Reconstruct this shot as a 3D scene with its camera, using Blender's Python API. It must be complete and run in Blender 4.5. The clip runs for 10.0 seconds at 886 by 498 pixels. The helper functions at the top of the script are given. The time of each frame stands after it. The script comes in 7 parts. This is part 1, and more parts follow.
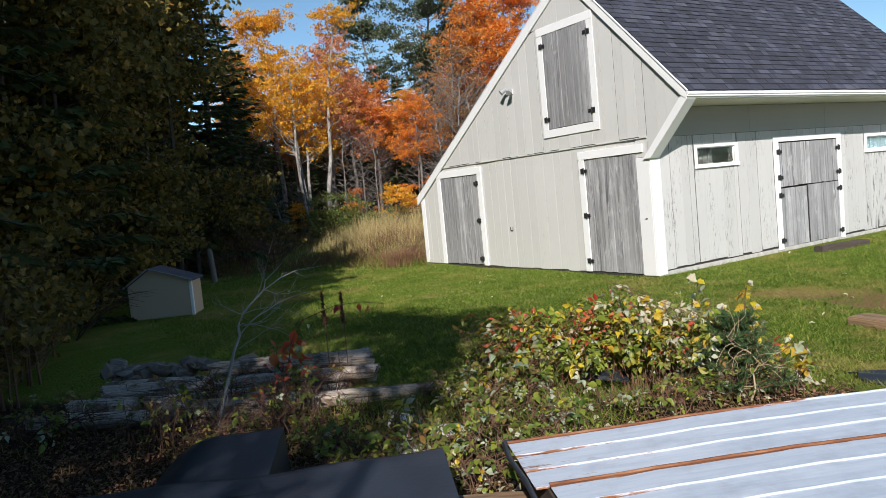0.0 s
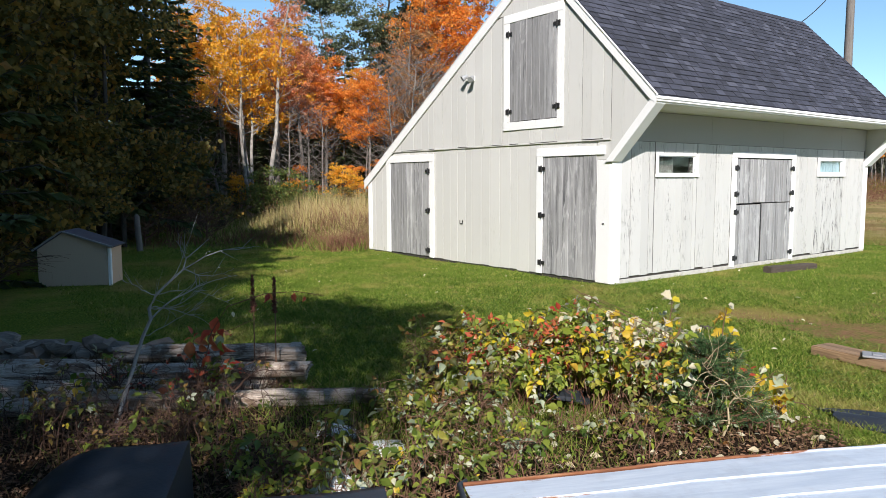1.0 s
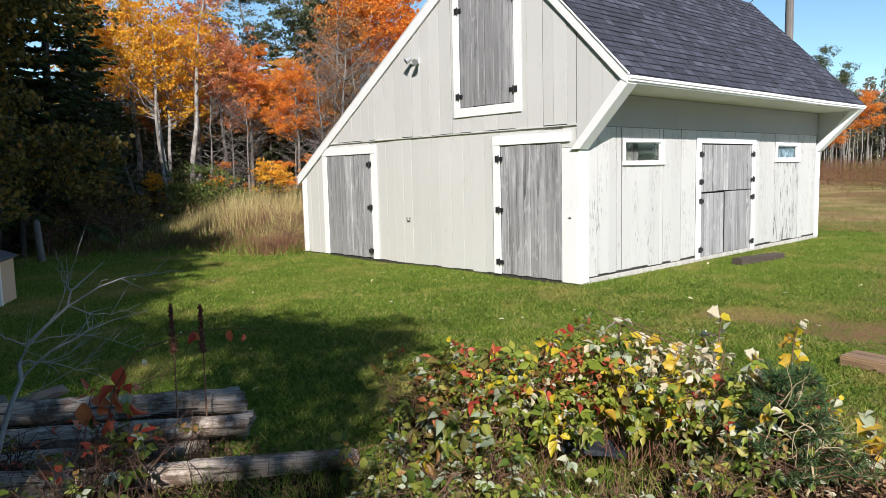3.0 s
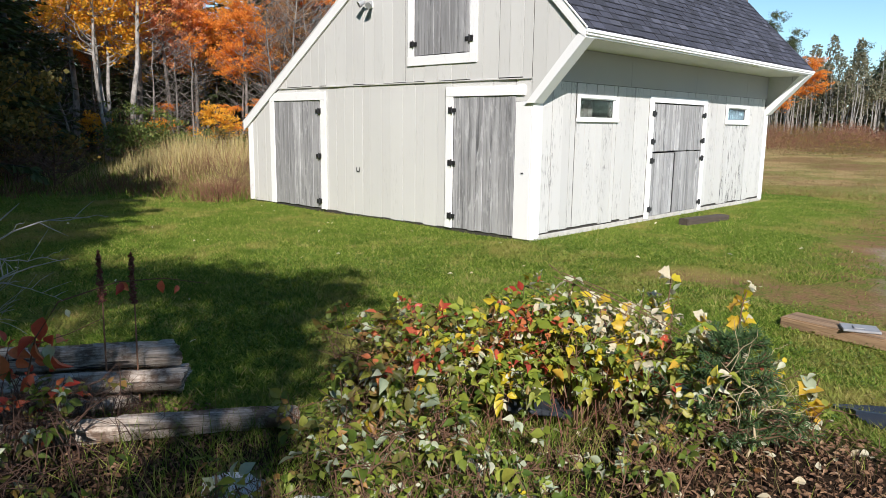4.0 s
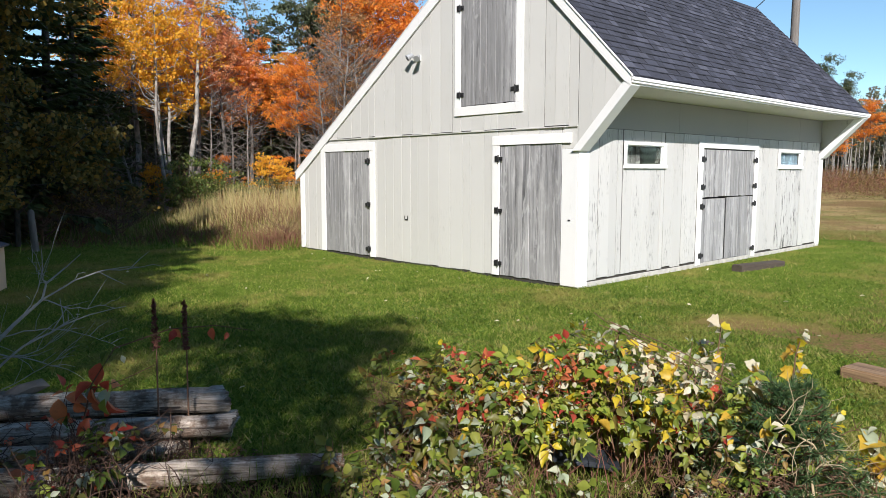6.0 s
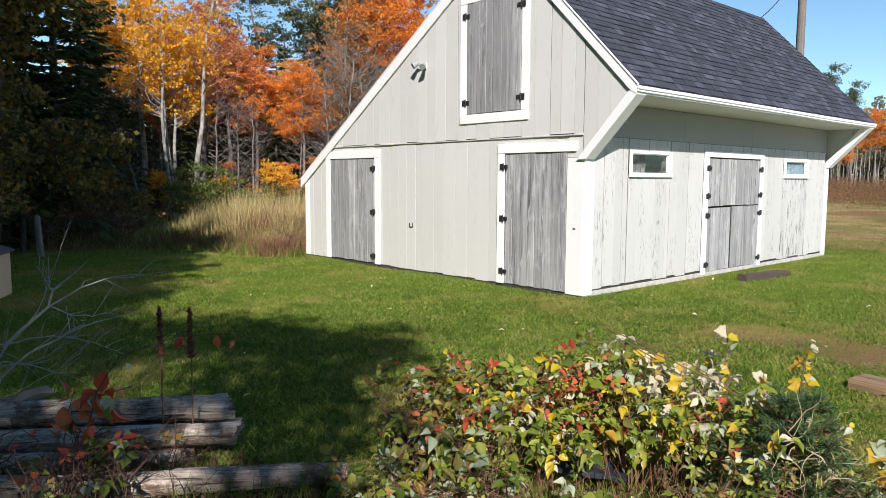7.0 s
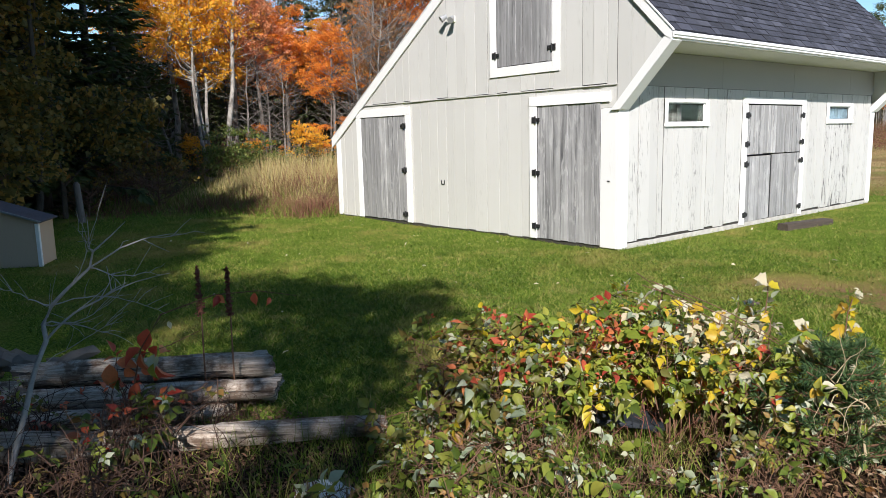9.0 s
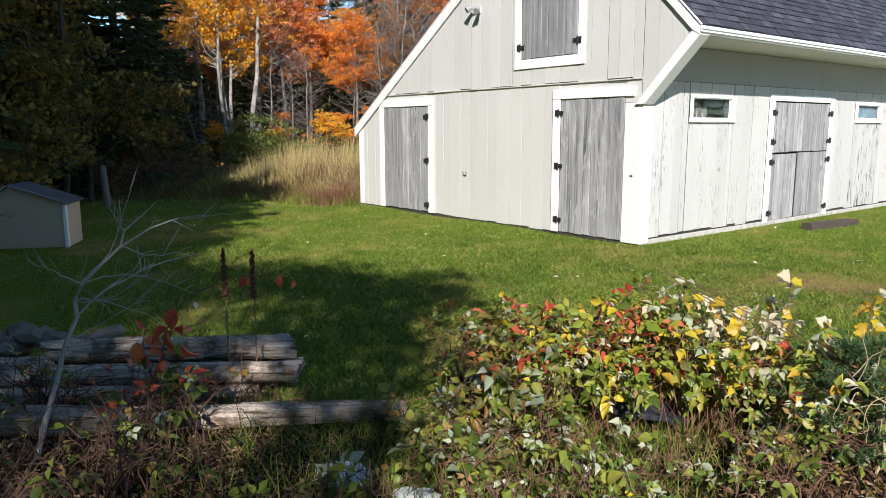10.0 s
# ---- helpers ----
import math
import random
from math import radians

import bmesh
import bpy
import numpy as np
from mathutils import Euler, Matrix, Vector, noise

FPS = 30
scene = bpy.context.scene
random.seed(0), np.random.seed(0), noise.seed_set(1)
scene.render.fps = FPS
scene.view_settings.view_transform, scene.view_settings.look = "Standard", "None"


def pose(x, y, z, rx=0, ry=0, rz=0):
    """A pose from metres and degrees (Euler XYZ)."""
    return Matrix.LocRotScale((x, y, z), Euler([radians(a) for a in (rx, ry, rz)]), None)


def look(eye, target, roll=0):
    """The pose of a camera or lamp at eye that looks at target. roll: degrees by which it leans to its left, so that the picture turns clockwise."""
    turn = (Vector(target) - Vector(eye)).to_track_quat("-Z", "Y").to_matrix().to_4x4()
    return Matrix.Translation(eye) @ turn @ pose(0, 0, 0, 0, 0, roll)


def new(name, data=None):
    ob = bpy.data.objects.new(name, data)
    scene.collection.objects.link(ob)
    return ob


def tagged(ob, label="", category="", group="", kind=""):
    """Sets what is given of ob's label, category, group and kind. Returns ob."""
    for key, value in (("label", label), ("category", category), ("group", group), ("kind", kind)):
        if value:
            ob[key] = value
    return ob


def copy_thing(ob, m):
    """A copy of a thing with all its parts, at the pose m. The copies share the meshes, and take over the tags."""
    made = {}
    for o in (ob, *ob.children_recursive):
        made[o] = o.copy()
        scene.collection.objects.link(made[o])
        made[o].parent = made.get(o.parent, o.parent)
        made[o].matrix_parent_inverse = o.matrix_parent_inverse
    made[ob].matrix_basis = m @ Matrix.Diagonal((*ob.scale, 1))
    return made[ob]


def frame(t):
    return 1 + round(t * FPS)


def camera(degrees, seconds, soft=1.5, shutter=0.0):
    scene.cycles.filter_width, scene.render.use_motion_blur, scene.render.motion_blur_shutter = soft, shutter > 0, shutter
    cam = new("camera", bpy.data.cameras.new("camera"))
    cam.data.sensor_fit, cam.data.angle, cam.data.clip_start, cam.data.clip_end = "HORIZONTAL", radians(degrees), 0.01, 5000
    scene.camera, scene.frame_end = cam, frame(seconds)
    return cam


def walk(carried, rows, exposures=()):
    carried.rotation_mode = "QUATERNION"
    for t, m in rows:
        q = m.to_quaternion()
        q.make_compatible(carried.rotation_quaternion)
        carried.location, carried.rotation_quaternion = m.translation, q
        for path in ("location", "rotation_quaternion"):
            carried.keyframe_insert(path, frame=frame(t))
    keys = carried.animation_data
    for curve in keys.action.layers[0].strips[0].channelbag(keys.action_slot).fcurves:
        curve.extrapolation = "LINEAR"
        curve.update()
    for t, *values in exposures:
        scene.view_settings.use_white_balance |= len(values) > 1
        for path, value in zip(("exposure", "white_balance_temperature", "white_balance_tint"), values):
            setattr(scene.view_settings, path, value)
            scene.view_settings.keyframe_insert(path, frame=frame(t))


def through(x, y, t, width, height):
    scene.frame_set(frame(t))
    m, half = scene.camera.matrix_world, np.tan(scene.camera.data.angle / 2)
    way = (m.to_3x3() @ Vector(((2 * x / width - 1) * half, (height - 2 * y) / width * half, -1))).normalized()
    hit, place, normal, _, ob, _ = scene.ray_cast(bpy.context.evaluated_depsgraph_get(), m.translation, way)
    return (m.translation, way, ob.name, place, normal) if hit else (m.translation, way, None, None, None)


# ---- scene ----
cam = camera(63.5, 10.0, 0.6)
PATH = [
    (0, (7.914, -8.972, 1.622), (6.222, -7.916, 1.47), -5.5),
    (0.5, (7.578, -8.801, 1.568), (5.942, -7.662, 1.397), 1.0),
    (0.8, (7.385, -8.752, 1.598), (5.827, -7.507, 1.452), -0.1),
    (0.9, (7.341, -8.745, 1.606), (5.709, -7.6, 1.442), -0.6),
    (1, (7.306, -8.695, 1.603), (5.711, -7.504, 1.411), -0.2),
    (1.5, (6.975, -8.514, 1.606), (5.392, -7.302, 1.453), -1.7),
    (2, (6.634, -8.365, 1.637), (5.041, -7.162, 1.514), 1.0),
    (2.5, (6.337, -8.309, 1.623), (5.012, -6.816, 1.496), 1.8),
    (2.7, (6.233, -8.265, 1.615), (4.779, -6.902, 1.447), -1.4),
    (3.8, (6.024, -8.044, 1.551), (4.622, -6.655, 1.229), 0.2),
    (4, (6.014, -8.07, 1.576), (4.656, -6.643, 1.233), 0.7),
    (4.5, (6.031, -8.04, 1.579), (4.607, -6.667, 1.283), -1.5),
    (5, (6.065, -8.054, 1.591), (4.64, -6.664, 1.393), -1.9),
    (5.5, (6.05, -8.063, 1.586), (4.615, -6.686, 1.375), -1.5),
    (6, (6.054, -8.072, 1.586), (4.587, -6.73, 1.372), -0.0),
    (6.2, (6.06, -8.116, 1.565), (4.59, -6.774, 1.37), 0.8),
    (7.3, (6.034, -8.065, 1.602), (4.55, -6.738, 1.412), -0.1),
    (7.5, (6.035, -8.069, 1.592), (4.518, -6.777, 1.415), 0.7),
    (8, (6.023, -8.067, 1.583), (4.477, -6.817, 1.37), -0.5),
    (8.5, (6.023, -8.065, 1.583), (4.477, -6.816, 1.362), -1.1),
    (9, (6.027, -8.061, 1.568), (4.5, -6.806, 1.259), -1.4),
    (9.5, (6.016, -8.084, 1.567), (4.43, -6.908, 1.252), -1.4),
    (10, (6.039, -8.101, 1.553), (4.483, -6.889, 1.223), -0.2),
]
walk(cam, [(t, look(eye, target, roll)) for t, eye, target, roll in PATH], [(0, 0.2), (0.5, 0.40), (1.0, 0.42), (7.5, 0.4), (10.0, 0.46)])

# ---- light ----
SUN_TO = Vector((0.91, -0.70, 0.72)).normalized()
sun_data = bpy.data.lights.new("sun", "SUN")
sun_data.energy, sun_data.angle, sun_data.color = 5.0, radians(0.55), (1.0, 0.946, 0.912)
sun = new("sun", sun_data)
sun.matrix_world = look((20, -20, 30), Vector((20, -20, 30)) - SUN_TO)
world = bpy.data.worlds.new("sky")
scene.world = world
world.use_nodes = True
wn = world.node_tree.nodes
sky = wn.new("ShaderNodeTexSky")
sky.sky_type, sky.sun_disc = "NISHITA", False
sky.sun_elevation = math.asin(SUN_TO.z)
sky.sun_rotation = math.atan2(SUN_TO.x, SUN_TO.y)
sky.air_density, sky.dust_density, sky.ozone_density = 0.75, 0.0, 1.8
tint = wn.new("ShaderNodeMix")
tint.data_type, tint.blend_type = "RGBA", "MULTIPLY"
SOCKET = {k.identifier: k for k in tint.inputs}
SOCKET["Factor_Float"].default_value = 1.0
SOCKET["B_Color"].default_value = (0.87, 1.0, 0.97, 1.0)
world.node_tree.links.new(sky.outputs[0], SOCKET["A_Color"])
world.node_tree.links.new([k for k in tint.outputs if k.identifier == "Result_Color"][0], wn["Background"].inputs[0])
wn["Background"].inputs[1].default_value = 0.122


# ---- material helpers ----
def mat_new(name):
    m = bpy.data.materials.new(name)
    m.use_nodes = True
    return m, m.node_tree.nodes, m.node_tree.links, m.node_tree.nodes["Principled BSDF"]


def coords(n, l, kind="Object", scale=(1, 1, 1)):
    tc = n.new("ShaderNodeTexCoord")
    mp = n.new("ShaderNodeMapping")
    mp.inputs["Scale"].default_value = scale
    l.new(tc.outputs[kind], mp.inputs["Vector"])
    return mp.outputs["Vector"]


def world_pos(n):
    return n.new("ShaderNodeNewGeometry").outputs["Position"]


def noise_tex(n, l, vec, scale, detail=5.0, rough=0.55, distortion=0.0):
    t = n.new("ShaderNodeTexNoise")
    t.inputs["Scale"].default_value, t.inputs["Detail"].default_value = scale, detail
    t.inputs["Roughness"].default_value, t.inputs["Distortion"].default_value = rough, distortion
    l.new(vec, t.inputs["Vector"])
    return t.outputs["Fac"]


def ramp(n, l, fac, stops):
    r = n.new("ShaderNodeValToRGB")
    els = r.color_ramp.elements
    while len(els) < len(stops):
        els.new(0.5)
    for e, (p, c) in zip(els, stops):
        e.position, e.color = p, (*c, 1.0)
    l.new(fac, r.inputs["Fac"])
    return r.outputs["Color"]


def mix(n, l, fac, a, b, mode="MIX"):
    m = n.new("ShaderNodeMix")
    m.data_type, m.blend_type = "RGBA", mode
    for sock, v in ((m.inputs["Factor"], fac), (m.inputs["A"], a), (m.inputs["B"], b)):
        if hasattr(v, "is_linked"):
            l.new(v, sock)
        elif sock.type == "RGBA":
            sock.default_value = (*v, 1.0)
        else:
            sock.default_value = v
    return m.outputs["Result"]


def calc(n, l, op, a, b=0.0, c=0.0, clamp=False):
    m = n.new("ShaderNodeMath")
    m.operation, m.use_clamp = op, clamp
    for sock, v in zip(m.inputs, (a, b, c)):
        if hasattr(v, "is_linked"):
            l.new(v, sock)
        else:
            sock.default_value = v
    return m.outputs[0]


def bump(n, l, b, height, strength=0.4, dist=0.01):
    bp = n.new("ShaderNodeBump")
    bp.inputs["Strength"].default_value, bp.inputs["Distance"].default_value = strength, dist
    l.new(height, bp.inputs["Height"])
    l.new(bp.outputs["Normal"], b.inputs["Normal"])


def grey(v):
    return (v, v, v)


# ---- materials ----
def painted_boards(name, base, worn, amount, streak=34.0, start=0.5):
    """Painted vertical boards: thin grain, faint dirt, paint gone in streaks to grey wood."""
    m, n, l, b = mat_new(name)
    v = world_pos(n)
    mp = n.new("ShaderNodeMapping")
    mp.inputs["Scale"].default_value = (1, 1, 0.05)
    l.new(v, mp.inputs["Vector"])
    grain = noise_tex(n, l, mp.outputs[0], streak, 6, 0.65)
    big = noise_tex(n, l, v, 0.9, 4)
    mp2 = n.new("ShaderNodeMapping")
    mp2.inputs["Scale"].default_value = (1, 1, 0.22)
    l.new(v, mp2.inputs["Vector"])
    patch = noise_tex(n, l, mp2.outputs[0], 3.4, 6, 0.7)
    rnd = n.new("ShaderNodeObjectInfo").outputs["Random"]
    tone = mix(n, l, rnd, [c * 0.94 for c in base], [min(1, c * 1.04) for c in base])
    tone = mix(n, l, ramp(n, l, big, [(0.35, grey(0.0)), (0.7, grey(0.2))]), tone, [c * 0.8 for c in base])
    mp3 = n.new("ShaderNodeMapping")
    mp3.inputs["Scale"].default_value = (1, 1, 0.13)
    l.new(v, mp3.inputs["Vector"])
    chip = noise_tex(n, l, mp3.outputs[0], streak * 1.3, 7, 0.75)
    flake = calc(n, l, "MULTIPLY", ramp(n, l, chip, [(0.55, grey(0)), (0.585, grey(1))]), ramp(n, l, patch, [(start, grey(0)), (start + 0.10, grey(1))]))
    tone = mix(n, l, calc(n, l, "MULTIPLY", flake, amount), tone, worn)
    l.new(tone, b.inputs["Base Color"])
    b.inputs["Roughness"].default_value = 0.75
    bump(n, l, b, grain, 0.25, 0.004)
    return m


def weathered_wood(name, dark, light, scale=26.0, horizontal=False):
    m, n, l, b = mat_new(name)
    v = coords(n, l, "Object", (1, 1, 0.04) if not horizontal else (0.05, 1, 1))
    oi = n.new("ShaderNodeObjectInfo").outputs["Random"]
    off = n.new("ShaderNodeVectorMath")
    off.operation = "ADD"
    comb = n.new("ShaderNodeCombineXYZ")
    l.new(calc(n, l, "MULTIPLY", oi, 37.0), comb.inputs[0])
    l.new(v, off.inputs[0])
    l.new(comb.outputs[0], off.inputs[1])
    grain = noise_tex(n, l, off.outputs[0], scale, 8, 0.7, 0.4)
    blot = noise_tex(n, l, world_pos(n), 3.2, 4)
    fl = n.new("ShaderNodeMapping")
    fl.inputs["Scale"].default_value = (1, 1, 5) if not horizontal else (4, 1, 1)
    l.new(off.outputs[0], fl.inputs["Vector"])
    flame = noise_tex(n, l, fl.outputs[0], scale * 0.5, 5, 0.65, 2.4)
    col = ramp(n, l, grain, [(0.37, dark), (0.46, [a * 0.6 + c * 0.4 for a, c in zip(dark, light)]), (0.62, [c * 0.9 for c in light])])
    col = mix(n, l, ramp(n, l, flame, [(0.52, grey(0)), (0.64, grey(0.8))]), col, light)
    col = mix(n, l, ramp(n, l, flame, [(0.30, grey(0.6)), (0.40, grey(0))]), col, [c * 1.5 for c in dark])
    col = mix(n, l, ramp(n, l, blot, [(0.4, grey(0)), (0.66, grey(0.5))]), col, [c * 0.55 for c in light])
    col = mix(n, l, calc(n, l, "MULTIPLY", oi, 0.7), col, [c * 0.42 for c in light])
    knot = n.new("ShaderNodeTexVoronoi")
    knot.inputs["Scale"].default_value = 2.6
    l.new(off.outputs[0], knot.inputs["Vector"])
    kv = coords(n, l, "Object", (1, 1, 0.6))
    l.new(kv, knot.inputs["Vector"])
    col = mix(n, l, ramp(n, l, knot.outputs["Distance"], [(0.035, grey(0.85)), (0.07, grey(0))]), col, [c * 0.5 for c in dark])
    l.new(col, b.inputs["Base Color"])
    b.inputs["Roughness"].default_value = 0.85
    bump(n, l, b, grain, 0.7, 0.006)
    return m


def plain(name, col, rough=0.7, metal=0.0, var=0.25, scale=9.0, bumpy=0.15):
    m, n, l, b = mat_new(name)
    v = world_pos(n)
    f = noise_tex(n, l, v, scale, 6)
    l.new(mix(n, l, f, [c * (1 - var) for c in col], [min(1.0, c * (1 + var)) for c in col]), b.inputs["Base Color"])
    b.inputs["Roughness"].default_value, b.inputs["Metallic"].default_value = rough, metal
    fine = noise_tex(n, l, v, scale * 12, 4)
    bump(n, l, b, fine, bumpy, 0.004)
    return m


def leaf_mat(name, stops, rough=0.45, through=0.35, tint=0.25, gloss=0.35, patch=None):
    """Leaves: colour by leaf and by plant, with some light passing through."""
    m, n, l, b = mat_new(name)
    isl = n.new("ShaderNodeNewGeometry").outputs["Random Per Island"]
    oi = n.new("ShaderNodeObjectInfo").outputs["Random"]
    f = calc(n, l, "FRACT", calc(n, l, "ADD", isl, calc(n, l, "MULTIPLY", oi, 0.97)))
    lo = noise_tex(n, l, world_pos(n), 1.1, 3)
    f = calc(n, l, "ADD", calc(n, l, "MULTIPLY", f, 0.72), calc(n, l, "MULTIPLY", lo, 0.28))
    col = ramp(n, l, f, stops)
    spot = noise_tex(n, l, world_pos(n), 60.0, 3)
    col = mix(n, l, ramp(n, l, spot, [(0.45, grey(0)), (0.75, grey(tint))]), col, (0.12, 0.07, 0.02))
    if patch:
        for c, sc, lo_, hi_, amount in patch:
            col = mix(n, l, ramp(n, l, noise_tex(n, l, world_pos(n), sc, 5, 0.65), [(lo_, grey(0)), (hi_, grey(amount))]), col, c)
    l.new(col, b.inputs["Base Color"])
    b.inputs["Roughness"].default_value = rough
    b.inputs["Specular IOR Level"].default_value = gloss
    tr = n.new("ShaderNodeBsdfTranslucent")
    l.new(col, tr.inputs["Color"])
    mx = n.new("ShaderNodeMixShader")
    mx.inputs[0].default_value = through
    l.new(b.outputs[0], mx.inputs[1])
    l.new(tr.outputs[0], mx.inputs[2])
    l.new(mx.outputs[0], n["Material Output"].inputs["Surface"])
    return m


def bark_mat(name, dark, light, scale=9.0, stretch=0.25):
    m, n, l, b = mat_new(name)
    v = coords(n, l, "Object", (1, 1, stretch))
    f = noise_tex(n, l, v, scale, 7, 0.7)
    c = ramp(n, l, f, [(0.34, dark), (0.62, light)])
    l.new(c, b.inputs["Base Color"])
    b.inputs["Roughness"].default_value = 0.9
    bump(n, l, b, f, 0.6, 0.02)
    return m


M_GABLE = painted_boards("grey_paint", (0.65, 0.643, 0.612), (0.36, 0.35, 0.32), 0.3)
M_SIDE = painted_boards("pale_paint", (0.565, 0.558, 0.54), (0.19, 0.187, 0.185), 0.9, 34.0, 0.485)
# strips filling the board gaps; the gaps' shade is put into this dark colour
M_JOINT = plain("dirty_joint", (0.10, 0.095, 0.09), 0.9, 0, 0.6, 14.0)
# darker than the boards: the eave's shade is put into this grey
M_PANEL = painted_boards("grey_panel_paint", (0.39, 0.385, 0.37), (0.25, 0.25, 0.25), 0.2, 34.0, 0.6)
M_SIDEWORN = painted_boards("peeling_paint", (0.55, 0.545, 0.53), (0.11, 0.107, 0.105), 1.0, 21.0, 0.37)
M_TRIM = painted_boards("white_trim", (0.90, 0.90, 0.89), (0.6, 0.59, 0.56), 0.25)
M_OLDWOOD = weathered_wood("grey_weathered_wood", (0.095, 0.096, 0.102), (0.56, 0.557, 0.56), 13.0)
M_POLE = weathered_wood("pole_wood", (0.05, 0.042, 0.037), (0.36, 0.32, 0.285), 26.0)
M_IRON = plain("black_iron", (0.03, 0.03, 0.032), 0.6, 0.3)
M_SOFFIT = painted_boards("soffit_paint", (0.64, 0.64, 0.58), (0.4, 0.4, 0.34), 0.2)
M_CURTAIN = plain("faded_cloth", (0.11, 0.11, 0.10), 0.9, 0, 0.3, 20.0)
# near-black: the shade inside the barn and behind gaps is put into this colour
M_INNER = plain("dark_inside", (0.05, 0.045, 0.04), 0.9)
M_STONE = plain("pale_footing", (0.50, 0.48, 0.45), 0.9, 0, 0.5, 9, 0.8)
M_BARK = bark_mat("grey_bark", (0.06, 0.05, 0.045), (0.28, 0.25, 0.22))
M_BIRCH = bark_mat("pale_bark", (0.08, 0.07, 0.06), (0.40, 0.37, 0.33), 5.0, 0.5)
M_DARKBARK = bark_mat("dark_bark", (0.03, 0.025, 0.02), (0.11, 0.09, 0.075))
M_TWIG = plain("grey_twig", (0.40, 0.39, 0.38), 0.8, 0, 0.4, 40.0)
M_DEADSTALK = plain("dark_dead_stalk", (0.085, 0.045, 0.03), 0.9, 0, 0.5, 30.0)
M_REDCANE = plain("red_brown_cane", (0.20, 0.075, 0.05), 0.7, 0, 0.4, 30.0)
M_BROWNTWIG = plain("brown_stem", (0.16, 0.085, 0.05), 0.8)
L_ORANGE = leaf_mat("orange_leaves", [(0.1, (0.66, 0.17, 0.03)), (0.45, (0.84, 0.29, 0.04)), (0.75, (0.88, 0.40, 0.06)), (0.95, (0.68, 0.15, 0.05))], 0.55, 0.4, 0.12)
L_RED = leaf_mat("red_leaves", [(0.1, (0.62, 0.17, 0.07)), (0.5, (0.76, 0.33, 0.15)), (0.9, (0.82, 0.48, 0.24))], 0.55, 0.4, 0.12)
L_YELLOW = leaf_mat("yellow_leaves", [(0.1, (0.74, 0.36, 0.03)), (0.5, (0.86, 0.50, 0.04)), (0.8, (0.82, 0.34, 0.04)), (0.97, (0.50, 0.40, 0.06))], 0.55, 0.4, 0.12)
L_RUST = leaf_mat("rust_leaves", [(0.1, (0.30, 0.13, 0.05)), (0.5, (0.48, 0.23, 0.09)), (0.9, (0.42, 0.3, 0.14))], 0.6)
L_OLIVE = leaf_mat("olive_leaves", [(0.1, (0.08, 0.085, 0.03)), (0.5, (0.19, 0.16, 0.05)), (0.8, (0.38, 0.25, 0.06)), (0.97, (0.34, 0.10, 0.03))], 0.5, 0.4, 0.25, 0.2)
L_NEEDLE = leaf_mat("dark_needles", [(0.1, (0.045, 0.07, 0.028)), (0.6, (0.085, 0.12, 0.045)), (0.95, (0.14, 0.15, 0.055))], 0.6, 0.2, 0.25, 0.2)
L_BRUSH = leaf_mat("brown_brush", [(0.1, (0.15, 0.07, 0.05)), (0.5, (0.25, 0.115, 0.08)), (0.9, (0.26, 0.16, 0.09))], 0.8, 0.2, 0.2, 0.1)
L_PINE = leaf_mat("pine_needles", [(0.1, (0.07, 0.095, 0.05)), (0.6, (0.12, 0.15, 0.075)), (0.95, (0.19, 0.20, 0.10))], 0.6, 0.25)


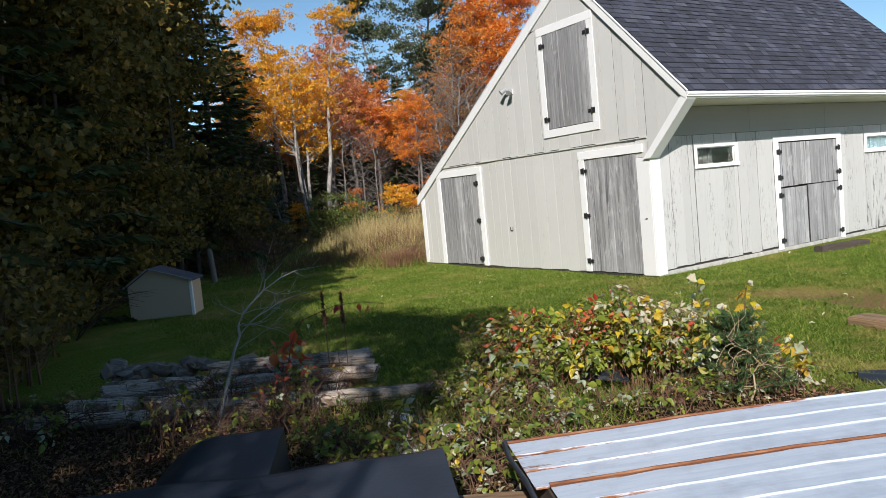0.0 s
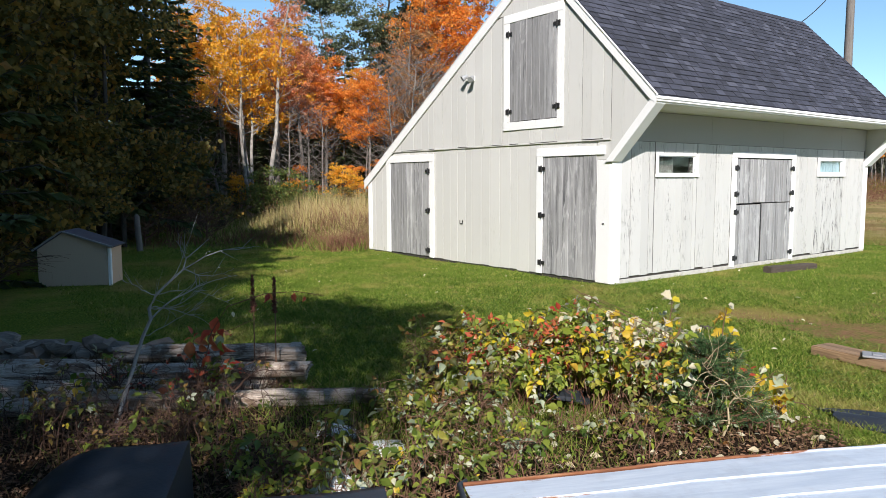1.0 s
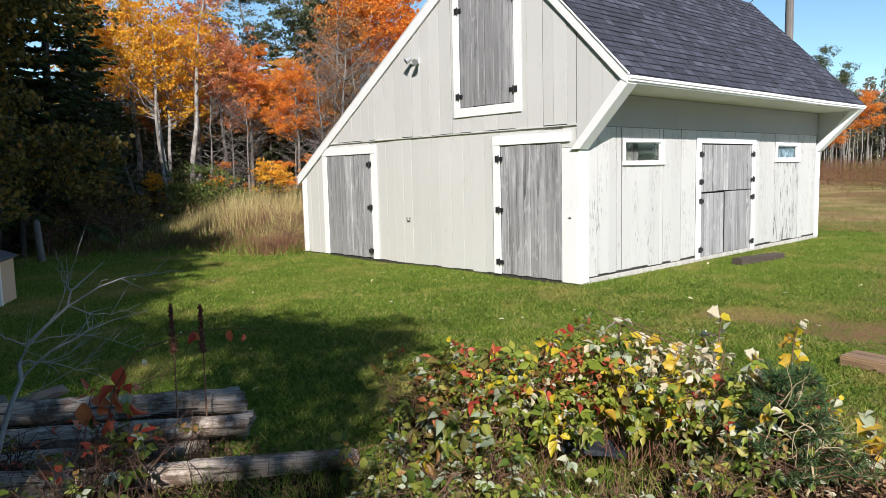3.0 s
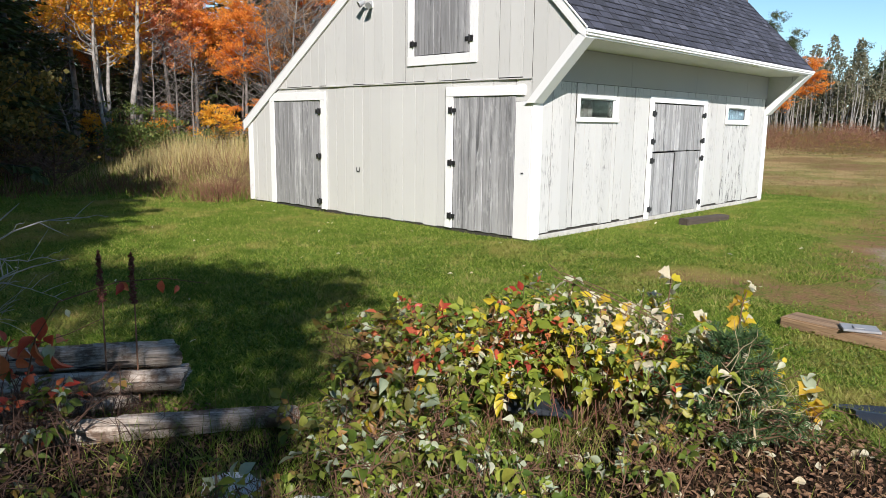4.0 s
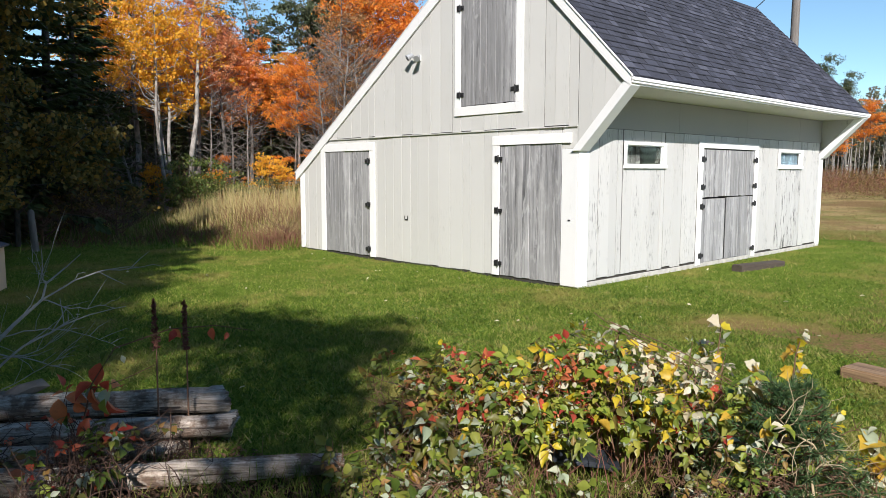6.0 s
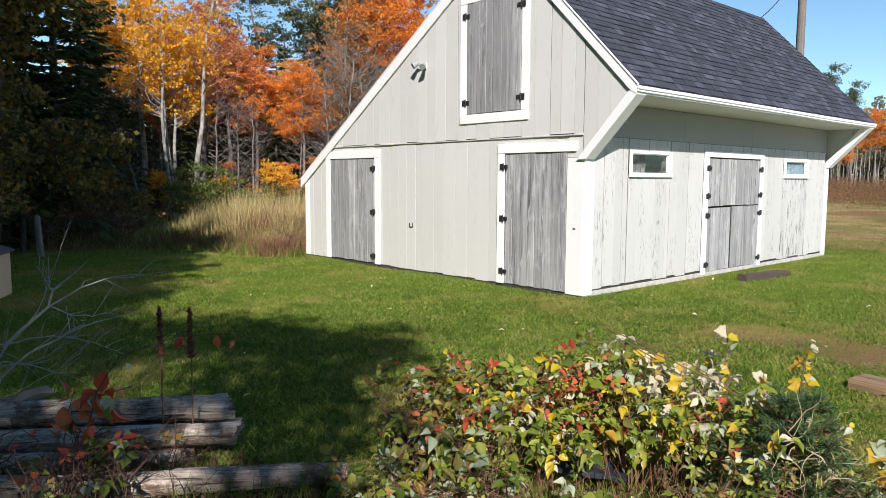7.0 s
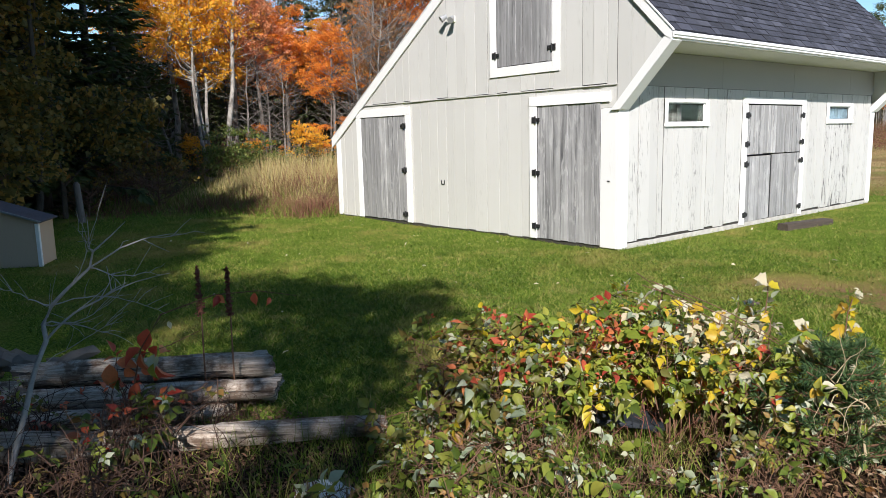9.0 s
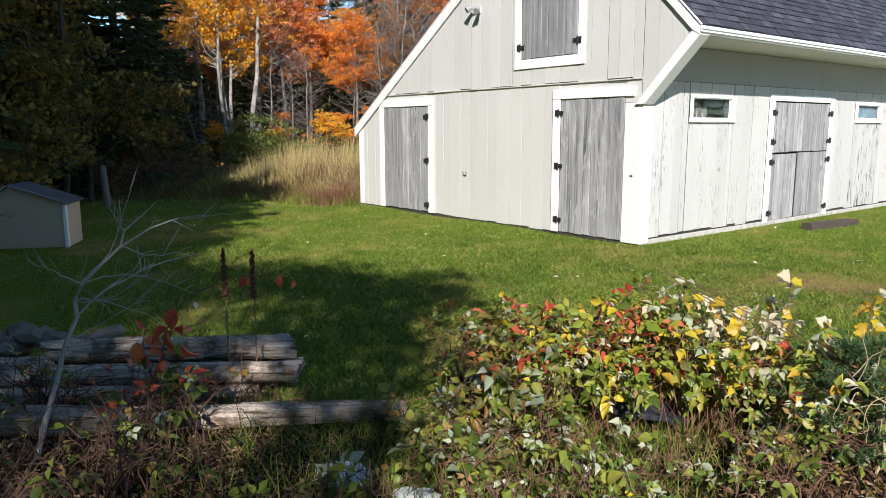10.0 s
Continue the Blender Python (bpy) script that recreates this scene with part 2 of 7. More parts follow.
def ground_mat():
    m, n, l, b = mat_new("lawn_and_earth")
    p = world_pos(n)
    sep = n.new("ShaderNodeSeparateXYZ")
    l.new(p, sep.inputs[0])
    x, y = sep.outputs[0], sep.outputs[1]
    w = noise_tex(n, l, p, 0.55, 5, 0.6)
    w2 = noise_tex(n, l, p, 0.16, 4, 0.6)
    fine = noise_tex(n, l, p, 45.0, 6, 0.75)
    mid = noise_tex(n, l, p, 5.0, 6, 0.7)
    lawn = ramp(n, l, fine, [(0.34, (0.025, 0.045, 0.006)), (0.5, (0.115, 0.18, 0.02)), (0.66, (0.27, 0.30, 0.065))])
    lawn = mix(n, l, ramp(n, l, w, [(0.48, grey(0)), (0.66, grey(0.75))]), lawn, (0.33, 0.25, 0.08))
    lawn = mix(n, l, ramp(n, l, mid, [(0.5, grey(0)), (0.75, grey(0.4))]), lawn, (0.11, 0.18, 0.02))
    dry = ramp(n, l, fine, [(0.3, (0.23, 0.15, 0.06)), (0.5, (0.40, 0.28, 0.125)), (0.7, (0.52, 0.40, 0.21))])
    dry = mix(n, l, ramp(n, l, w, [(0.42, grey(0)), (0.58, grey(0.75))]), dry, (0.17, 0.19, 0.045))
    dry = mix(n, l, ramp(n, l, w2, [(0.46, grey(0)), (0.56, grey(0.75))]), dry, (0.20, 0.11, 0.055))
    dry = mix(n, l, ramp(n, l, mid, [(0.5, grey(0)), (0.7, grey(0.6))]), dry, (0.15, 0.085, 0.045))
    earth = ramp(n, l, fine, [(0.3, (0.13, 0.07, 0.038)), (0.6, (0.31, 0.175, 0.095)), (0.8, (0.42, 0.28, 0.17))])
    gravel = ramp(n, l, noise_tex(n, l, p, 22.0, 8, 0.85), [(0.38, (0.14, 0.13, 0.12)), (0.48, (0.42, 0.41, 0.39)), (0.62, (0.66, 0.65, 0.62))])
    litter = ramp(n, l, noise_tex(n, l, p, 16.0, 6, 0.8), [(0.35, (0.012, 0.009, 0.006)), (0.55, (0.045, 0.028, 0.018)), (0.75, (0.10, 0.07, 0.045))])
    wob = calc(n, l, "MULTIPLY", calc(n, l, "SUBTRACT", w, 0.5), 4.0)
    wob2 = calc(n, l, "MULTIPLY", calc(n, l, "SUBTRACT", w2, 0.5), 7.0)

    def soft(v, lo, hi):
        r = n.new("ShaderNodeMapRange")
        r.interpolation_type = "SMOOTHSTEP"
        l.new(v, r.inputs[0])
        r.inputs[1].default_value, r.inputs[2].default_value = lo, hi
        return r.outputs[0]

    # dry field beyond the lawn, to the north and far away
    field = soft(calc(n, l, "ADD", y, wob2), 11.0, 14.5)
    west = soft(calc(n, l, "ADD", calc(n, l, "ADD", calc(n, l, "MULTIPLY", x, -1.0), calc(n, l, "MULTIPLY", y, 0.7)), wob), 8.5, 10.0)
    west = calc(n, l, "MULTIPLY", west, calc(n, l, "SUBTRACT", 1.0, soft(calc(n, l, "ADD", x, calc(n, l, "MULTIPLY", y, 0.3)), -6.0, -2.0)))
    # bare worn strip across the lawn
    line = calc(n, l, "ABSOLUTE", calc(n, l, "ADD", calc(n, l, "ADD", calc(n, l, "MULTIPLY", y, 1.0), 0.7), calc(n, l, "MULTIPLY", wob, 0.25)))
    strip = calc(n, l, "MULTIPLY", calc(n, l, "SUBTRACT", 1.0, soft(line, 0.25, 0.9)), soft(calc(n, l, "ADD", x, calc(n, l, "MULTIPLY", wob, 0.4)), 1.6, 3.4))
    strip = calc(n, l, "MULTIPLY", strip, ramp(n, l, mid, [(0.35, grey(0.15)), (0.6, grey(1.0))]))
    # gravel yard to the east
    gx = soft(calc(n, l, "ADD", calc(n, l, "ADD", x, calc(n, l, "MULTIPLY", y, 0.12)), calc(n, l, "MULTIPLY", wob, 0.5)), 4.0, 4.9)
    gy = soft(y, -1.2, 0.8)
    yard = calc(n, l, "MULTIPLY", gx, gy)
    rim = calc(n, l, "MULTIPLY", soft(calc(n, l, "ADD", calc(n, l, "ADD", x, calc(n, l, "MULTIPLY", y, 0.12)), calc(n, l, "MULTIPLY", wob, 0.6)), 2.9, 4.0), gy)
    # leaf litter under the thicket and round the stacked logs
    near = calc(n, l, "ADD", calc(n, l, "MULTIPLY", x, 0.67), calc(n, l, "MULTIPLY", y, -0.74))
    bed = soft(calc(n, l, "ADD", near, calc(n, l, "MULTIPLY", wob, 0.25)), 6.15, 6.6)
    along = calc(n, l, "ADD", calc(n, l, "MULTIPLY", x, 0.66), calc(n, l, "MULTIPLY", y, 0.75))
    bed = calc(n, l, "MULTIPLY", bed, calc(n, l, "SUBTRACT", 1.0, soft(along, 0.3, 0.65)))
    col = mix(n, l, field, lawn, dry)
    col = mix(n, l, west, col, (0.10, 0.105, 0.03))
    col = mix(n, l, strip, col, earth)
    rag = noise_tex(n, l, p, 2.6, 7, 0.75)
    tufts = ramp(n, l, rag, [(0.40, grey(0.12)), (0.56, grey(0.95))])
    col = mix(n, l, calc(n, l, "MULTIPLY", rim, tufts), col, earth)
    col = mix(n, l, calc(n, l, "MULTIPLY", yard, ramp(n, l, rag, [(0.36, grey(0.25)), (0.52, grey(1.0))])), col, gravel)
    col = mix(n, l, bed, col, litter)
    l.new(col, b.inputs["Base Color"])
    b.inputs["Roughness"].default_value = 0.95
    b.inputs["Specular IOR Level"].default_value = 0.05
    bump(n, l, b, fine, 0.7, 0.03)
    return m


M_GROUND = ground_mat()


# ---- mesh helpers ----
def part(name, bm, material, parent=None, label=""):
    me = bpy.data.meshes.new(name)
    bm.to_mesh(me)
    bm.free()
    me.materials.append(material)
    ob = new(name, me)
    if parent is not None:
        ob.parent = parent
    if label:
        ob["label"] = label
    return ob


def piece(name, me, m, parent):
    ob = new(name, me)
    ob.parent = parent
    ob.matrix_basis = m
    return ob


def empty(name, m=None):
    ob = new(name)
    ob.empty_display_size = 0.2
    if m is not None:
        ob.matrix_basis = m
    return ob


def add_box(bm, x0, x1, y0, y1, z0, z1, bevel=0.0):
    m = Matrix.Translation(((x0 + x1) / 2, (y0 + y1) / 2, (z0 + z1) / 2)) @ Matrix.Diagonal((x1 - x0, y1 - y0, z1 - z0, 1))
    r = bmesh.ops.create_cube(bm, size=1.0, matrix=m)
    if bevel:
        edges = list({e for v in r["verts"] for e in v.link_edges})
        bmesh.ops.bevel(bm, geom=edges, offset=bevel, segments=1, affect="EDGES")
    return bm


def box(x0, x1, y0, y1, z0, z1, bevel=0.004):
    return add_box(bmesh.new(), x0, x1, y0, y1, z0, z1, bevel)


def prism(pts, y0, y1):
    """A solid from a closed outline in x and z, between two values of y."""
    bm = bmesh.new()
    a = [bm.verts.new((x, y0, z)) for x, z in pts]
    c = [bm.verts.new((x, y1, z)) for x, z in pts]
    k = len(pts)
    bm.faces.new(a)
    bm.faces.new(list(reversed(c)))
    for i in range(k):
        bm.faces.new((a[(i + 1) % k], a[i], c[i], c[(i + 1) % k]))
    bmesh.ops.recalc_face_normals(bm, faces=bm.faces)
    return bm


def tube(pts, radii, sides=7):
    """Vertices and quads of a tapered tube along points."""
    pts = np.asarray(pts, float)
    k = len(pts)
    d = np.gradient(pts, axis=0)
    d /= np.linalg.norm(d, axis=1)[:, None] + 1e-9
    ref = np.where(np.abs(d[:, 2:3]) > 0.9, [[1.0, 0, 0]], [[0, 0, 1.0]])
    u = np.cross(d, ref)
    u /= np.linalg.norm(u, axis=1)[:, None] + 1e-9
    v = np.cross(d, u)
    a = np.linspace(0, 2 * np.pi, sides, endpoint=False)
    ring = pts[:, None] + np.asarray(radii)[:, None, None] * (np.cos(a)[None, :, None] * u[:, None] + np.sin(a)[None, :, None] * v[:, None])
    i = np.arange(k - 1)[:, None] * sides
    j = np.arange(sides)[None]
    j2 = (j + 1) % sides
    q = np.stack([i + j, i + j2, i + sides + j2, i + sides + j], -1).reshape(-1, 4)
    return ring.reshape(-1, 3), q


class Soup:
    """Gathers vertices and faces and makes one mesh of them."""

    def __init__(self):
        self.v, self.q, self.n = [], {3: [], 4: []}, 0

    def add(self, verts, faces):
        faces = np.asarray(faces)
        self.v.append(np.asarray(verts, float).reshape(-1, 3))
        self.q[faces.shape[1]].append(faces + self.n)
        self.n += len(self.v[-1])

    def mesh(self, name, material, smooth=False):
        me = bpy.data.meshes.new(name)
        v = np.concatenate(self.v)
        loops, starts, at = [], [], 0
        for k in (3, 4):
            if self.q[k]:
                f = np.concatenate(self.q[k])
                loops.append(f.ravel())
                starts.append(at + np.arange(len(f)) * k)
                at += f.size
        loops, starts = np.concatenate(loops), np.concatenate(starts)
        me.vertices.add(len(v))
        me.vertices.foreach_set("co", v.ravel().astype(np.float32))
        me.loops.add(len(loops))
        me.loops.foreach_set("vertex_index", loops.astype(np.int32))
        me.polygons.add(len(starts))
        me.polygons.foreach_set("loop_start", starts.astype(np.int32))
        me.update(calc_edges=True)
        me.validate()
        me.polygons.foreach_set("use_smooth", np.full(len(starts), smooth, bool))
        me.materials.append(material)
        return me


def unit(v):
    return v / (np.linalg.norm(v, axis=-1, keepdims=True) + 1e-9)


LEAF = np.array([(0, 0, 0), (0, 0.45, -0.015), (0, 1, -0.16), (-0.13, 0.12, 0.06), (-0.26, 0.36, 0.11), (-0.23, 0.58, 0.07), (-0.10, 0.82, -0.04), (0.13, 0.12, 0.06), (0.26, 0.36, 0.11), (0.23, 0.58, 0.07), (0.10, 0.82, -0.04)])
LEAF_F = np.array([(0, 1, 3), (3, 1, 4), (4, 1, 5), (5, 1, 6), (6, 1, 2), (0, 7, 1), (7, 8, 1), (8, 9, 1), (9, 10, 1), (10, 2, 1)])
LOBE = np.array([(0, 0, 0), (0, 0.42, -0.03), (-0.30, 0.05, 0.06), (-0.50, 0.26, 0.16), (-0.40, 0.42, 0.08), (-0.42, 0.70, 0.14), (-0.22, 0.78, 0.02), (0, 1, -0.20), (0.22, 0.78, 0.04), (0.40, 0.72, 0.18), (0.40, 0.42, 0.10), (0.52, 0.24, 0.20), (0.30, 0.05, 0.06)])
LOBE_F = np.array([(0, 1, 2)] + [(k, 1, k + 1) for k in range(2, 12)] + [(12, 1, 0)])
CARD = np.array([(0, 0, 0), (0.42, 0.45, 0.06), (0, 1, -0.05), (-0.42, 0.45, 0.06)])
CARD_F = np.array([(0, 1, 2, 3)])


def strew(soup, at, along, up, size, shape=CARD, faces=CARD_F, width=1.0):
    """Sets a leaf at every point, pointing along, with its face to up."""
    along = unit(along)
    side = unit(np.cross(along, up))
    nrm = np.cross(side, along)
    s = np.asarray(size).reshape(-1, 1, 1)
    v = at[:, None] + s * (shape[None, :, 0:1] * width * side[:, None] + shape[None, :, 1:2] * along[:, None] + shape[None, :, 2:3] * nrm[:, None])
    k = len(shape)
    f = (np.arange(len(at))[:, None, None] * k + faces[None]).reshape(-1, faces.shape[1])
    soup.add(v.reshape(-1, 3), f)


def ground_z(x, y):
    """The height of the ground: level round the barn, rising gently to the woods."""
    r = np.hypot(np.asarray(x) + 2.0, np.asarray(y) - 1.0)
    t = np.clip((r - 11.0) / 30.0, 0, 1)
    return -0.04 + 0.75 * t * t * (3 - 2 * t) + 0.015 * np.sin(np.asarray(x) * 1.7) * np.cos(np.asarray(y) * 1.3)


# ---- ground ----
def build_ground():
    a = np.concatenate([[-2500, -1200, -600, -300, -160, -100, -70, -50], np.arange(-40, -14, 2.0), np.arange(-14, 12, 0.4), np.arange(12, 40, 2.5), [50, 70, 100, 160, 300, 600, 1200, 2500]])
    gx, gy = np.meshgrid(a, a, indexing="ij")
    gz = ground_z(gx, gy)
    k = len(a)
    i, j = np.meshgrid(np.arange(k - 1), np.arange(k - 1), indexing="ij")
    q = np.stack([i * k + j, (i + 1) * k + j, (i + 1) * k + j + 1, i * k + j + 1], -1).reshape(-1, 4)
    s = Soup()
    s.add(np.stack([gx, gy, gz], -1).reshape(-1, 3), q)
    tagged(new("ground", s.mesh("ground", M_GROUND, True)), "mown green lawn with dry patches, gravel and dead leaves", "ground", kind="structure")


build_ground()


# ---- barn ----
RX, RZ = -1.61, 5.302
PITCH = 1.02
X_L, X_R, Y_B = -7.2, 0.0, 8.68


def roof_z(x):
    return 1.62 + 0.654 * (x + 7.24) if x < RX else 3.66 - PITCH * x


def shingle_mat():
    m, n, l, b = mat_new("dark_shingles")
    isl = n.new("ShaderNodeNewGeometry").outputs["Random Per Island"]
    oi = n.new("ShaderNodeObjectInfo").outputs["Random"]
    f = calc(n, l, "FRACT", calc(n, l, "ADD", calc(n, l, "MULTIPLY", isl, 7.3), calc(n, l, "MULTIPLY", oi, 5.1)))
    grit = noise_tex(n, l, world_pos(n), 140.0, 4, 0.8)
    blot = noise_tex(n, l, world_pos(n), 2.2, 4, 0.6)
    c = ramp(n, l, f, [(0.0, (0.018, 0.019, 0.029)), (0.45, (0.032, 0.034, 0.052)), (0.8, (0.052, 0.055, 0.080)), (1.0, (0.084, 0.087, 0.116))])
    c = mix(n, l, ramp(n, l, grit, [(0.4, grey(0)), (0.7, grey(0.5))]), c, (0.11, 0.112, 0.135))
    c = mix(n, l, ramp(n, l, blot, [(0.4, grey(0)), (0.7, grey(0.35))]), c, (0.02, 0.02, 0.024))
    l.new(c, b.inputs["Base Color"])
    b.inputs["Roughness"].default_value = 0.85
    bump(n, l, b, grit, 0.5, 0.004)
    return m


M_SHINGLE = shingle_mat()


def glass_mat():
    m, n, l, b = mat_new("window_glass")
    b.inputs["Base Color"].default_value = (0.9, 0.95, 0.95, 1)
    b.inputs["Roughness"].default_value = 0.03
    b.inputs["Transmission Weight"].default_value = 1.0
    b.inputs["IOR"].default_value = 1.45
    return m


M_GLASS = glass_mat()
rng = random.Random(5)
barn = tagged(empty("barn"), "grey and white painted wooden barn with dark shingle roof", "barn")

# gable wall with its boards, lower and upper course
wall_front = part("wall", prism([(X_L, -0.05), (X_R, -0.05), (X_R, 1.9), (0.76, 2.70), (RX, RZ - 0.12), (X_L, roof_z(X_L) - 0.12)], 0.0, 0.10), M_INNER, barn, "gable wall of grey painted vertical boards")


def board_poly(x0, x1, z0, cap, y0, y1):
    """A vertical board whose top follows the roof or ends at cap."""
    top = lambda x: min(cap, roof_z(x) - 0.13)
    pts = [(x0, z0), (x1, z0), (x1, top(x1))]
    if x0 < RX < x1 and cap > RZ - 0.2:
        pts.append((RX, RZ - 0.13))
    pts.append((x0, top(x0)))
    return prism(pts, y0, y1)


LD = (-6.25, -4.80, 0.01, 1.98)
RD = (-1.45, -0.275, 0.0, 1.985)
LOFT = (-2.295, -1.15, 2.62, 4.335)


def course(z0, cap, skips, y0, y1, x_to):
    x = X_L + 0.01 if z0 < 1 else -7.24 + (z0 + 0.15 - 1.62) / 0.654
    while x < x_to - 0.02:
        w = rng.choice((0.19, 0.24, 0.24, 0.29, 0.3))
        x1 = min(x + w, x_to)
        if x_to - x1 < 0.08:
            x1 = x_to
        for sx0, sx1, sz0, sz1 in skips:
            if x < sx0 - 0.02 < x1:
                x1 = sx0 - 0.02
            elif sx0 - 0.03 <= x < sx1 + 0.02 and z0 < sz1:
                x1 = min(max(x1, x + 0.1), sx1 + 0.02)
        inside = [s for s in skips if x >= s[0] - 0.03 and x1 <= s[1] + 0.03]
        dy = rng.uniform(-0.003, 0.003)
        lo = z0 + rng.uniform(-0.012, 0.012)
        if inside:
            s = inside[0]
            if s[2] - z0 > 0.1:
                part("board", board_poly(x, x1 - 0.007, lo, s[2] - 0.02, y0 + dy, y1), M_GABLE, wall_front)
            if min(cap, roof_z(x) - 0.13) - s[3] > 0.05:
                part("board", board_poly(x, x1 - 0.004, s[3] + 0.02, cap, y0 + dy, y1), M_GABLE, wall_front)
        else:
            gap = rng.choice((0.006, 0.008, 0.011))
            part("board", board_poly(x, x1 - gap, lo, cap, y0 + dy, y1), M_GABLE, wall_front)
            if rng.random() < 0.7:
                part("joint", board_poly(x1 - gap + 0.0005, x1 - 0.0005, lo + 0.01, cap - 0.005, y0 + 0.006, y1), M_JOINT, wall_front)
        x = x1


course(0.0, 2.21, [LD, RD], -0.022, -0.002, -0.28)
course(2.225, 4.47, [LOFT], -0.034, -0.006, 0.0)
# boards over the side overhang and in the peak
for x0, x1 in ((0.004, 0.22), (0.224, 0.42), (0.424, 0.6), (0.604, 0.74)):
    part("board", prism([(x0, 1.97 + x0), (x1, 1.97 + x1), (x1, roof_z(x1) - 0.13), (x0, roof_z(x0) - 0.13)], -0.034, -0.006), M_GABLE, wall_front)
for x0, x1 in ((-2.6, -2.2), (-2.2, -1.85), (-1.85, -1.50), (-1.50, -1.15), (-1.15, -0.85)):
    xs = [x0, x1 - 0.004]
    pts = [(xs[0], 4.476), (xs[1], 4.476), (xs[1], max(4.48, roof_z(xs[1]) - 0.13))]
    if xs[0] < RX < xs[1]:
        pts.append((RX, RZ - 0.13))
    pts.append((xs[0], max(4.48, roof_z(xs[0]) - 0.13)))
    part("board", prism(pts, -0.040, -0.0345), M_GABLE, wall_front)
part("board", box(-0.275, -0.004, -0.022, -0.002, 1.905, 2.205, 0.002), M_GABLE, wall_front)
# drip strip between the courses, lifted at two places
for x0, x1, h in ((-6.1, -4.75, 0.004), (-4.75, -4.2, 0.012), (-4.2, -2.5, 0.004), (-2.5, -0.55, 0.004), (-0.55, -0.2, 0.014), (-0.2, 0.0, 0.004)):
    part("drip_strip", box(x0, x1 - 0.003, -0.042 - h, -0.0225, 2.206, 2.22, 0.0), M_GABLE, wall_front)

# side wall with openings
WIN = ((1.10, 2.11, 1.69, 1.985), (6.46, 7.45, 1.715, 1.97))
SD = (3.39, 5.34, 0.02, 1.97)
wall_side = part("wall", box(-0.10, 0.0, 0.10, 1.10, -0.05, 3.5, 0.0), M_INNER, barn, "side wall of peeling white vertical boards")
for y0, y1, z0, z1 in ((1.10, 2.11, -0.05, 1.69), (1.10, 2.11, 1.985, 3.5), (2.11, 3.39, -0.05, 3.5), (3.39, 5.34, 1.97, 3.5), (5.34, 6.46, -0.05, 3.5),
                       (6.46, 7.45, -0.05, 1.715), (6.46, 7.45, 1.97, 3.5), (7.45, Y_B - 0.1, -0.05, 3.5)):
    part("wall_panel", box(-0.10, 0.0, y0, y1, z0, z1, 0.0), M_INNER, wall_side)
y = 0.2
while y < Y_B - 0.2:
    w = rng.choice((0.2, 0.24, 0.26, 0.3))
    y1 = min(y + w, Y_B - 0.18)
    for a, c in ((1.04, 2.2), (3.24, 5.48), (6.38, 7.56)):
        if y < a < y1:
            y1 = a
        if a <= y < c < y1:
            y1 = c
    if Y_B - 0.18 - y1 < 0.08:
        y1 = Y_B - 0.18
    runs = [(0.058 + rng.uniform(-0.016, 0.016), 2.2), (2.206, 2.676)]
    if 3.2 < y < 5.47:
        runs = [(2.09, 2.2), (2.206, 2.676)]
    elif 1.03 < y < 2.19 or 6.37 < y < 7.55:
        runs = [(0.058 + rng.uniform(-0.016, 0.016), 1.645), (2.03, 2.2), (2.206, 2.676)]
    gap = 0.022 if abs(y1 - 2.2) < 0.02 or abs(y1 - 1.04) < 0.02 else rng.choice((0.004, 0.006, 0.008, 0.013))
    for z0, z1 in runs:
        if z0 > 2.2:
            continue
        dx = rng.uniform(-0.004, 0.004)
        if z0 < 0.2 and y1 < Y_B - 0.2 and rng.random() < 0.85:
            part("joint", box(0.003, 0.0165, y1 - gap + 0.0005, y1 - 0.0005, z0 + 0.01, z1 - 0.004, 0.0), M_JOINT, wall_side)
        part("board", box(0.003, 0.024 + dx, y, y1 - gap, z0, z1, 0.002), M_SIDEWORN if (y > 5.4 and z1 < 2.1) else M_SIDE, wall_side)
    y = y1
# smooth panels whose grey carries the shade of the eave above
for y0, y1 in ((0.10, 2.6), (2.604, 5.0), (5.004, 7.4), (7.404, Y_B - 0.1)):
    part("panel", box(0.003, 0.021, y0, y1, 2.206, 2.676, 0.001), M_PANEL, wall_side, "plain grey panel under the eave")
# remaining walls, floor inside
part("wall", box(X_L, X_L + 0.1, 0.1, Y_B - 0.1, -0.05, 1.40, 0.0), M_INNER, barn, "low rear wall of grey boards")
part("wall", prism([(X_L, -0.05), (X_R, -0.05), (X_R, 1.9), (0.76, 2.70), (RX, RZ - 0.12), (X_L, roof_z(X_L) - 0.12)], Y_B - 0.1, Y_B), M_SIDE, barn, "far gable wall")
part("floor_slab", box(X_L + 0.1, -0.1, 0.1, Y_B - 0.1, -0.05, 0.03, 0.0), M_INNER, barn)
# footing strips: pale under the side wall, dark for shade under the gable
part("footing", box(0.004, 0.030, 0.0, Y_B, -0.12, 0.030, 0.004), M_STONE, barn, "pale footing under the side wall")
part("footing", box(X_L, -0.03, -0.012, -0.001, -0.12, -0.004, 0.0), M_INNER, barn, "dark gap under the gable wall")

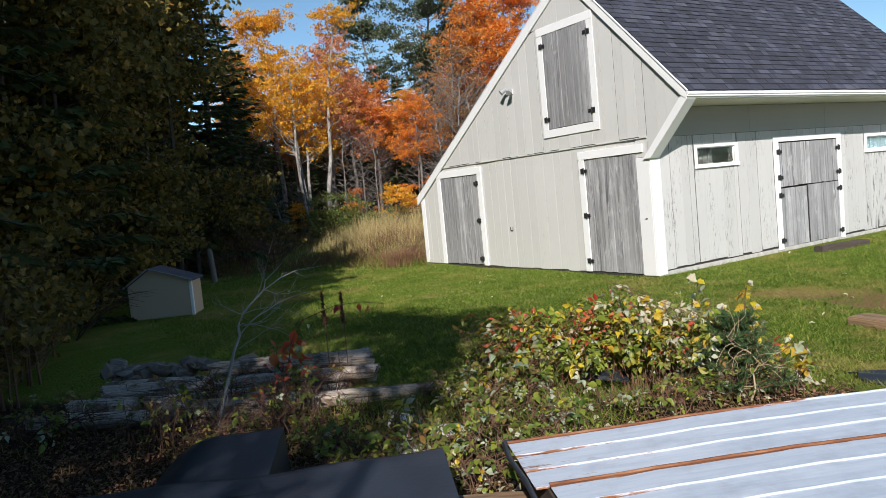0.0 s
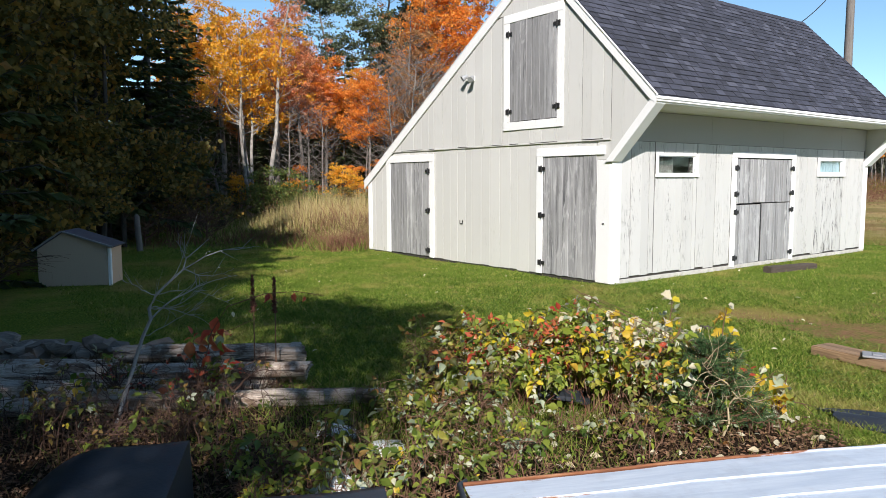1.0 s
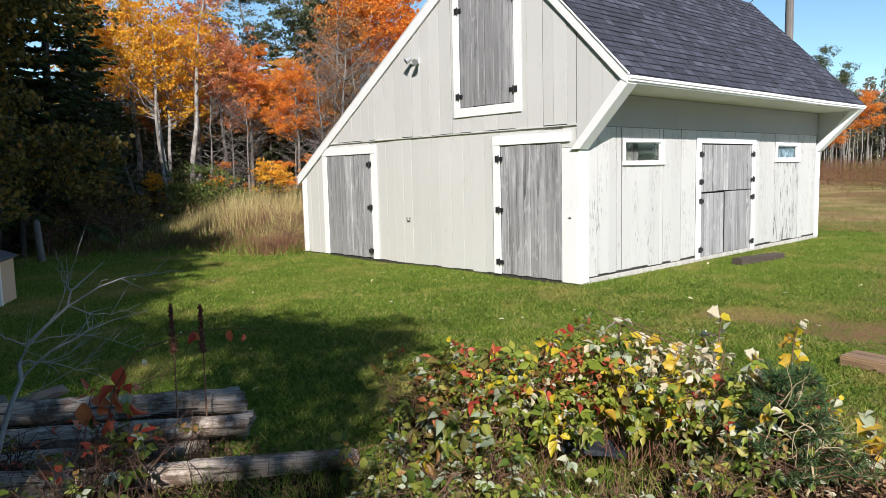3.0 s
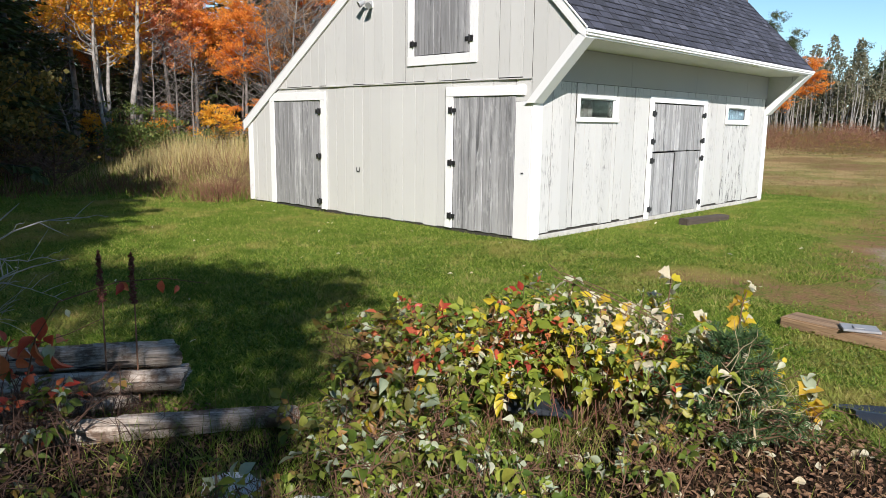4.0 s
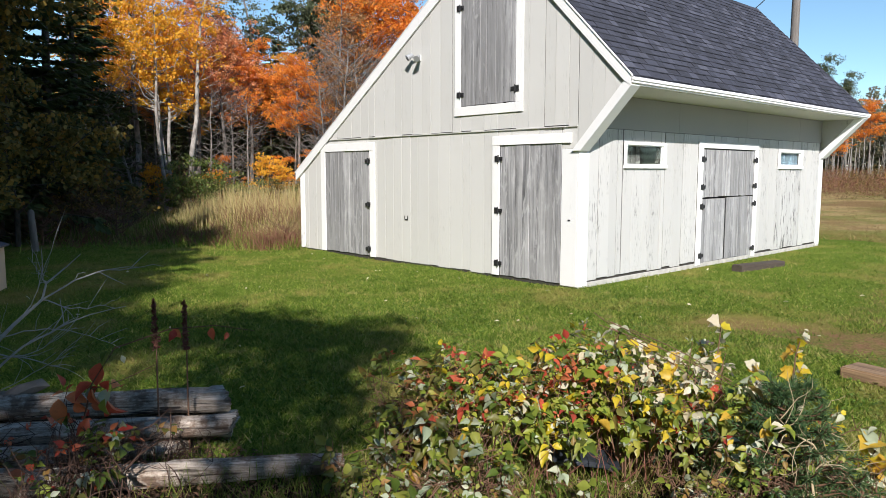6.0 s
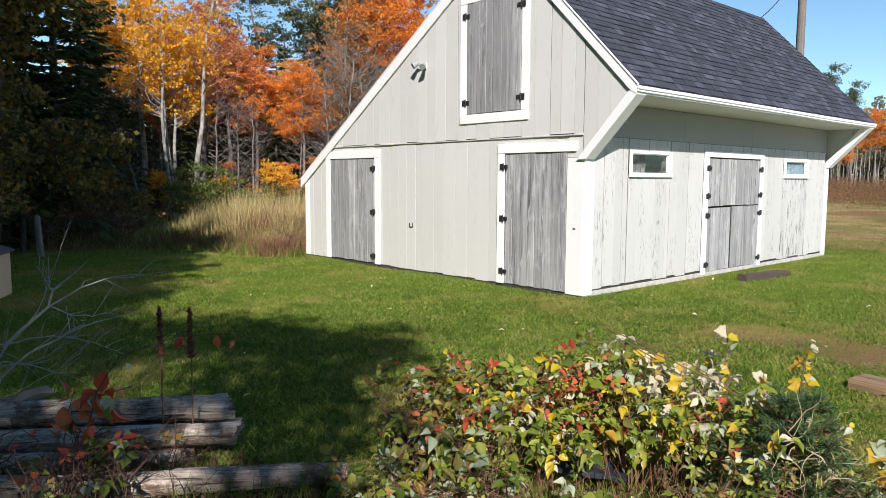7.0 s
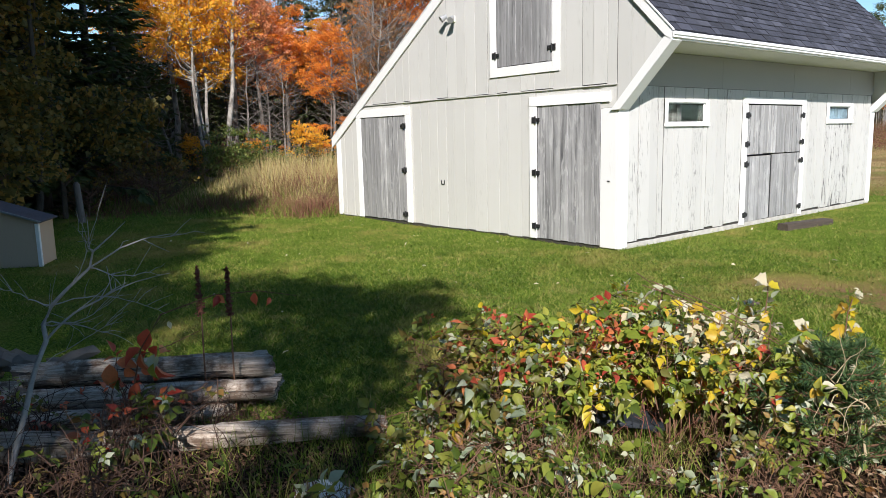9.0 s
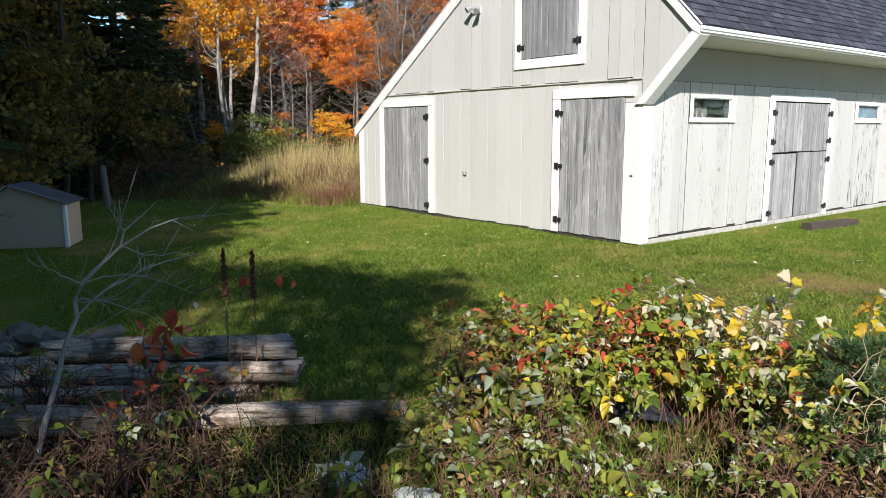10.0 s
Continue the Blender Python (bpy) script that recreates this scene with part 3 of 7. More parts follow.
# corner boards
part("corner_board", box(-0.272, 0.0, -0.030, -0.003, -0.02, 1.90, 0.004), M_TRIM, barn)
part("corner_board", box(0.003, 0.031, -0.030, 0.195, -0.02, 1.98, 0.004), M_TRIM, barn)
part("corner_board", prism([(X_L - 0.01, 0.0), (X_L + 0.15, 0.0), (X_L + 0.15, roof_z(X_L + 0.15) - 0.13), (X_L - 0.01, roof_z(X_L) - 0.13)], -0.032, -0.0245), M_TRIM, barn)
part("corner_board", box(0.003, 0.031, Y_B - 0.17, Y_B + 0.02, 0.0, 1.98, 0.004), M_TRIM, barn)


def trim_front(x0, x1, z0, z1, w, bottom=False):
    """White boards round an opening in the gable wall; outer size."""
    part("door_trim", box(x0, x0 + w, -0.048, -0.0355 if z0 > 2.2 else -0.0235, z0, z1 - w, 0.003), M_TRIM, barn)
    if x1 < -0.5:
        part("door_trim", box(x1 - w, x1, -0.048, -0.0355 if z0 > 2.2 else -0.0235, z0, z1 - w, 0.003), M_TRIM, barn)
    part("door_trim", box(x0, x1, -0.051, -0.0355 if z0 > 2.2 else -0.0235, z1 - w + 0.002, z1, 0.003), M_TRIM, barn)
    if bottom:
        part("door_trim", box(x0, x1, -0.055, -0.0355, z0 - w, z0 - 0.002, 0.003), M_TRIM, barn)


trim_front(-6.39, -4.60, 0.0, 2.13, 0.15)
trim_front(-1.60, -0.11, 0.0, 2.125, 0.14)
trim_front(-2.445, -0.995, 2.615, 4.475, 0.145, True)


def hinge(parent, m):
    """A short black strap hinge with pin and bolt heads, on a face that looks along -y."""
    bm = bmesh.new()
    add_box(bm, -0.075, -0.005, -0.008, 0.0, -0.045, 0.045, 0.002)
    add_box(bm, 0.005, 0.085, -0.008, 0.0, -0.03, 0.03, 0.002)
    bmesh.ops.create_cone(bm, cap_ends=True, segments=8, radius1=0.011, radius2=0.011, depth=0.11, matrix=Matrix.Translation((0, -0.008, 0)))
    for bx, bz in ((-0.05, 0.025), (-0.05, -0.025), (0.06, 0.0)):
        bmesh.ops.create_cone(bm, cap_ends=True, segments=6, radius1=0.009, radius2=0.006, depth=0.008, matrix=Matrix.Translation((bx, -0.011, bz)) @ Matrix.Rotation(radians(90), 4, "X"))
    ob = part("hinge", bm, M_IRON, parent, "black iron hinge")
    ob.matrix_basis = m
    return ob


def leaf_door(x0, x1, z0, z1, hinges, side=False, label="", face=-0.030, gap=0.011):
    """A door leaf of upright planks. For the side wall x stands for y and the leaf looks along +x."""
    turn = Matrix.Rotation(radians(90), 4, "Z") if side else Matrix.Identity(4)
    back = part("door", box(x0, x1, face + 0.025, face + 0.032, z0, z1, 0.0), M_INNER, barn, label)
    back.matrix_basis = turn
    x = x0
    while x < x1 - 0.02:
        xe = min(x + rng.uniform(0.12, 0.19), x1)
        if x1 - xe < 0.07:
            xe = x1
        bm = box(-(xe - x) / 2 + 0.001, (xe - x) / 2 - gap / 2, face + rng.uniform(-0.006, 0.006), face + 0.024, -(z1 - z0) / 2 + rng.uniform(0, 0.012), (z1 - z0) / 2, 0.003)
        pl = part("plank", bm, M_OLDWOOD, back)
        pl.matrix_basis = Matrix.Translation(((x + xe) / 2, 0, (z0 + z1) / 2))
        x = xe
    for hx, hz, flip in hinges:
        hinge(back, Matrix.Translation((hx, min(face, -0.050) - 0.003, hz)) @ (Matrix.Rotation(radians(180), 4, "Y") if flip else Matrix.Identity(4)))
    return back


leaf_door(LD[0], LD[1], LD[2], LD[3], [(-4.79, 1.79, True), (-4.79, 0.98, True), (-4.79, 0.15, True)], label="closed weathered grey plank door with three hinges")
leaf_door(RD[0], RD[1], RD[2], RD[3], [(-1.465, 1.785, False), (-1.465, 1.0, False), (-1.465, 0.19, False)], label="closed weathered grey plank door with knots")
leaf_door(LOFT[0], -1.742, LOFT[2], LOFT[3], [(-2.31, 4.14, False), (-2.31, 2.80, False)], label="closed weathered loft door leaf", face=-0.044)
leaf_door(-1.732, LOFT[1], LOFT[2], LOFT[3], [(-1.14, 4.14, True), (-1.14, 2.81, True)], label="closed weathered loft door leaf", face=-0.044)
leaf_door(3.395, 5.335, 1.15, 1.965, [(3.38, 1.80, False), (3.38, 1.33, False), (5.35, 1.80, True), (5.35, 1.33, True)], True, "upper half of a weathered grey stable door")
leaf_door(3.395, 4.246, 0.03, 1.125, [(3.38, 1.0, False), (3.38, 0.16, False)], True, "lower leaf of a weathered grey stable door")
leaf_door(4.296, 5.335, 0.03, 1.137, [(5.35, 1.0, True), (5.35, 0.16, True)], True, "lower leaf of a weathered grey stable door")
# black strip added between the lower leaves to stand for shade in their gap
part("door_batten", box(0.002, 0.022, 4.248, 4.294, 0.05, 1.12, 0.0), M_IRON, barn, "dark gap between the lower door leaves")
part("door_trim", box(0.0255, 0.048, 3.24, 3.388, 0.0, 1.985, 0.003), M_TRIM, barn)
part("door_trim", box(0.0255, 0.048, 5.343, 5.48, 0.0, 1.985, 0.003), M_TRIM, barn)
part("door_trim", box(0.0255, 0.051, 3.24, 5.48, 1.987, 2.09, 0.003), M_TRIM, barn)
# door catch by the right-hand door and a small bracket on the gable
part("catch", box(-0.145, -0.105, -0.042, -0.0305, 0.905, 0.923, 0.003), M_IRON, barn, "small black door catch")
bm = box(-3.74, -3.66, -0.036, -0.0235, 0.74, 0.76, 0.002)
add_box(bm, -3.745, -3.735, -0.036, -0.0235, 0.76, 0.82, 0.001)
add_box(bm, -3.665, -3.655, -0.036, -0.0235, 0.76, 0.82, 0.001)
part("bracket", bm, M_IRON, barn, "small dark metal bracket")


def side_window(y0, y1, z0, z1, ty0, ty1, tz0, tz1):
    w = part("window", box(0.0255, 0.050, ty0, y0, tz0, tz1, 0.003), M_TRIM, barn, "small white-framed window")
    part("frame", box(0.0255, 0.050, y1, ty1, tz0, tz1, 0.003), M_TRIM, w)
    part("frame", box(0.0255, 0.052, y0 + 0.002, y1 - 0.002, z1, tz1, 0.003), M_TRIM, w)
    part("jamb", box(-0.09, 0.003, y0, y0 + 0.008, z0, z1, 0.0), M_INNER, w)
    part("jamb", box(-0.09, 0.003, y1 - 0.008, y1, z0, z1, 0.0), M_INNER, w)
    part("sill", box(0.0255, 0.062, ty0 - 0.01, ty1 + 0.01, tz0 - 0.012, z0, 0.004), M_TRIM, w)
    sash = box(0.004, 0.030, y0 + 0.009, y0 + 0.026, z0 + 0.001, z1 - 0.001, 0.002)
    add_box(sash, 0.004, 0.030, y1 - 0.026, y1 - 0.009, z0 + 0.001, z1 - 0.001, 0.002)
    add_box(sash, 0.004, 0.030, y0 + 0.027, y1 - 0.027, z0 + 0.001, z0 + 0.016, 0.002)
    add_box(sash, 0.004, 0.030, y0 + 0.027, y1 - 0.027, z1 - 0.016, z1 - 0.001, 0.002)
    part("sash", sash, M_TRIM, w)
    pane = part("pane", box(0.014, 0.018, y0 + 0.02, y1 - 0.02, z0 + 0.01, z1 - 0.01, 0.0), M_GLASS, w, "dusty window glass")
    pane.visible_shadow = False


side_window(*WIN[0], 1.04, 2.20, 1.65, 2.03)
bm = bmesh.new()
for k in range(9):
    add_box(bm, -0.145 + 0.008 * (k % 2), -0.137 + 0.008 * (k % 2), 1.11 + k * 0.068, 1.178 + k * 0.068, 1.69, 1.98)
part("curtain", bm, M_CURTAIN, barn, "faded beige curtain behind the glass")
side_window(*WIN[1], 6.38, 7.56, 1.655, 2.03)
# added folded sheet; sky reflected in this pane is put into its blue
bm = bmesh.new()
for k in range(13):
    add_box(bm, -0.030 + 0.005 * (k % 2), -0.025 + 0.005 * (k % 2), 6.469 + k * 0.0747, 6.5437 + k * 0.0747, 1.715, 1.969)
part("curtain", bm, plain("pale_blue_cloth", (0.12, 0.18, 0.225), 0.8, 0, 0.4, 6.0), barn, "pale blue curtain behind the glass")

# roof: slabs, soffit, fascia, rakes, braces
Y0, Y1 = -0.046, Y_B + 0.10
E_R, E_L = 0.835, -7.32
part("roof_deck", prism([(RX, RZ), (E_R, roof_z(E_R)), (E_R, roof_z(E_R) - 0.1), (RX, RZ - 0.12)], Y0, Y1), M_SHINGLE, barn)
part("roof_deck", prism([(RX, RZ), (RX, RZ - 0.12), (E_L, roof_z(E_L) - 0.09), (E_L, roof_z(E_L))], Y0, Y1), M_SHINGLE, barn, "dark shingled rear roof slope")
part("soffit", box(0.003, E_R - 0.03, 0.0, Y_B - 0.1, 2.682, 2.700, 0.0), M_SOFFIT, barn, "pale painted soffit under the eave")
part("fascia", box(E_R - 0.03, E_R + 0.008, Y0 + 0.0, Y1 - 0.0, 2.690, 2.790, 0.004), M_TRIM, barn)
for ya, yb, za, zb in ((Y0 - 0.03, 4.15, 0.0, 0.0), (4.153, 6.40, 0.0, -0.012), (6.403, Y1 + 0.03, -0.012, 0.0)):
    bm = box(E_R + 0.009, E_R + 0.050, ya, yb, 2.742, 2.786, 0.006)
    add_box(bm, E_R + 0.009, E_R + 0.034, ya, yb, 2.712, 2.7415, 0.004)
    for v in bm.verts:
        v.co.z += za + (zb - za) * (v.co.y - ya) / (yb - ya)
    part("gutter_strip", bm, M_TRIM, barn, "white metal drip edge, slightly sagging")
part("fascia", box(E_L - 0.03, E_L, Y0 + 0.02, Y1 - 0.02, roof_z(E_L) - 0.11, roof_z(E_L) - 0.01, 0.004), M_TRIM, barn)
for a, c in ((Y0 - 0.028, Y0 - 0.002), (Y1 + 0.002, Y1 + 0.028)):
    part("rake_board", prism([(RX, RZ + 0.01), (RX, RZ - 0.19), (E_L + 0.0, roof_z(E_L) - 0.165), (E_L, roof_z(E_L) + 0.01)], a, c), M_TRIM, barn, "white rake board along the long slope")
    part("rake_board", prism([(RX + 0.002, RZ + 0.01), (E_R, roof_z(E_R) + 0.01), (E_R, roof_z(E_R) - 0.12), (E_R - 0.1, roof_z(E_R - 0.1) - 0.16), (RX + 0.002, RZ - 0.17)], a, c), M_TRIM, barn, "white rake board along the steep slope")
    part("rake_cap", prism([(RX, RZ + 0.025), (RX, RZ + 0.011), (E_L - 0.02, roof_z(E_L - 0.02) + 0.011), (E_L - 0.02, roof_z(E_L - 0.02) + 0.025)], a - 0.012, c), M_TRIM if a < 0 else M_SHINGLE, barn)
    part("rake_cap", prism([(RX + 0.002, RZ + 0.025), (E_R + 0.02, roof_z(E_R + 0.02) + 0.025), (E_R + 0.02, roof_z(E_R + 0.02) + 0.011), (RX + 0.002, RZ + 0.011)], a - 0.012, c), M_TRIM if a < 0 else M_SHINGLE, barn)
part("rake_soffit", prism([(RX, RZ - 0.125), (RX, RZ - 0.14), (E_L, roof_z(E_L) - 0.11), (E_L, roof_z(E_L) - 0.095)], Y0, -0.001), M_TRIM, barn)
part("rake_soffit", prism([(RX, RZ - 0.125), (E_R - 0.05, roof_z(E_R - 0.05) - 0.105), (E_R - 0.05, roof_z(E_R - 0.05) - 0.12), (RX, RZ - 0.14)], Y0, -0.001), M_TRIM, barn)
part("rake_soffit", prism([(RX, RZ - 0.125), (E_R - 0.05, roof_z(E_R - 0.05) - 0.105), (E_R - 0.05, roof_z(E_R - 0.05) - 0.12), (RX, RZ - 0.14)], Y_B - 0.3, Y1), M_TRIM, barn)
for a, c in ((-0.068, 0.14), (Y_B - 0.16, Y_B + 0.08)):
    part("brace", prism([(-0.08, 1.876), (0.07, 1.876), (0.842, 2.685), (0.842, 2.735), (0.715, 2.735)], a, c), M_TRIM, barn, "white diagonal bracket under the eave")

# floodlight with two heads
M_SLATEGREY = plain("grey_metal", (0.36, 0.37, 0.38), 0.5, 0.2)
lamp = part("floodlight", box(-3.37, -3.27, -0.055, -0.036, 3.44, 3.54, 0.008), M_TRIM, barn, "white twin floodlight with turned heads")
for sx, tz in ((-1, 0.02), (1, -0.02)):
    bm = bmesh.new()
    bmesh.ops.create_cone(bm, cap_ends=True, segments=8, radius1=0.016, radius2=0.016, depth=0.09, matrix=Matrix.Translation((-3.32 + sx * 0.05, -0.09, 3.50)) @ Matrix.Rotation(radians(60), 4, "X") @ Matrix.Rotation(radians(35 * sx), 4, "Y"))
    bmesh.ops.create_cone(bm, cap_ends=True, segments=14, radius1=0.055, radius2=0.028, depth=0.12, matrix=Matrix.Translation((-3.32 + sx * 0.10, -0.16, 3.50 + tz)) @ Matrix.Rotation(radians(25 * sx), 4, "Z") @ Matrix.Rotation(radians(-58), 4, "X"))
    part("lamp_head", bm, M_SLATEGREY, lamp)

# shingles of the steep slope: overlapping courses of tabs
slope = Vector((1, 0, -PITCH)).normalized()
nrm = Vector((PITCH, 0, 1)).normalized()
run = (E_R - RX) * math.hypot(1, PITCH)
roof = part("roof", prism([(RX, RZ + 0.004), (E_R - 0.02, roof_z(E_R - 0.02) + 0.004), (E_R - 0.02, roof_z(E_R - 0.02) + 0.001), (RX, RZ + 0.001)], Y0 + 0.01, Y1 - 0.01), M_SHINGLE, barn, "dark grey architectural shingles on the steep slope")
tabs = []
for wdt in (0.16, 0.22, 0.30):
    tb = bmesh.new()
    add_box(tb, -0.085, 0.07, -wdt / 2 + 0.004, wdt / 2 - 0.004, 0.0, 0.012)
    tme = bpy.data.meshes.new("shingle")
    tb.to_mesh(tme)
    tb.free()
    tme.materials.append(M_SHINGLE)
    tabs.append((wdt, tme))
far_tabs = Soup()
cube_v = np.array([(a, b_, c) for a in (-0.085, 0.07) for b_ in (-0.5, 0.5) for c in (0.0, 0.012)])
cube_f = np.array([(0, 1, 3, 2), (4, 6, 7, 5), (0, 4, 5, 1), (2, 3, 7, 6), (1, 5, 7, 3), (0, 2, 6, 4)])
count = 0
for r in range(int(run / 0.14) + 1):
    s = run - 0.06 - r * 0.14
    if s < 0.05:
        break
    y, first = Y0 + 0.006, True
    while y < Y1 - 0.06:
        wdt, tme = rng.choice(tabs)
        wdt = min(wdt * (rng.uniform(0.4, 1.0) if first else 1.0), Y1 - 0.012 - y)
        first = False
        lift = 0.010 + 0.006 * (rng.random() < 0.45) + 0.0006 * (r % 3)
        c = Vector((RX, y + wdt / 2, RZ)) + slope * (s + rng.uniform(-0.006, 0.006)) + nrm * lift
        basis = Matrix((slope, (0, 1, 0), nrm)).transposed().to_4x4() @ Matrix.Rotation(radians(2.2), 4, "Y")
        if y < 4.4 and r < 20 and count < 298 and wdt > 0.15:
            piece("shingle", tme, Matrix.Translation(c) @ basis @ Matrix.Diagonal((1, wdt / next(w for w, q in tabs if q is tme), 1, 1)), roof)
            count += 1
        else:
            b3 = np.array(basis.to_3x3())
            far_tabs.add((cube_v * [1, wdt - 0.006, 1]) @ b3.T + np.array(c), cube_f)
        y += wdt
ft = new("shingle_layer", far_tabs.mesh("shingle_layer", M_SHINGLE))
ft.parent = roof
ft["kind"] = "stuff"
# dark strips along each course: the shadow line below its edge, put into colour
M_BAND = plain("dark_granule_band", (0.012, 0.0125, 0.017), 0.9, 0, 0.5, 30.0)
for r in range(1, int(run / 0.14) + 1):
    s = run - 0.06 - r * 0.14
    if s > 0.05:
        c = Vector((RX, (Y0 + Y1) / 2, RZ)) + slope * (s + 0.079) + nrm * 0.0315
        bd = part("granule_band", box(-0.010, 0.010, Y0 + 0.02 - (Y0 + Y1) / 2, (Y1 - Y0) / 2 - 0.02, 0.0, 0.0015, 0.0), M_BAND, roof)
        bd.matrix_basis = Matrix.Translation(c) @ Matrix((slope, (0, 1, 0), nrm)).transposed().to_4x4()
part("ridge_cap", prism([(RX - 0.14, roof_z(RX - 0.14) + 0.012), (RX, RZ + 0.02), (RX + 0.14, roof_z(RX + 0.14) + 0.02), (RX + 0.14, roof_z(RX + 0.14) + 0.03), (RX, RZ + 0.034), (RX - 0.14, roof_z(RX - 0.14) + 0.024)], Y0, Y1), M_SHINGLE, barn)


# ---- yard lamp pole and wires ----
pole = tagged(empty("utility_pole", pose(-2.45, 13.0, 0)), "weathered wooden pole with a yard lamp", "utility pole")
s = Soup()
s.add(*tube([(0, 0, -0.3), (0, 0, 3), (0.0, 0, 6), (0, 0, 9.6)], [0.14, 0.125, 0.11, 0.095], 12))
me = s.mesh("shaft", M_POLE, True)
shaft = new("shaft", me)
shaft.parent = pole
s = Soup()
s.add(*tube([(0.1, 0, 7.53), (0.45, -0.05, 7.60), (0.80, -0.1, 7.665), (0.90, -0.1, 7.67)], [0.036, 0.034, 0.032, 0.032], 8))
arm = new("lamp_arm", s.mesh("lamp_arm", M_TRIM, True))
arm.parent = pole
bm = bmesh.new()
bmesh.ops.create_cone(bm, cap_ends=True, segments=16, radius1=0.09, radius2=0.13, depth=0.22, matrix=Matrix.Translation((0.95, -0.1, 7.53)))
bmesh.ops.create_cone(bm, cap_ends=True, segments=16, radius1=0.11, radius2=0.05, depth=0.09, matrix=Matrix.Translation((0.95, -0.1, 7.685)))
part("lamp_head", bm, M_TRIM, pole, "white dusk-to-dawn lamp head")


def wire(a, c, sag, name, label):
    k = np.linspace(0, 1, 24)[:, None]
    pts = np.array(a) * (1 - k) + np.array(c) * k - np.array([0, 0, 1.0]) * sag * 4 * k * (1 - k)
    s = Soup()
    s.add(*tube(pts, [0.011] * 24, 5))
    tagged(new(name, s.mesh(name, M_IRON, True)), label, "cable")


wire((-2.35, 12.95, 8.3), (9.5, 54.0, 9.0), 0.9, "overhead_cable", "thin black overhead cable from the pole")
wire((-2.5, 12.9, 7.42), (RX, Y1 - 0.1, RZ + 0.03), 0.12, "service_cable", "thin cable from pole down to the barn ridge")


# ---- trees ----
def grow(r, base, height, radius, lean=0.06, steps=9, wobble=0.12):
    """Points and radii of a leaning, slightly crooked stem."""
    z = np.linspace(0, 1, steps)
    off = np.cumsum(r.normal(0, wobble * height / steps, (steps, 2)), axis=0)
    lean_xy = r.normal(0, lean, 2) * height
    pts = np.stack([base[0] + off[:, 0] * 0.5 + lean_xy[0] * z, base[1] + off[:, 1] * 0.5 + lean_xy[1] * z, base[2] + z * height], -1)
    return pts, radius * (1 - 0.86 * z)


def limb(r, start, way, length, radius, bend=0.25, steps=6):
    t = np.linspace(0, 1, steps)[:, None]
    way = unit(np.asarray(way, float))
    pts = start + way * length * t + r.normal(0, 0.05 * length, (steps, 3)) * t + np.array([0, 0, bend * length]) * t * t
    return pts, radius * (1 - 0.85 * t[:, 0]) + 0.003


def tree_thing(name, wood, bark, leaves, leafmat, label, category="tree"):
    top = empty(name)
    tr = new("trunk", wood.mesh("trunk", bark, True))
    tr.parent = top
    if leaves is not None and leaves.n:
        cr = new("crown", leaves.mesh("crown", leafmat))
        cr.parent = top
    return tagged(top, label, category)


def broadleaf(name, seed, height, spread, leaves, size, bark, leafmat, label, stems=1, crown_from=0.35, clump=0.55, twigs=2, radius=0.13, flat=0.4, limbs=16, tuft=0.11):
    """Stems with limbs and twigs; leaves gather in flat, uneven tufts at the twigs."""
    r = np.random.default_rng(seed)
    wood, crown, anchors = Soup(), Soup(), []
    for s in range(stems):
        h = height * (1 if s == 0 else r.uniform(0.7, 0.95))
        pts, rad = grow(r, (r.normal(0, 0.2) * (stems > 1), r.normal(0, 0.2) * (stems > 1), -0.2), h, radius * (1 if s == 0 else 0.75), 0.05 + 0.05 * (stems > 1))
        wood.add(*tube(pts, rad, 8))
        for k in range(int(limbs / stems ** 0.5)):
            f = r.uniform(crown_from, 0.97)
            i = f * (len(pts) - 1)
            st = pts[int(i)] + (pts[min(int(i) + 1, len(pts) - 1)] - pts[int(i)]) * (i % 1)
            a = r.uniform(0, 2 * np.pi)
            ln = spread * (1.15 - 0.75 * f) * r.uniform(0.55, 1.1)
            lp, lr = limb(r, st, (np.cos(a), np.sin(a), r.uniform(0.15, 0.7)), ln, radius * 0.34 * (1.15 - f))
            wood.add(*tube(lp, lr, 5))
            anchors += [lp[3], lp[4], lp[5]]
            for q in range(twigs):
                b = r.uniform(0, 2 * np.pi)
                tp, trd = limb(r, lp[r.integers(2, 6)], (np.cos(b), np.sin(b), r.uniform(0, 0.6)), ln * r.uniform(0.3, 0.6), radius * 0.1)
                wood.add(*tube(tp, trd, 4))
                anchors += [tp[3], tp[5]]
        anchors.append(pts[-1])
    if leaves:
        anchors = np.array(anchors)
        w = r.random(len(anchors)) ** 1.5
        groups = max(60, leaves // 22)
        mid = anchors[r.choice(len(anchors), groups, p=w / w.sum())] + r.normal(0, 1, (groups, 3)) * [clump, clump, clump * flat]
        share = r.random(groups) ** 1.3 + 0.08
        pick = r.choice(groups, leaves, p=share / share.sum())
        at = mid[pick] + r.normal(0, 1, (leaves, 3)) * [tuft, tuft, tuft * 0.45]
        strew(crown, at, r.normal(0, 1, (leaves, 3)) - [0, 0, 0.5], r.normal(0, 0.6, (leaves, 3)) + [0.35, -0.25, 0.9], size * r.uniform(0.6, 1.3, leaves))
    return tree_thing(name, wood, bark, crown, leafmat, label)


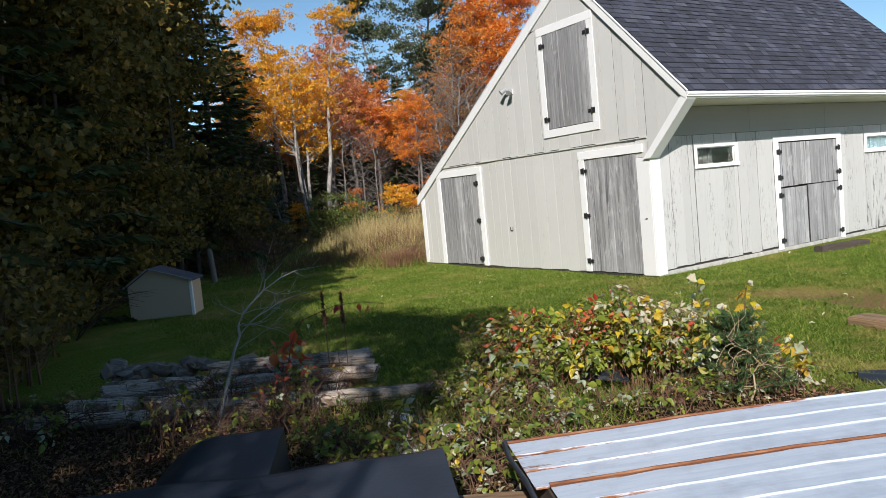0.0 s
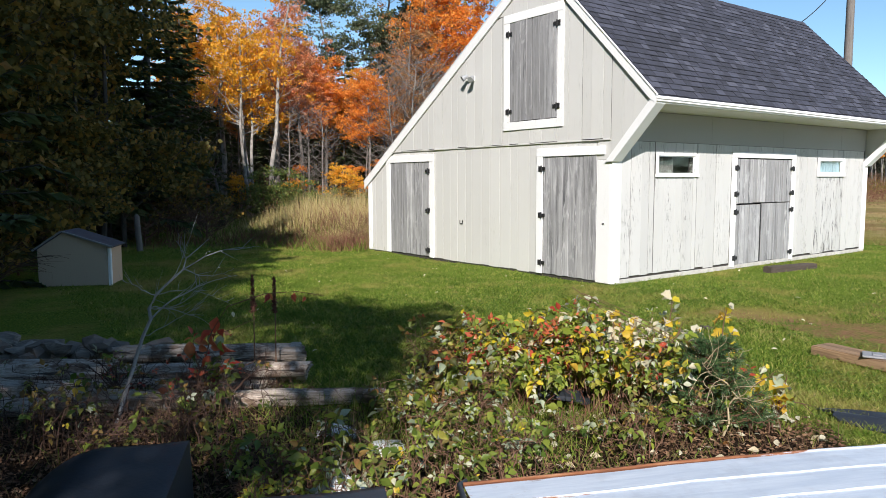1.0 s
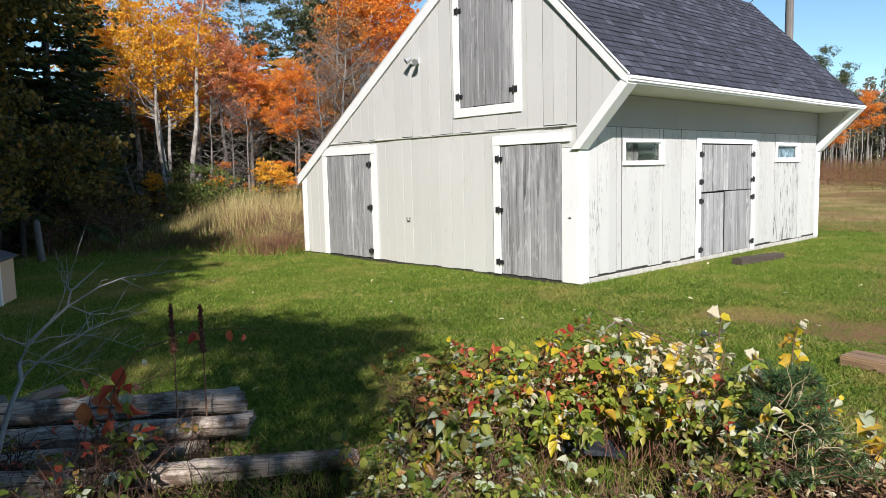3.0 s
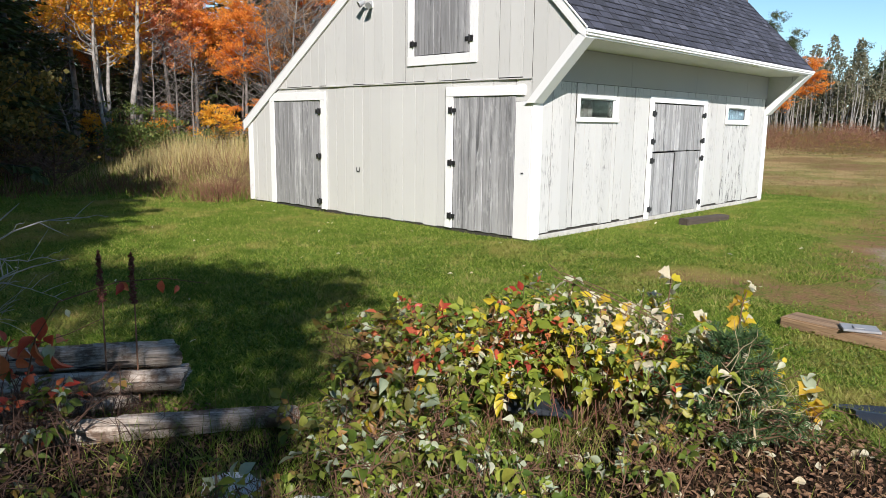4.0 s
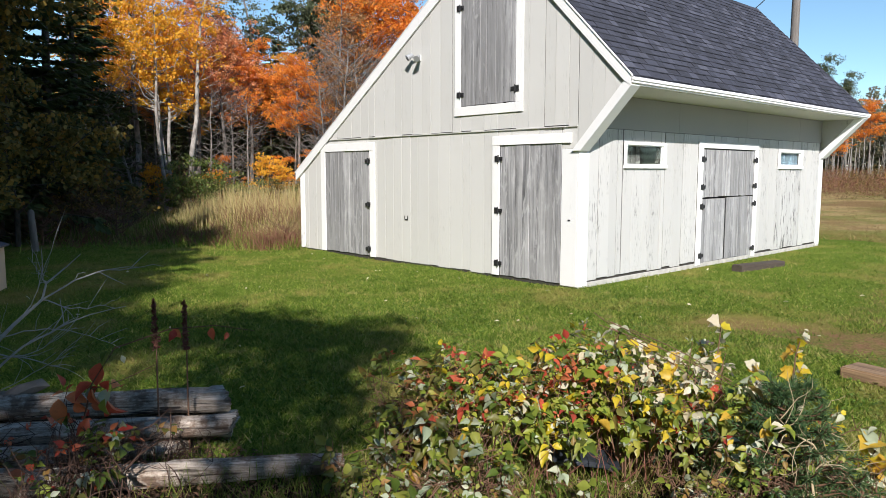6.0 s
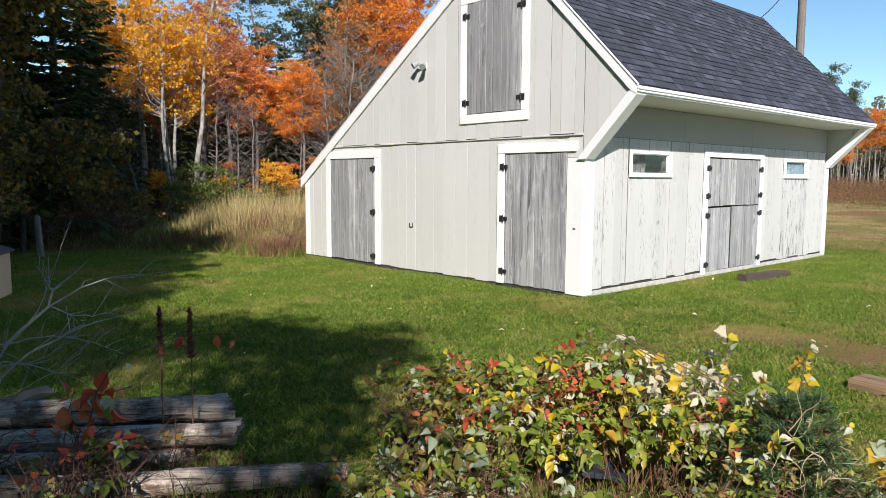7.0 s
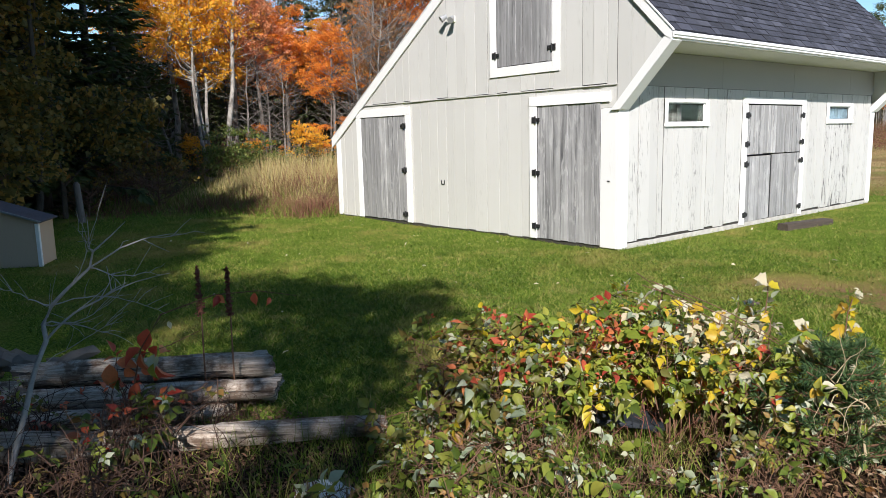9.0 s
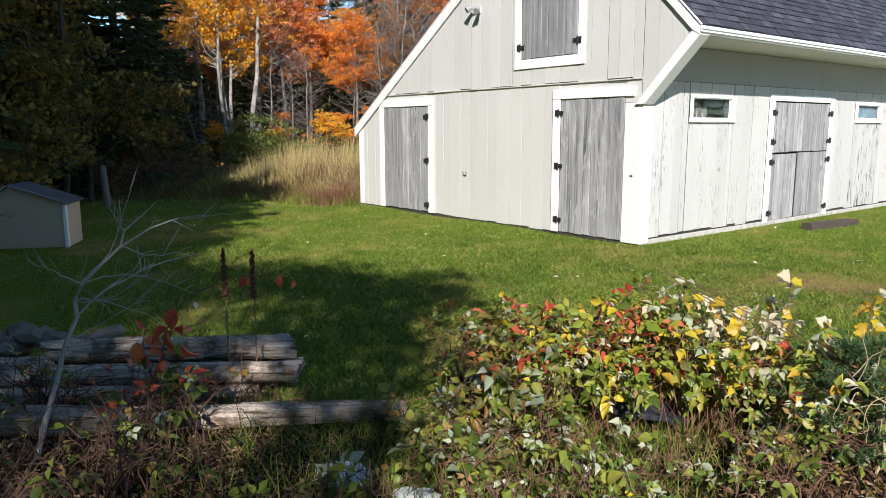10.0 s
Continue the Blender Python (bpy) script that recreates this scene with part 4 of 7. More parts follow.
def conifer(name, seed, height, spread, label, leafmat, bark, crown_from=0.08, whorls=22, sprays=26, thin=1.0, droop=-0.18, taper=0.8, tip=0.12, even=0.6, spray=1.0):
    """A spruce: whorls of drooping boughs set with flat sprays of needles."""
    r = np.random.default_rng(seed)
    wood, crown = Soup(), Soup()
    pts, rad = grow(r, (0, 0, -0.2), height, 0.016 * height + 0.02, 0.012, 8, 0.03)
    wood.add(*tube(pts, rad, 7))
    for w in range(whorls):
        f = crown_from + (0.985 - crown_from) * (w / whorls) ** 0.9
        i = f * (len(pts) - 1)
        st = pts[int(i)] + (pts[min(int(i) + 1, len(pts) - 1)] - pts[int(i)]) * (i % 1)
        for k in range(r.integers(4, 7)):
            if r.random() > thin:
                continue
            a = r.uniform(0, 2 * np.pi)
            ln = spread * (1 - f) ** taper * r.uniform(even, 1.1) + 0.15
            lp, lr = limb(r, st, (np.cos(a), np.sin(a), droop + 0.3 * f), ln, 0.012 + 0.01 * ln, 0.1)
            wood.add(*tube(lp, lr, 4))
            m = max(6, int(sprays * ln / spread))
            t = r.uniform(tip, 1.0, m) * 5
            j = np.minimum(t.astype(int), 4)
            at = lp[j] + (lp[j + 1] - lp[j]) * (t - j)[:, None]
            way = unit(lp[-1] - lp[0])
            sd = np.cross(way, [0, 0, 1])
            dirs = way * r.uniform(0.3, 1, (m, 1)) + sd * r.normal(0, 0.8, (m, 1)) + [0, 0, -0.25]
            strew(crown, at, dirs, np.array([0, 0, 1.0]) + r.normal(0, 0.4, (m, 3)), spray * r.uniform(0.25, 0.5, m) * (0.5 + 0.3 * spread), width=0.55)
    return tree_thing(name, wood, bark, crown, leafmat, label)


def bare_tree(name, seed, height, label, bark=None, branches=36):
    r = np.random.default_rng(seed)
    wood = Soup()
    pts, rad = grow(r, (0, 0, -0.2), height, 0.05 + 0.006 * height, 0.03)
    wood.add(*tube(pts, rad, 6))
    for k in range(branches):
        i = r.uniform(0.15, 0.97) * (len(pts) - 1)
        st = pts[int(i)] + (pts[min(int(i) + 1, len(pts) - 1)] - pts[int(i)]) * (i % 1)
        a = r.uniform(0, 2 * np.pi)
        lp, lr = limb(r, st, (np.cos(a), np.sin(a), r.uniform(-0.1, 0.8)), r.uniform(0.7, 2.2), 0.014)
        wood.add(*tube(lp, lr, 4))
        for q in range(3):
            b = a + r.normal(0, 0.8)
            tp, trd = limb(r, lp[r.integers(1, 6)], (np.cos(b), np.sin(b), r.uniform(0, 0.7)), r.uniform(0.4, 1.0), 0.007, steps=4)
            wood.add(*tube(tp, trd, 3))
    return tree_thing(name, wood, bark or M_BARK, None, None, label)


def plant_copies(proto, spots, group, r):
    """The first spot takes the tree itself, the others take copies turned and scaled a little."""
    proto["group"] = group
    for i, (x, y, s) in enumerate(spots):
        m = pose(x, y, float(ground_z(x, y)), 0, 0, r.uniform(0, 360))
        if i == 0:
            proto.matrix_basis = m @ Matrix.Scale(s, 4)
        else:
            copy_sized(proto, m, s)


def copy_sized(ob, m, size):
    """A copy at the pose m, that many times as large as the tree was built."""
    return copy_thing(ob, m @ Matrix.Scale(size / ob.scale[0], 4))


def fan(d, phi, ox=6.3, oy=-8.3):
    a = radians(phi)
    return (ox - d * math.cos(a), oy + d * math.sin(a))


tr = random.Random(11)
# sunlit edge of the wood, west of the barn
YEL = broadleaf("maple_tree", 21, 10.0, 2.5, 14000, 0.09, M_BIRCH, L_YELLOW, "maple with golden yellow autumn leaves at the wood's edge", crown_from=0.44, clump=0.30, twigs=5, flat=0.35, limbs=26)
plant_copies(YEL, [(*fan(31, 19.9), 1.0), (*fan(35, 17.8), 0.9), (*fan(34, 23.6), 0.62)], "maples at the wood's edge", tr)
CLUMP = broadleaf("birch_tree", 22, 9.6, 1.9, 11000, 0.095, M_BIRCH, L_YELLOW, "pale-barked multi-stemmed tree with golden leaves", stems=4, crown_from=0.46, clump=0.28, radius=0.115, twigs=4, flat=0.35, limbs=34)
plant_copies(CLUMP, [(*fan(28, 22.2), 1.0), (*fan(35, 28.9), 0.72)], "birches at the wood's edge", tr)
PEACH = broadleaf("maple_tree", 24, 8.6, 2.2, 12000, 0.085, M_BARK, L_RED, "maple with coral and peach autumn leaves", crown_from=0.44, clump=0.30, twigs=5, flat=0.35, limbs=26)
plant_copies(PEACH, [(*fan(32, 23.6), 1.04), (*fan(31, 26.2), 0.84), (*fan(36, 25.2), 0.9), (*fan(38, 34.6), 0.86), (*fan(36, 21.0), 0.85), (*fan(35, 28.4), 0.74)], "maples at the wood's edge", tr)
ORA = broadleaf("maple_tree", 23, 9.4, 2.4, 15500, 0.09, M_BARK, L_ORANGE, "maple with bright orange autumn leaves", crown_from=0.46, clump=0.32, twigs=5, flat=0.35, limbs=28)
plant_copies(ORA, [(*fan(31, 31.0), 0.66), (*fan(32, 27.9), 0.74), (*fan(37, 37.2), 1.28), (*fan(38, 39.8), 1.36), (*fan(36, 18.4), 0.92), (*fan(37, 21.6), 0.72), (*fan(35, 33.0), 0.62), (*fan(34, 29.6), 0.66), (*fan(40, 43.5), 0.95), (*fan(38, 41.6), 0.9)], "maples at the wood's edge", tr)
LOW = broadleaf("young_maple", 25, 3.4, 1.7, 3000, 0.10, M_BARK, L_YELLOW, "young maple with layered golden leaves", crown_from=0.25, clump=0.26, flat=0.14, radius=0.05, tuft=0.13)
plant_copies(LOW, [(*fan(29.0, 29.0), 0.62), (*fan(27.0, 24.9), 0.45), (*fan(28.5, 21.0), 0.5)], "young trees at the wood's edge", tr)
LOWO = broadleaf("young_maple", 35, 4.6, 1.8, 3600, 0.10, M_BARK, L_ORANGE, "young maple with orange leaves", crown_from=0.3, clump=0.28, flat=0.16, radius=0.06, tuft=0.13)
plant_copies(LOWO, [(*fan(30, 32.4), 0.5), (*fan(30.5, 30.0), 0.45), (*fan(31, 25.6), 0.45)], "young trees at the wood's edge", tr)
RUST = broadleaf("tree", 26, 9.0, 1.9, 3800, 0.09, M_BARK, L_RUST, "half-bare tree with rust brown leaves", crown_from=0.3, clump=0.5, twigs=6, limbs=26)
plant_copies(RUST, [(*fan(33, 33.6), 0.78), (*fan(34, 35.0), 1.05), (*fan(36, 30.0), 0.72), (*fan(37, 35.8), 1.2), (*fan(36, 43.0), 0.8), (*fan(32, 34.4), 0.66), (*fan(35, 26.8), 0.75)], "half-bare trees", tr)
BARE = bare_tree("bare_tree", 27, 7.6, "leafless grey tree with fine branches", branches=56)
plant_copies(BARE, [(*fan(29, 34.4), 0.9), (*fan(28.6, 24.6), 0.62), (*fan(32, 32.6), 0.9), (*fan(32, 36.2), 0.9), (*fan(31, 39.4), 0.8), (*fan(29.5, 27.7), 0.6), (*fan(33, 35.2), 0.8), (*fan(30, 26.2), 0.6), (*fan(31, 30.8), 0.66), (*fan(30, 33.2), 0.75), (*fan(31, 21.2), 0.62)], "leafless trees", tr)
lx, ly = fan(27, 19.7)
copy_sized(BARE, pose(lx, ly, float(ground_z(lx, ly)), 0, 0, 30) @ Matrix.Rotation(radians(-13), 4, Vector((-0.94, 0.34, 0))), 0.62)
PINE = broadleaf("pine_tree", 28, 16.5, 3.9, 17000, 0.15, M_BARK, L_PINE, "tall green pine with open crown", crown_from=0.42, clump=0.26, twigs=5, radius=0.16, flat=0.3, limbs=34, tuft=0.16)
plant_copies(PINE, [(*fan(42, 30.6), 0.95), (*fan(44, 29.6), 0.9), (*fan(46, 32.4), 0.7), (*fan(47, 36.8), 0.74), (*fan(46, 34.2), 0.62)], "pines behind the maples", tr)
SPR = conifer("spruce_tree", 29, 9.0, 2.1, "dark green spruce in the wood", L_NEEDLE, M_DARKBARK, 0.05, 24, 44, spray=0.62)
spots = []
for d in (36.5, 38, 41.5, 45, 49, 55):
    for phi in np.arange(12.5, 47, 1.9):
        spots.append((*fan(d + tr.uniform(-1, 1), phi + tr.uniform(-0.6, 0.6)), tr.uniform(0.5, 0.75)))
spots += [(*fan(40, a), 0.95) for a in (26.3, 27.4, 28.6, 29.8, 31.2, 20.6)] + [(*fan(34, 17.2), 0.8), (*fan(33, 29.2), 0.55), (*fan(34, 23.4), 0.6), (*fan(35, 26.4), 0.7), (*fan(34.5, 30.4), 0.6), (*fan(35, 35.0), 0.7), (*fan(35, 38.4), 0.7)]
for phi in np.arange(11.5, 47, 1.5):
    spots.append((*fan(tr.uniform(42, 47), phi), tr.uniform(0.65, 0.95)))
for phi in np.arange(12, 45, 1.15):
    spots.append((*fan(tr.uniform(35.5, 38.5), phi + tr.uniform(-0.4, 0.4)), tr.uniform(0.45, 0.7)))
for phi in np.arange(13, 46, 1.25):
    spots.append((*fan(tr.uniform(32.5, 35.0), phi + tr.uniform(-0.4, 0.4)), tr.uniform(0.34, 0.58)))
plant_copies(SPR, spots, "spruces in the wood", tr)

# dense dark growth deep inside the wood
def deep_wood():
    r = np.random.default_rng(44)
    n = 16000
    phi = np.radians(r.uniform(6, 52, n))
    d = r.uniform(54, 72, n)
    x, y = 6.3 - d * np.cos(phi), -8.3 + d * np.sin(phi)
    z = 0.5 + 6.5 * r.random(n) * (0.8 + 0.25 * np.sin(phi * 60) * np.cos(d))
    s = Soup()
    strew(s, np.stack([x, y, z], -1), r.normal(0, 1, (n, 3)) - [0, 0, 0.3], r.normal(0, 1, (n, 3)), r.uniform(0.6, 1.2, n))
    tagged(new("deep_wood_boughs", s.mesh("deep_wood_boughs", L_NEEDLE)), "dark conifer boughs deep in the wood", "woods", kind="stuff")


deep_wood()

# shaded wood on the south-west side, near the small shed
SPB = conifer("spruce_tree", 31, 11.0, 2.5, "large dark spruce in shade", L_NEEDLE, M_DARKBARK, 0.04, 30, 70, spray=0.62)
OLV = broadleaf("tree", 32, 9.5, 2.4, 8500, 0.14, M_DARKBARK, L_OLIVE, "shaded tree with olive and yellowing leaves", crown_from=0.1, clump=0.45, radius=0.08, flat=0.5, tuft=0.22)
shade = []
for d in (20, 24, 28):
    for phi in np.arange(-6, 12.5, 3.4):
        shade.append((*fan(d + tr.uniform(-1.2, 1.2), phi + tr.uniform(-0.8, 0.8)), tr.uniform(0.8, 1.15)))
shade += [(*fan(23, 14.2), 0.9), (*fan(26, 16.2), 0.85), (*fan(30, 17.0), 0.8), (*fan(15.5, 1.5), 0.9), (*fan(16, -5), 1.0), (*fan(17, 5.5), 0.8)]
plant_copies(SPB, shade, "spruces in the shaded wood", tr)
olive = [(*fan(15.6, 5.4), 1.0), (*fan(17.5, 10.6), 0.95), (*fan(14.6, -3.2), 1.0), (*fan(14.2, 3.6), 0.95), (*fan(17.2, 8.6), 0.9), (*fan(13.2, -1.5), 1.0), (*fan(18.6, 12.2), 0.85), (*fan(16, 6.8), 0.7), (*fan(12.4, -5), 0.9), (*fan(15.0, 1.0), 1.1)]
plant_copies(OLV, olive, "leafy trees in the shaded wood", tr)
# trees south and east of the path, whose shade falls over lawn, logs and wood
wall_of = []
S = Vector((0.793, -0.610, 0))
P = Vector((0.610, 0.793, 0))
for s_, p_, k in ((5.0, -12.8, 1.35), (9.0, -12.2, 1.4), (12.5, -9.7, 1.45), (15, -11.2, 1.7), (9.5, -10.4, 1.45), (4.0, -16.5, 1.5), (12.0, -15.5, 1.7), (13.0, -8.0, 1.5), (0.5, -10.8, 1.0), (19.5, -6.6, 1.22), (20, -9.4, 1.5), (18, -13, 1.7), (12, -8.3, 1.25), (16.5, -8.2, 1.5), (9, -8.9, 1.2), (5.5, -9.6, 1.0)):
    q = S * s_ + P * p_
    wall_of.append((q.x, q.y, k))
for x, y, k in wall_of:
    copy_sized(SPB, pose(x, y, -0.05, 0, 0, 40 * k), k)
HIGH = broadleaf("maple_tree", 36, 10.6, 1.7, 1350, 0.16, M_BARK, L_OLIVE, "slender maple with a high crown of yellowing leaves", crown_from=0.74, clump=0.30, flat=0.55, tuft=0.30)
high = []
for s_, p_, k in ((16.4, -3.5, 0.93), (16.9, -4.85, 0.95), (17.8, -6.0, 1.08), (17.5, -3.75, 0.66), (16.0, -4.1, 0.54), (17.6, -7.0, 1.25), (14.9, -3.9, 0.84), (18.3, -6.7, 1.3), (15.1, -3.2, 0.8), (15.2, -4.95, 0.64), (14.2, -5.7, 0.62)):
    q = S * s_ + P * p_
    high.append((q.x, q.y, 0.93 * k))
plant_copies(HIGH, high, "maples east of the path", random.Random(8))
for d, phi, k in ((47, 35.2, 1.2), (50, 37.2, 1.3)):
    x, y = fan(d, phi)
    copy_sized(HIGH, pose(x, y, float(ground_z(x, y)), 0, 0, 90 * k), k)
for s_, p_, k in ((17.9, -6.6, 1.05), (17.5, -5.1, 0.74), (17.2, -6.2, 0.8), (14.6, -5.9, 0.62), (12.2, -6.6, 0.6), (13.4, -5.2, 0.5), (18.4, -5.6, 0.95), (16.2, -7.0, 1.0)):
    q = S * s_ + P * p_
    copy_sized(OLV, pose(q.x, q.y, -0.05, 0, 0, 50 * s_), 0.7 * k)

# unseen trees added to keep sky light off the kennel and log side
for x, y, k in ((-3.2, -11.0, 1.0), (-0.8, -11.6, 1.1), (1.8, -12.2, 1.0), (-6.0, -10.4, 1.1)):
    copy_sized(OLV, pose(x, y, -0.05, 0, 0, 70 * k + 31 * x), k)

# unseen spruces added round the place to block low sky light and window reflections
ring = []
for a in np.arange(-150, 24, 5.6):
    d = tr.uniform(44, 56)
    ring.append((6 + d * math.cos(radians(a)), -8 + d * math.sin(radians(a)), tr.uniform(1.6, 2.2)))
for a in np.arange(28, 72, 6.5):
    d = tr.uniform(60, 72)
    ring.append((6 + d * math.cos(radians(a)), -8 + d * math.sin(radians(a)), tr.uniform(1.5, 2.0)))
for x, y, k in ring:
    copy_sized(SPB, pose(x, y, 0.3, 0, 0, tr.uniform(0, 360)), k)

# shrubs at the edge of the lawn
SHR = broadleaf("shrub", 33, 2.3, 0.9, 900, 0.13, M_BROWNTWIG, L_OLIVE, "olive green shrub with thin stems", stems=5, crown_from=0.2, clump=0.24, radius=0.03)
plant_copies(SHR, [(*fan(22.5, 17.8), 1.05), (*fan(20.5, 15.4), 0.8), (*fan(26, 29.5), 0.6), (*fan(27.5, 31.5), 0.6), (*fan(27.5, 33.6), 0.55)], "shrubs by the meadow", tr)
L_SHRUB = leaf_mat("green_shrub_leaves", [(0.1, (0.06, 0.10, 0.025)), (0.5, (0.14, 0.20, 0.05)), (0.85, (0.25, 0.28, 0.07)), (0.97, (0.40, 0.36, 0.12))], 0.45, 0.35, 0.15)
GSH = broadleaf("shrub", 37, 2.2, 1.0, 2600, 0.075, M_BROWNTWIG, L_SHRUB, "leafy green shrub at the foot of the trees", stems=6, crown_from=0.12, clump=0.2, radius=0.02, twigs=4)
plant_copies(GSH, [(*fan(25.8, 23.4), 1.0), (*fan(26.2, 24.8), 0.95), (*fan(26.5, 26.3), 0.8), (*fan(27.2, 22.6), 0.9), (*fan(27, 28.2), 0.6), (*fan(27, 30.6), 0.5)], "green shrubs by the meadow", tr)
for x, y, k in ((-5.7, -8.25, 0.95), (-4.2, -8.5, 0.8), (-2.7, -8.6, 0.75), (-1.3, -8.8, 0.7), (-0.2, -9.1, 0.65), (-6.9, -7.9, 1.1), (-7.6, -7.2, 1.1), (-8.2, -6.2, 0.9)):
    copy_sized(SHR, pose(x, y, float(ground_z(x, y)), 0, 0, 130 * k + 40 * x), k)
TWG = bare_tree("brushwood", 34, 1.4, "leafless brown brushwood at the lawn edge", M_BROWNTWIG, 40)
plant_copies(TWG, [(*fan(19.5, 18.2), 0.6), (*fan(20.5, 16.0), 0.6), (*fan(18.6, 13.6), 0.5), (-7.9, 0.8, 0.36), (-8.4, 0.3, 0.34), (-8.1, 1.4, 0.4)], "brushwood", tr)


# far wood and shrubs behind the field, to the north
M_FARBARK = bark_mat("far_bark", (0.15, 0.14, 0.125), (0.40, 0.375, 0.34), 3.0)


L_FAR = leaf_mat("far_needles", [(0.1, (0.10, 0.11, 0.07)), (0.5, (0.17, 0.17, 0.105)), (0.9, (0.26, 0.215, 0.13))], 0.7, 0.25)


def far_wood():
    r = np.random.default_rng(41)
    wood, green, warm, brush = Soup(), Soup(), Soup(), Soup()
    for k in range(700):
        phi = radians(r.uniform(58, 105))
        d = r.uniform(88, 125)
        x, y = 6.3 - d * math.cos(phi), -8.3 + d * math.sin(phi)
        h = r.uniform(6, 11.0) * (0.9 + 0.25 * math.sin(k * 0.7))
        pts, rad = grow(r, (x, y, 0.5), h, 0.07, 0.02)
        wood.add(*tube(pts, rad, 5))
        kind = r.random()
        m = 420
        top = 0.70 if kind < 0.75 else 0.60
        z = r.uniform(top, 1.0, m)
        w = (1.02 - z) * 3.2 + 0.25
        a = r.uniform(0, 2 * np.pi, m)
        rad_ = w * np.sqrt(r.random(m))
        at = np.stack([x + np.cos(a) * rad_, y + np.sin(a) * rad_, 0.5 + z * h], -1)
        tgt = warm if kind > 0.99 else (brush if kind > 0.95 else green)
        if kind > 0.45:
            strew(tgt, at, r.normal(0, 1, (m, 3)), r.normal(0, 1, (m, 3)), r.uniform(0.15, 0.36, m))
    n = 34000
    phi, d = np.radians(r.uniform(56, 107, n)), r.uniform(112, 128, n)
    at = np.stack([6.3 - d * np.cos(phi), -8.3 + d * np.sin(phi), 0.6 + r.random(n) ** 1.15 * (8.8 + 1.3 * np.sin(phi * 90) + 0.9 * np.sin(phi * 37))], -1)
    strew(green, at, r.normal(0, 1, (n, 3)) - [0, 0, 0.4], r.normal(0, 1, (n, 3)), r.uniform(0.45, 0.95, n))
    n, k = 200000, 420
    phi, d = np.radians(r.uniform(61, 106, k)), 37 + 32 * r.random(k) ** 1.2
    cx, cy, cr_, ch = 6.3 - d * np.cos(phi), -8.3 + d * np.sin(phi), r.uniform(0.9, 2.6, k), r.uniform(0.45, 1.5, k)
    pick = r.integers(0, k, n)
    a, q = r.uniform(0, 2 * np.pi, n), np.sqrt(r.random(n))
    x, y = cx[pick] + np.cos(a) * q * cr_[pick], cy[pick] + np.sin(a) * q * cr_[pick]
    at = np.stack([x, y, ground_z(x, y) + ch[pick] * np.sqrt(1.02 - q * q) * r.random(n) ** 0.5], -1)
    olive = np.sin(cx[pick] * 0.37 + 2) * np.cos(cy[pick] * 0.45) + r.normal(0, 0.15, n) > 0.35
    way, face, big = r.normal(0, 0.8, (n, 3)) + [0, 0, 0.6], r.normal(0, 1, (n, 3)), r.uniform(0.05, 0.13, n)
    strew(brush, at[~olive], way[~olive], face[~olive], big[~olive], width=0.35)
    tall = Soup()
    strew(tall, at[olive], way[olive], face[olive], big[olive], width=0.35)
    tagged(new("field_shrubs", tall.mesh("field_shrubs", L_OLIVE)), "low olive shrubs among the brown brush", "shrubs", kind="stuff")
    trunks = tagged(new("far_trunks", wood.mesh("far_trunks", M_FARBARK)), "pale slender trunks of the far wood", "woods", kind="stuff")
    tagged(new("far_conifers", green.mesh("far_conifers", L_FAR)), "dark green crowns of the far wood", "woods", kind="stuff")
    tagged(new("far_autumn_crowns", warm.mesh("far_autumn_crowns", L_ORANGE)), "orange crowns among the far wood", "woods", kind="stuff")
    tagged(new("far_shrubs", brush.mesh("far_shrubs", L_BRUSH)), "reddish brown shrubs beyond the dry field", "shrubs", kind="stuff")


far_wood()
for d, phi, k in ((82, 72.8, 0.84), (72, 71.0, 0.5), (95, 83.0, 0.85)):
    x, y = fan(d, phi)
    copy_sized(ORA, pose(x, y, float(ground_z(x, y)), 0, 0, 50 * k), k)
FARPINE = broadleaf("pine_tree", 44, 16.0, 3.2, 3600, 0.17, M_BARK, L_PINE, "tall pine with a sparse tufted crown", crown_from=0.62, clump=0.34, twigs=4, radius=0.13, flat=0.5, limbs=15, tuft=0.22)
FARPINE.matrix_basis = pose(*fan(112, 79.0), 0.5)
for d, phi, k in ((86, 70.0, 0.80), (88, 71.4, 0.70), (97, 75.6, 0.66), (99, 77.0, 0.6), (96, 81.8, 0.55)):
    x, y = fan(d, phi)
    copy_sized(FARPINE, pose(x, y, float(ground_z(x, y)), 0, 0, 170 * k), k)
FAR = conifer("spruce_tree", 43, 11.0, 2.6, "far dark spruce behind the field", L_NEEDLE, M_DARKBARK, 0.03, 22, 18)
fs = []
for phi in np.arange(57, 107, 1.1):
    for k in range(1):
        d = tr.uniform(112, 132)
        fs.append((*fan(d, phi + tr.uniform(-0.3, 0.3)), tr.uniform(0.6, 0.92)))
plant_copies(FAR, fs, "spruces of the far wood", tr)


